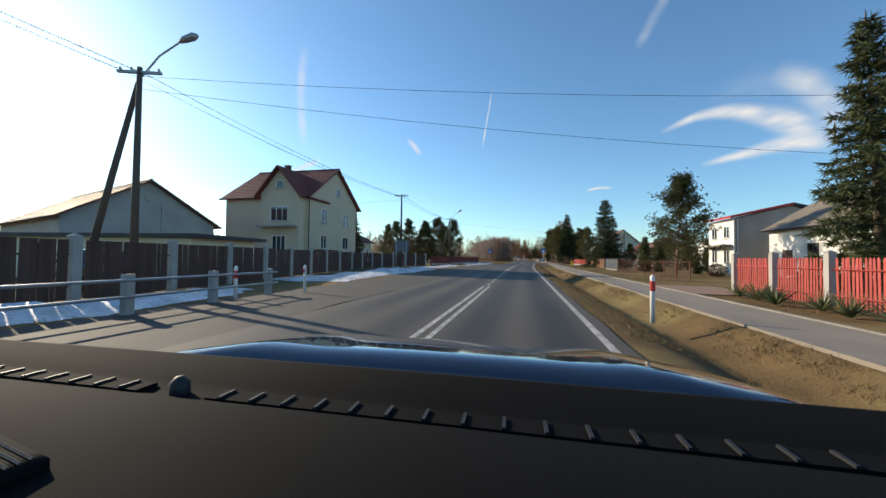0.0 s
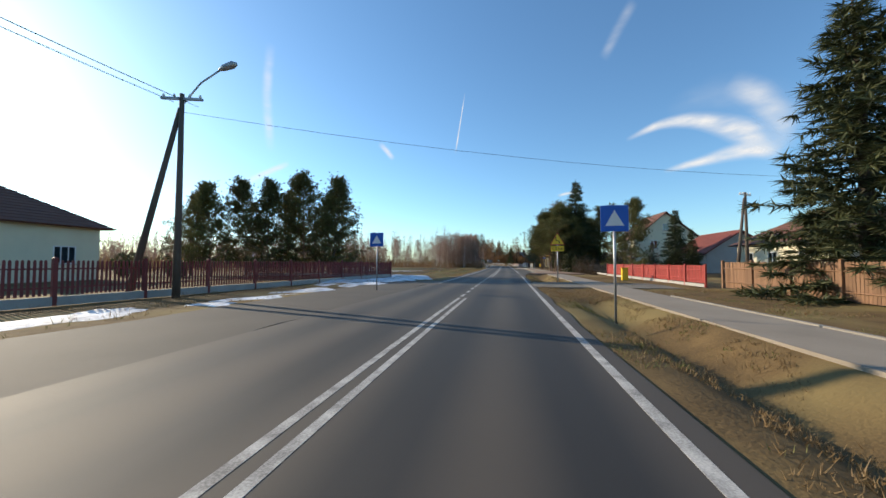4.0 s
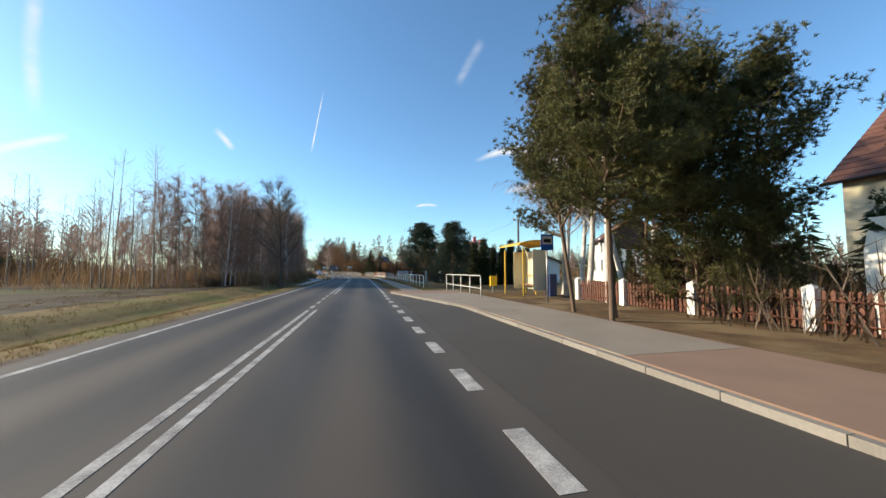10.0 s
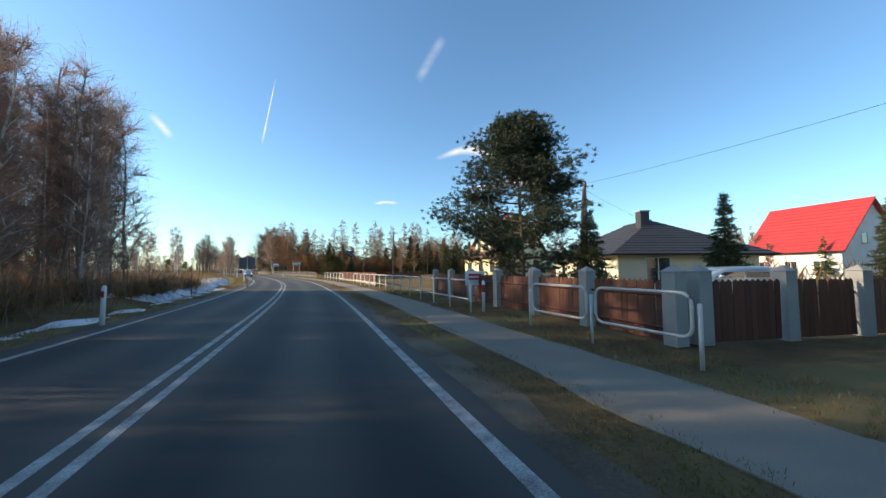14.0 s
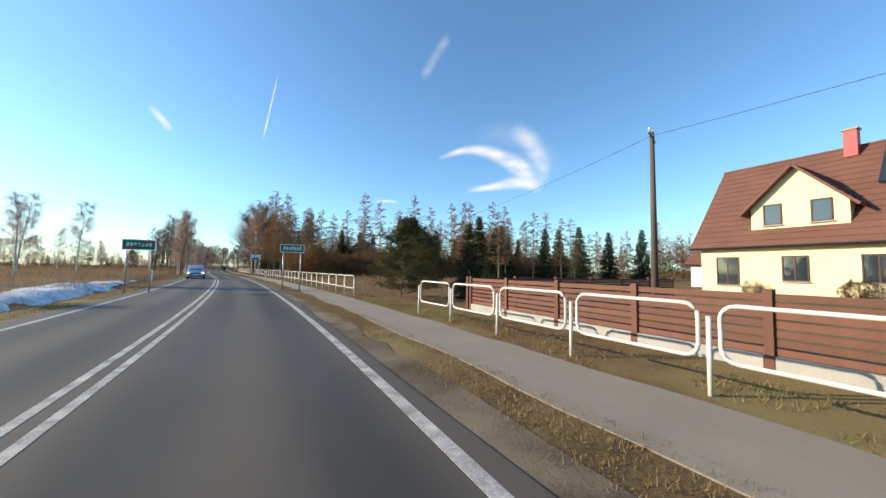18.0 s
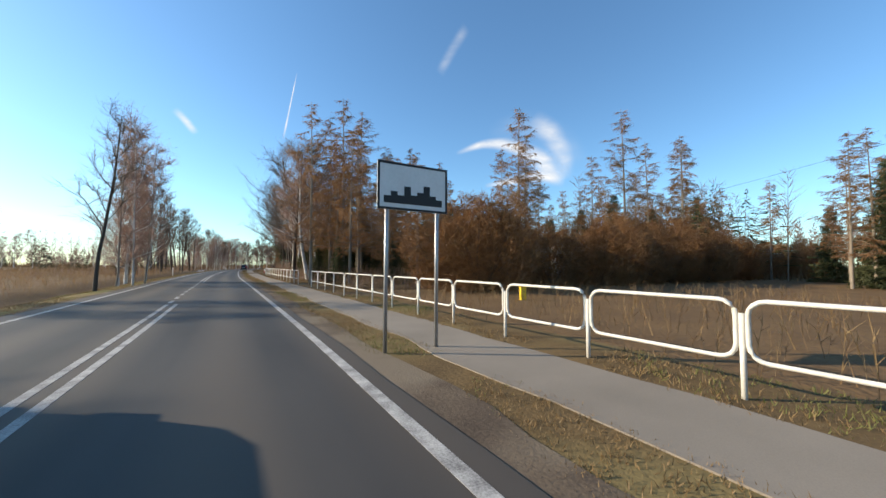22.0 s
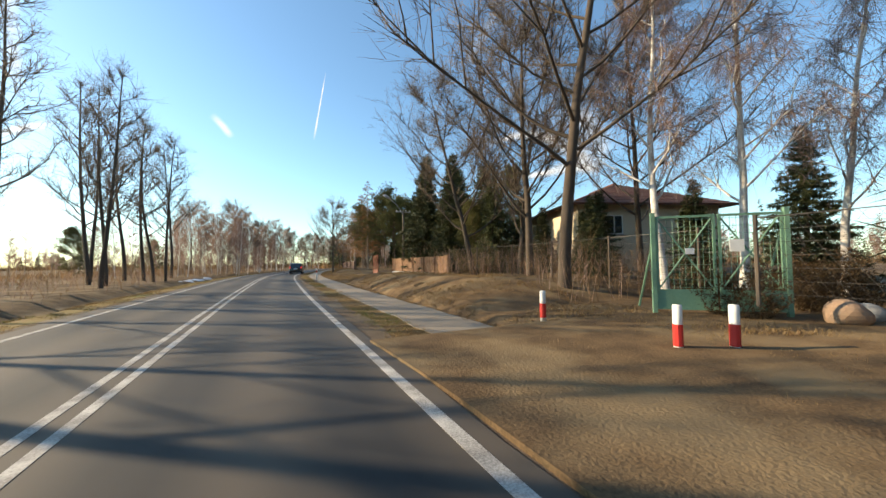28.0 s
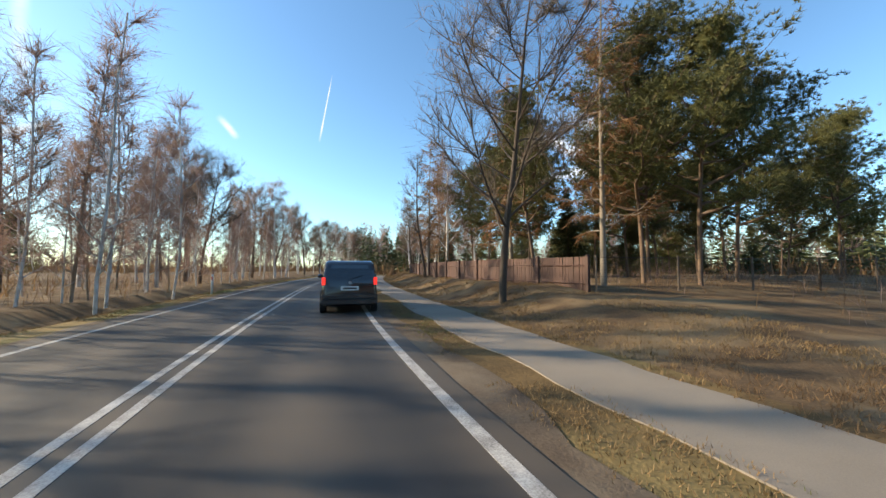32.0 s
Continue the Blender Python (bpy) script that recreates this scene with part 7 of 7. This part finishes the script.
# ---- signs further on ----
panel_sign("billboard", "dark grey back of a road sign on a post", 33.4, 190.6, 168, 1.35, 1.1, 1.55, WHITE, SIGN_BACK, 1)
s, p = panel_sign("place_sign", "green place name sign with white lettering on two posts", 42.1, 219.0, -5, 1.35, 0.5, 2.35, SIGN_GREEN, rim=WHITE)
bars(p, [(-0.5 + 0.15 * k, 2.5, -0.4 + 0.15 * k, 2.69 if k % 3 else 2.74) for k in range(7)], WHITE)
s, p = panel_sign("place_sign", "green place name sign struck through in red on two posts", 34.9, 219.5, -3, 1.35, 0.55, 2.2, SIGN_GREEN, rim=WHITE)
bars(p, [(-0.5 + 0.15 * k, 2.4, -0.4 + 0.15 * k, 2.58) for k in range(7)], WHITE)
part("strike", Geo().tube([(-0.62, -0.022, 2.24), (0.62, -0.022, 2.7)], 0.03, 4).mesh("strike", RED), p)
s, p = panel_sign("town_sign", "white town boundary sign with a black skyline on two posts", 41.9, 248.1, 0, 1.3, 0.8, 2.35, WHITE, rim=INK)
sk = Geo()
for k in range(9):
    x = -0.54 + k * 0.12
    hh = (0.12, 0.2, 0.14, 0.3, 0.16, 0.22, 0.34, 0.18, 0.12)[k]
    sk.add([(x, -0.019, 2.46), (x + 0.12, -0.019, 2.46), (x + 0.12, -0.019, 2.46 + hh), (x, -0.019, 2.46 + hh), (x, -0.0125, 2.46), (x + 0.12, -0.0125, 2.46), (x + 0.12, -0.0125, 2.46 + hh), (x, -0.0125, 2.46 + hh)], [(0, 1, 2, 3), (7, 6, 5, 4), (0, 4, 5, 1), (1, 5, 6, 2), (2, 6, 7, 3), (3, 7, 4, 0)])
part("skyline", sk.mesh("skyline", INK), p)

# ---- the wood: gate, fences and house ----
def double_gate(x, y, turn, leaf, height, mat, label):
    g = thing("metal_gate", label, "gate", x, y, 0.05, turn)
    for u in (-leaf - 0.06, leaf + 0.06):
        part("post", Geo().box(u - 0.05, -0.05, -0.2, u + 0.05, 0.05, height + 0.1).mesh("gate_post", mat), g)
    for sx in (-1, 1):
        x0, x1 = sorted((sx * 0.03, sx * leaf))
        lf = part("leaf", Geo().box(x0, -0.025, 0.08, x0 + 0.06, 0.025, height).box(x1 - 0.06, -0.025, 0.08, x1, 0.025, height).box(x0 + 0.06, -0.025, height - 0.06, x1 - 0.06, 0.025, height).box(x0 + 0.06, -0.025, 0.08, x1 - 0.06, 0.025, 0.14).mesh("leaf_frame", mat), g)
        part("sheet", Geo().box(x0 + 0.06, -0.012, 0.14, x1 - 0.06, 0.012, 0.6).mesh("sheet", mat), lf)
        part("brace", Geo().tube([(x0 + 0.05, 0, 0.62), (x1 - 0.05, 0, height - 0.06)], 0.022, 5).tube([(x1 - 0.05, 0.03, 0.62), (x0 + 0.05, 0.03, height - 0.06)], 0.022, 5).mesh("brace", mat), lf)
        net = Geo()
        for k in range(9):
            xx = x0 + 0.06 + (x1 - x0 - 0.12) * (k + 0.5) / 9
            net.tube([(xx, 0.015, 0.6), (xx, 0.015, height - 0.06)], 0.006, 3)
        for k in range(10):
            zz = 0.65 + (height - 0.75) * k / 9
            net.tube([(x0 + 0.06, 0.015, zz), (x1 - 0.06, 0.015, zz)], 0.006, 3)
        part("net", net.mesh("net", mat), lf)
    return g


gt = double_gate(46.0, 319.5, -42, 1.35, 2.5, GREEN_PAINT, "pale green steel double gate with mesh and diagonal braces")
for u in (-1.35, 1.35):
    part("stay", Geo().tube([(u, 0.05, 2.1), (u * 1.1, 1.4, 0)], 0.03, 5).mesh("stay", GREEN_PAINT), gt)
part("notice", Geo().box(0.25, -0.045, 1.55, 0.55, -0.03, 1.85).mesh("notice", WHITE), gt)
part("notice", Geo().box(-0.7, -0.045, 1.5, -0.5, -0.03, 1.65).mesh("notice", WHITE), gt)
for x, y, r, mat, lab in ((46.9, 317.6, 0.38, STONE, "large orange-brown boulder beside the gate"), (48.0, 317.6, 0.27, CONCRETE, "pale stone block beside the gate")):
    bm = bmesh.new()
    bmesh.ops.create_icosphere(bm, subdivisions=3, radius=r)
    for v in bm.verts:
        v.co *= 1 + 0.25 * noise.noise(v.co * 2.2 + Vector((x, y, 0)))
        v.co.z *= 0.85
    me = bpy.data.meshes.new("boulder")
    bm.to_mesh(me)
    bm.free()
    me.materials.append(mat)
    ob = tagged(new("boulder", me), lab, "boulder")
    ob.matrix_basis = pose(x, y, r * 0.62)
mesh_fence("wire_fence", "tall rusty wire mesh fence on wooden posts along the wood", [(45.4, 298), (45.6, 310), (45.3, 318.4)], 1.7, 3.0, WOOD_POLE, 0.6)
mesh_fence("wire_fence", "tall rusty wire mesh fence on wooden posts along the wood", [(47.2, 320.6), (47.3, 330), (46.4, 336)], 1.7, 3.0, WOOD_POLE, 0.6)
slat_fence("plank_fence", "weathered brown upright plank fence on a grassy bank", [(46.4, 336.3), (46.6, 343), (46.2, 349.3)], 1.4, FENCE_WOOD, 0.1, 0.015, 2.4, FENCE_WOOD, 0.1, None, 0.12, False, True, 0.5)
double_gate(45.8, 355.2, 85, 1.75, 2.3, RUST, "rusty red iron gate with vertical bars")
slat_fence("plank_fence", "dark brown upright plank fence on a bank", [(45.6, 368.0), (45.2, 375), (46.4, 386), (49.5, 400)], 1.45, FENCE_BROWN, 0.12, 0.012, 2.5, FENCE_BROWN, 0.12, None, 0.15, False, True, 0.35)
mesh_fence("wire_fence", "wire mesh fence with wooden posts before a pine wood", [(45.8, 367.8), (56, 365.5), (72, 362), (90, 358)], 1.5, 3.0, WOOD_POLE, 0.3)
h28 = house("forest_villa", "pale villa with a low brown hipped roof in the wood", 60.5, 335.5, 70, 12, 10, 5.6, 7.6, BEIGE, ROOF_BROWN, 4.0, 0.8)
wins(h28, "b", 12, 10, [(-4, 3.3, 1.2, 1.3, 1), (0, 3.3, 1.8, 1.3, 1), (4, 3.3, 1.2, 1.3, 1), (-4, 0.8, 1.2, 1.3, 1), (2, 0.8, 1.2, 1.3, 1)])
wins(h28, "l", 12, 10, [(-2.5, 3.3, 1.2, 1.3, 1), (2.5, 3.3, 1.2, 1.3, 1)])

# ---- vehicles on the road ----
car("hatchback", "black compact car with lit red tail lamps on the road", 37.6, 371.2, -7, CAR_DARK, 3.95, 1.7, 1.6)
car("oncoming_car", "pale silver car with lit headlamps in the opposite lane", 35.7, 246.2, 182, CAR_PALE, 4.2, 1.72, 1.5)

# ---- grass, undergrowth and far woods ----
TUFTS = [DRY, GREEN_BLADE]
grass_band("short dry grass tufts on the verge", s_of(0), s_of(84), 3.4, 6.25, 75, 0.1, TUFTS, 301)
grass_band("dry lawn grass beyond the footpath", s_of(2), s_of(84), 8.3, 12.5, 32, 0.08, TUFTS, 302)
grass_band("short grass between road and footpath", s_of(134), s_of(420), 3.65, 4.7, 150, 0.075, TUFTS, 303)
grass_band("yellow grass on the verge", s_of(84), s_of(420), -5.8, -3.4, 50, 0.1, TUFTS, 304)
grass_band("dry grass behind the footpath", s_of(134), s_of(262), 5.98, 7.6, 60, 0.11, TUFTS, 305)
grass_band("dry grass and leaves on the bank", s_of(262), s_of(420), 6.0, 11.5, 55, 0.12, [DRY, BRUSH], 306)
grass_band("coarse dry grass in the field", s_of(86), s_of(150), -14, -5.6, 18, 0.12, TUFTS, 307)
grass_band("dry grass on the verge", s_of(2), s_of(84), -12, -7.4, 4, 0.12, TUFTS, 308)
brush_band("tall dry weeds in the meadow", s_of(196), s_of(330), -34, -6.6, 3.2, 1.0, [BRUSH, DRY], 309, "dry_meadow")
grass_band("dry stalks standing in the old snow", s_of(176), s_of(232), -9.5, -5.6, 9, 0.34, TUFTS, 336, 4, 0.006)
grass_band("dry stalks standing in the old snow", s_of(16), s_of(86), -12.5, -7.6, 5, 0.25, TUFTS, 337, 4, 0.006)
brush_band("tall brown reeds beyond the field", s_of(84), s_of(150), -75, -31, 2.2, 1.3, [BRUSH, DRY], 335, "dry_meadow", 0.016)
brush_band("dry brown brush at the foot of the birches", s_of(144), s_of(194), -16, -6.4, 12, 2.3, [BRUSH, TWIG], 310)
brush_band("tall dry weeds behind the rail", s_of(208), s_of(266), 7.4, 26, 4, 0.9, [BRUSH, DRY], 311, "dry_meadow")
brush_band("bare brown brush at the edge of the wood", s_of(262), s_of(300), 7.4, 18, 6, 1.6, [BRUSH, TWIG], 312)
brush_band("bare brush along the wire fence", s_of(298), s_of(315), 8.5, 22, 6, 1.9, [BRUSH, TWIG], 313)
brush_band("bare brush along the wire fence", s_of(322.5), s_of(338), 10.5, 24, 7, 2.1, [BRUSH, TWIG], 314)
brush_band("bare brush under roadside trees", s_of(296), s_of(420), -22, -7.0, 3.2, 1.3, [BRUSH, TWIG], 315)
brush_band("bare brush in the pine wood", s_of(362), s_of(420), 13, 40, 1.6, 1.1, [BRUSH, TWIG], 316)
WOODS = [TWIG, BARK_GREY, NEEDLE_DARK, BRUSH]
far_belt("distant line of bare birches beyond the field", [(-190, 120), (-100, 170), (-48, 192), (-12, 205)], 2.0, 9, 10, 17, WOODS, 321, 0.06, "far_woodland", 6.0, 0.06)
far_belt("distant low woodland on the horizon", [(-300, 160), (-280, 330), (-170, 440), (-80, 520), (-10, 560)], 1.1, 10, 7, 12, WOODS, 322, 0.2)
far_belt("distant mixed woodland on the horizon", [(110, -60), (165, 60), (170, 160), (160, 250), (165, 330), (150, 430), (140, 540)], 1.4, 9, 10, 17, WOODS, 323, 0.3)
far_belt("bare roadside woodland in the distance", [(-10, 470), (35, 500), (70, 540), (110, 520)], 0.9, 9, 8, 13, WOODS, 324, 0.15)
far_belt("orange-brown larch wood behind the meadow", [(92, 266), (98, 272), (106, 280), (116, 300)], 2.6, 6, 11, 18, [LARCH, BARK_GREY, NEEDLE_DARK, BRUSH], 325, 0.25, "larch_wood", 1.6, 0.026)
far_belt("orange-brown larch wood", [(60, 284), (66, 300), (64, 318)], 1.2, 5, 12, 17, [LARCH, BARK_GREY, NEEDLE_DARK, BRUSH], 326, 0.35, "larch_wood", 1.6, 0.022)
far_belt("bare trees behind gardens", [(70, 84), (80, 110), (90, 140), (100, 190)], 0.5, 6, 6, 10, WOODS, 327, 0.35)
far_belt("thin bare wood beyond the gardens", [(-74, 70), (-82, 110), (-62, 150), (-36, 166)], 0.9, 7, 7, 11, WOODS, 328, 0.12, "far_woodland", 3.6, 0.05)
far_belt("dense young birch wood behind the thicket", [(-14, 160), (4, 168), (14, 176), (20, 184)], 2.2, 3.5, 10, 15, WOODS, 329, 0.0, "birch_wood", 2.5, 0.014)
far_belt("birches behind the roadside thicket", [(10, 150), (14, 160), (20, 172)], 1.5, 2.5, 9, 13, WOODS, 330, 0.0, "birch_wood", 2.5, 0.012)
far_belt("dark pine wood behind a wire fence", [(104, 352), (100, 380), (84, 406), (64, 424), (58, 450)], 1.6, 5, 8, 13, WOODS, 331, 0.75)
far_belt("gardens and trees beyond the pines", [(44, 100), (46, 112), (46, 122)], 1.3, 1.6, 4, 7, [BRUSH, BARK_GREY, NEEDLE_DARK, BRUSH], 332, 0.5, "garden_trees", 2.2, 0.03)
far_belt("bare wood beyond the meadow", [(-60, 300), (-20, 330), (5, 360), (8, 400)], 1.1, 6, 6, 10, WOODS, 333, 0.1, "far_woodland", 1.4, 0.022)
# brush added to darken the space that the pine crowns shade
brush_band("thick brush added to deepen the shade beneath the pines", s_of(95), s_of(120), 11.0, 18, 14, 2.2, [HEDGE, TWIG_GREY], 334, "undergrowth", 0.02)
# ---- wisps of cloud and a vapour trail, far away ----
CLOUD = bpy.data.materials.new("thin_cloud")
CLOUD.use_nodes = True
cn = CLOUD.node_tree
cn.nodes.remove(cn.nodes["Principled BSDF"])
c_out, c_mix, c_clear, c_white = cn.nodes["Material Output"], cn.nodes.new("ShaderNodeMixShader"), cn.nodes.new("ShaderNodeBsdfTransparent"), cn.nodes.new("ShaderNodeEmission")
c_white.inputs[0].default_value, c_white.inputs[1].default_value = (1.0, 0.98, 0.95, 1), 0.62
c_at, c_no, c_tc, c_mul = cn.nodes.new("ShaderNodeAttribute"), cn.nodes.new("ShaderNodeTexNoise"), cn.nodes.new("ShaderNodeTexCoord"), cn.nodes.new("ShaderNodeMath")
c_at.attribute_name, c_mul.operation, c_mul.use_clamp = "soft", "MULTIPLY", True
c_no.inputs["Scale"].default_value, c_no.inputs["Detail"].default_value = 0.0042, 7
cn.links.new(c_at.outputs["Fac"], c_mul.inputs[0])
c_map, c_rng = cn.nodes.new("ShaderNodeMapping"), cn.nodes.new("ShaderNodeMapRange")
c_map.inputs["Scale"].default_value, c_map.inputs["Rotation"].default_value = (1.0, 1.0, 2.6), (0.0, 0.5, 0.3)
c_rng.inputs[1].default_value, c_rng.inputs[2].default_value, c_rng.inputs[3].default_value = 0.32, 0.68, 0.42
cn.links.new(c_tc.outputs["Object"], c_map.inputs["Vector"])
cn.links.new(c_map.outputs[0], c_no.inputs["Vector"])
cn.links.new(c_no.outputs["Fac"], c_rng.inputs[0])
cn.links.new(c_rng.outputs[0], c_mul.inputs[1])
cn.links.new(c_mul.outputs[0], c_mix.inputs[0])
cn.links.new(c_clear.outputs[0], c_mix.inputs[1])
cn.links.new(c_white.outputs[0], c_mix.inputs[2])
cn.links.new(c_mix.outputs[0], c_out.inputs["Surface"])


def wisp(name, label, rows, wide, strength):
    """A soft ribbon of cloud through (azimuth, elevation) degrees, four kilometres off; wide: half width in degrees, or one for each row."""
    pts = catmull(np.array(rows, float), 0.35)
    widths = np.interp(np.linspace(0, 1, len(pts)), np.linspace(0, 1, len(rows)), wide if hasattr(wide, "__len__") else [wide] * len(rows))
    v, f, soft = [], [], []
    cols = 9
    for i, (az, el) in enumerate(pts):
        a, b = pts[max(0, i - 1)], pts[min(len(pts) - 1, i + 1)]
        d = (b - a) / (np.linalg.norm(b - a) + 1e-9)
        end = min(1.0, 5.0 * min(i, len(pts) - 1 - i) / len(pts))
        for k in range(cols):
            u = -1 + 2 * k / (cols - 1)
            A, E = radians(az - d[1] * widths[i] * u), radians(el + d[0] * widths[i] * u)
            v.append((25 + 4200 * math.cos(E) * math.sin(A), 180 + 4200 * math.cos(E) * math.cos(A), 4200 * math.sin(E)))
            soft.append(strength * end * (1 - u * u) ** 2)
    for i in range(len(pts) - 1):
        for k in range(cols - 1):
            f.append((i * cols + k, i * cols + k + 1, (i + 1) * cols + k + 1, (i + 1) * cols + k))
    me = mesh_of(name, v, f, CLOUD)
    me.attributes.new("soft", "FLOAT", "POINT").data.foreach_set("value", np.array(soft, dtype=np.float32))
    ob = tagged(new(name, me), label, "cloud", kind="structure")
    ob.visible_shadow = False


wisp("vapour_trail", "thin white vapour trail in a blue sky", [(5.5, 27.4), (4.7, 23.2), (3.8, 18.2)], [0.08, 0.12, 0.22], 1.25)
wisp("cloud", "curved white wisp of high cloud", [(30.7, 18.1), (35.5, 19.4), (40.1, 18.8), (44.6, 16.3), (47.8, 13.5)], [0.4, 0.8, 1.3, 1.9, 1.5], 1.1)
wisp("cloud", "low white wisp of high cloud", [(35.4, 13.0), (40.0, 13.7), (44.5, 14.2), (48.1, 13.2)], [0.4, 0.8, 1.3, 1.3], 1.15)
wisp("cloud", "faint rising plume of high cloud", [(43.0, 22.8), (46.0, 20.2), (47.8, 16.5), (48.2, 13.4)], [1.7, 2.0, 1.8, 1.2], 0.6)
wisp("cloud", "thin spreading veil of high cloud", [(36.0, 21.0), (42.0, 21.6), (47.0, 19.0), (51.0, 15.0)], [1.6, 2.6, 3.0, 1.6], 0.12)
wisp("cloud", "faint streak of high cloud", [(32.5, 35.2), (30.3, 32.7), (27.8, 29.3)], 1.0, 0.28)
wisp("cloud", "small faint streak of cloud", [(-9.3, 19.6), (-8.1, 18.6), (-6.8, 17.1)], 0.6, 0.8)
wisp("cloud", "long faint streak of cloud", [(-29.5, 11.5), (-26.6, 13.4), (-23.2, 15.3)], 0.6, 0.8)
wisp("cloud", "small flat streak of cloud", [(20.6, 10.8), (22.5, 11.1), (24.6, 11.0)], 0.3, 1.0)
wisp("cloud", "tall faint streak of cloud", [(-26.3, 31.0), (-26.6, 24.4), (-25.9, 16.5)], 0.9, 0.5)

# ---- the front of the car that carries the camera, as it stands at the start ----
own = thing("car_front", "dark blue car front with bonnet and black dashboard", "car", -0.2, 0.0, 0.0, -9.0)


def sheet(rows, thick, name, mat):
    """A curved panel through rows of points, with thickness downward."""
    n, m = len(rows[0]), len(rows)
    top = [p for r in rows for p in r]
    v = top + [(x, y, z - thick) for x, y, z in top]
    k = n * m
    f = [(i * n + j, i * n + j + 1, (i + 1) * n + j + 1, (i + 1) * n + j) for i in range(m - 1) for j in range(n - 1)]
    f += [tuple(q + k for q in a[::-1]) for a in f]
    edge = [j for j in range(n)] + [i * n + n - 1 for i in range(1, m)] + [(m - 1) * n + j for j in range(n - 2, -1, -1)] + [i * n for i in range(m - 2, 0, -1)]
    f += [(edge[(i + 1) % len(edge)], edge[i], edge[i] + k, edge[(i + 1) % len(edge)] + k) for i in range(len(edge))]
    return mesh_of(name, v, f, mat, None, True)


us = [-1 + 2 * j / 24 for j in range(25)]
hood = [[(0.8 * u * w, y - 0.06 * u * u, z - 0.04 * u ** 4 + 0.012 * math.exp(-((abs(u) - 0.62) / 0.12) ** 2)) for u in us] for y, z, w in ((0.8, 1.125, 1.06), (1.0, 1.11, 1.05), (1.3, 1.065, 1.04), (1.6, 1.0, 1.02), (1.85, 0.93, 0.98), (2.02, 0.83, 0.92))]
part("bonnet", sheet(hood, 0.03, "bonnet", CAR_NAVY), own, "glossy dark blue bonnet")
cowl = [[(0.9 * u, y - 0.06 * u * u, z - 0.02 * u ** 4) for u in us] for y, z in ((0.58, 1.15), (0.64, 1.12), (0.72, 1.105), (0.785, 1.11))]
part("cowl", sheet(cowl, 0.05, "cowl", BLACK), own, "black plastic scuttle panel")
dash = [[(1.05 * u, y - 0.05 * u * u, z + 0.012 * u * u) for u in us] for y, z in ((0.06, 1.1), (0.09, 1.15), (0.16, 1.178), (0.3, 1.19), (0.38, 1.2), (0.42, 1.186), (0.46, 1.19), (0.51, 1.212), (0.55, 1.2), (0.57, 1.16))]
dsh = part("dashboard", sheet(dash, 0.08, "dashboard", DASH), own, "grained black dashboard top")
for x0, x1 in ((-0.62, -0.3), (-0.19, 0.62)):
    part("defroster_slot", Geo().box(x0, 0.405, 1.15, x1, 0.435, 1.194).mesh("defroster_slot", DASH), dsh)
    for k in range(int((x1 - x0) / 0.045)):
        part("vent_fin", Geo().box(x0 + 0.02 + k * 0.045, 0.405, 1.15, x0 + 0.024 + k * 0.045, 0.432, 1.197).mesh("vent_fin", INK), dsh)
part("sensor", Geo().tube([(-0.245, 0.42, 1.17), (-0.245, 0.42, 1.204), (-0.245, 0.42, 1.212)], [0.013, 0.012, 0.005], 10).mesh("sensor", BLACK, True), dsh, "small black sunlight sensor")
cover = [[(-0.5 + 0.3 * u - 0.1 * (0.34 - y), y - 0.05 * u, 1.196 + 0.004 * math.sin(math.pi * u)) for u in [j / 12 for j in range(13)]] for y in (0.2, 0.24, 0.28, 0.31)]
spk = part("speaker_cover", sheet(cover, 0.012, "speaker_cover", DASH), dsh, "ribbed black speaker cover")
for k in range(14):
    yy = 0.205 + k * 0.0075
    part("rib", Geo().tube([(-0.5 + 0.3 * u - 0.1 * (0.34 - yy), yy - 0.05 * u, 1.197 + 0.004 * math.sin(math.pi * u)) for u in (0.03, 0.35, 0.65, 0.97)], 0.0016, 4).mesh("rib", BLACK), spk)
shell = Geo()
loft(shell, [ring(0.0, 1.66, 0.22, 0.95, 0.1), ring(0.6, 1.68, 0.22, 0.98, 0.1), ring(1.4, 1.64, 0.24, 0.88, 0.1), ring(1.95, 1.5, 0.28, 0.7, 0.1), ring(2.1, 1.3, 0.34, 0.58, 0.08)])
part("body", shell.mesh("car_front_body", CAR_NAVY, True), own, "dark blue wings and bumper")
for sx in (-1, 1):
    wheel(own, sx * 0.74, 1.35)
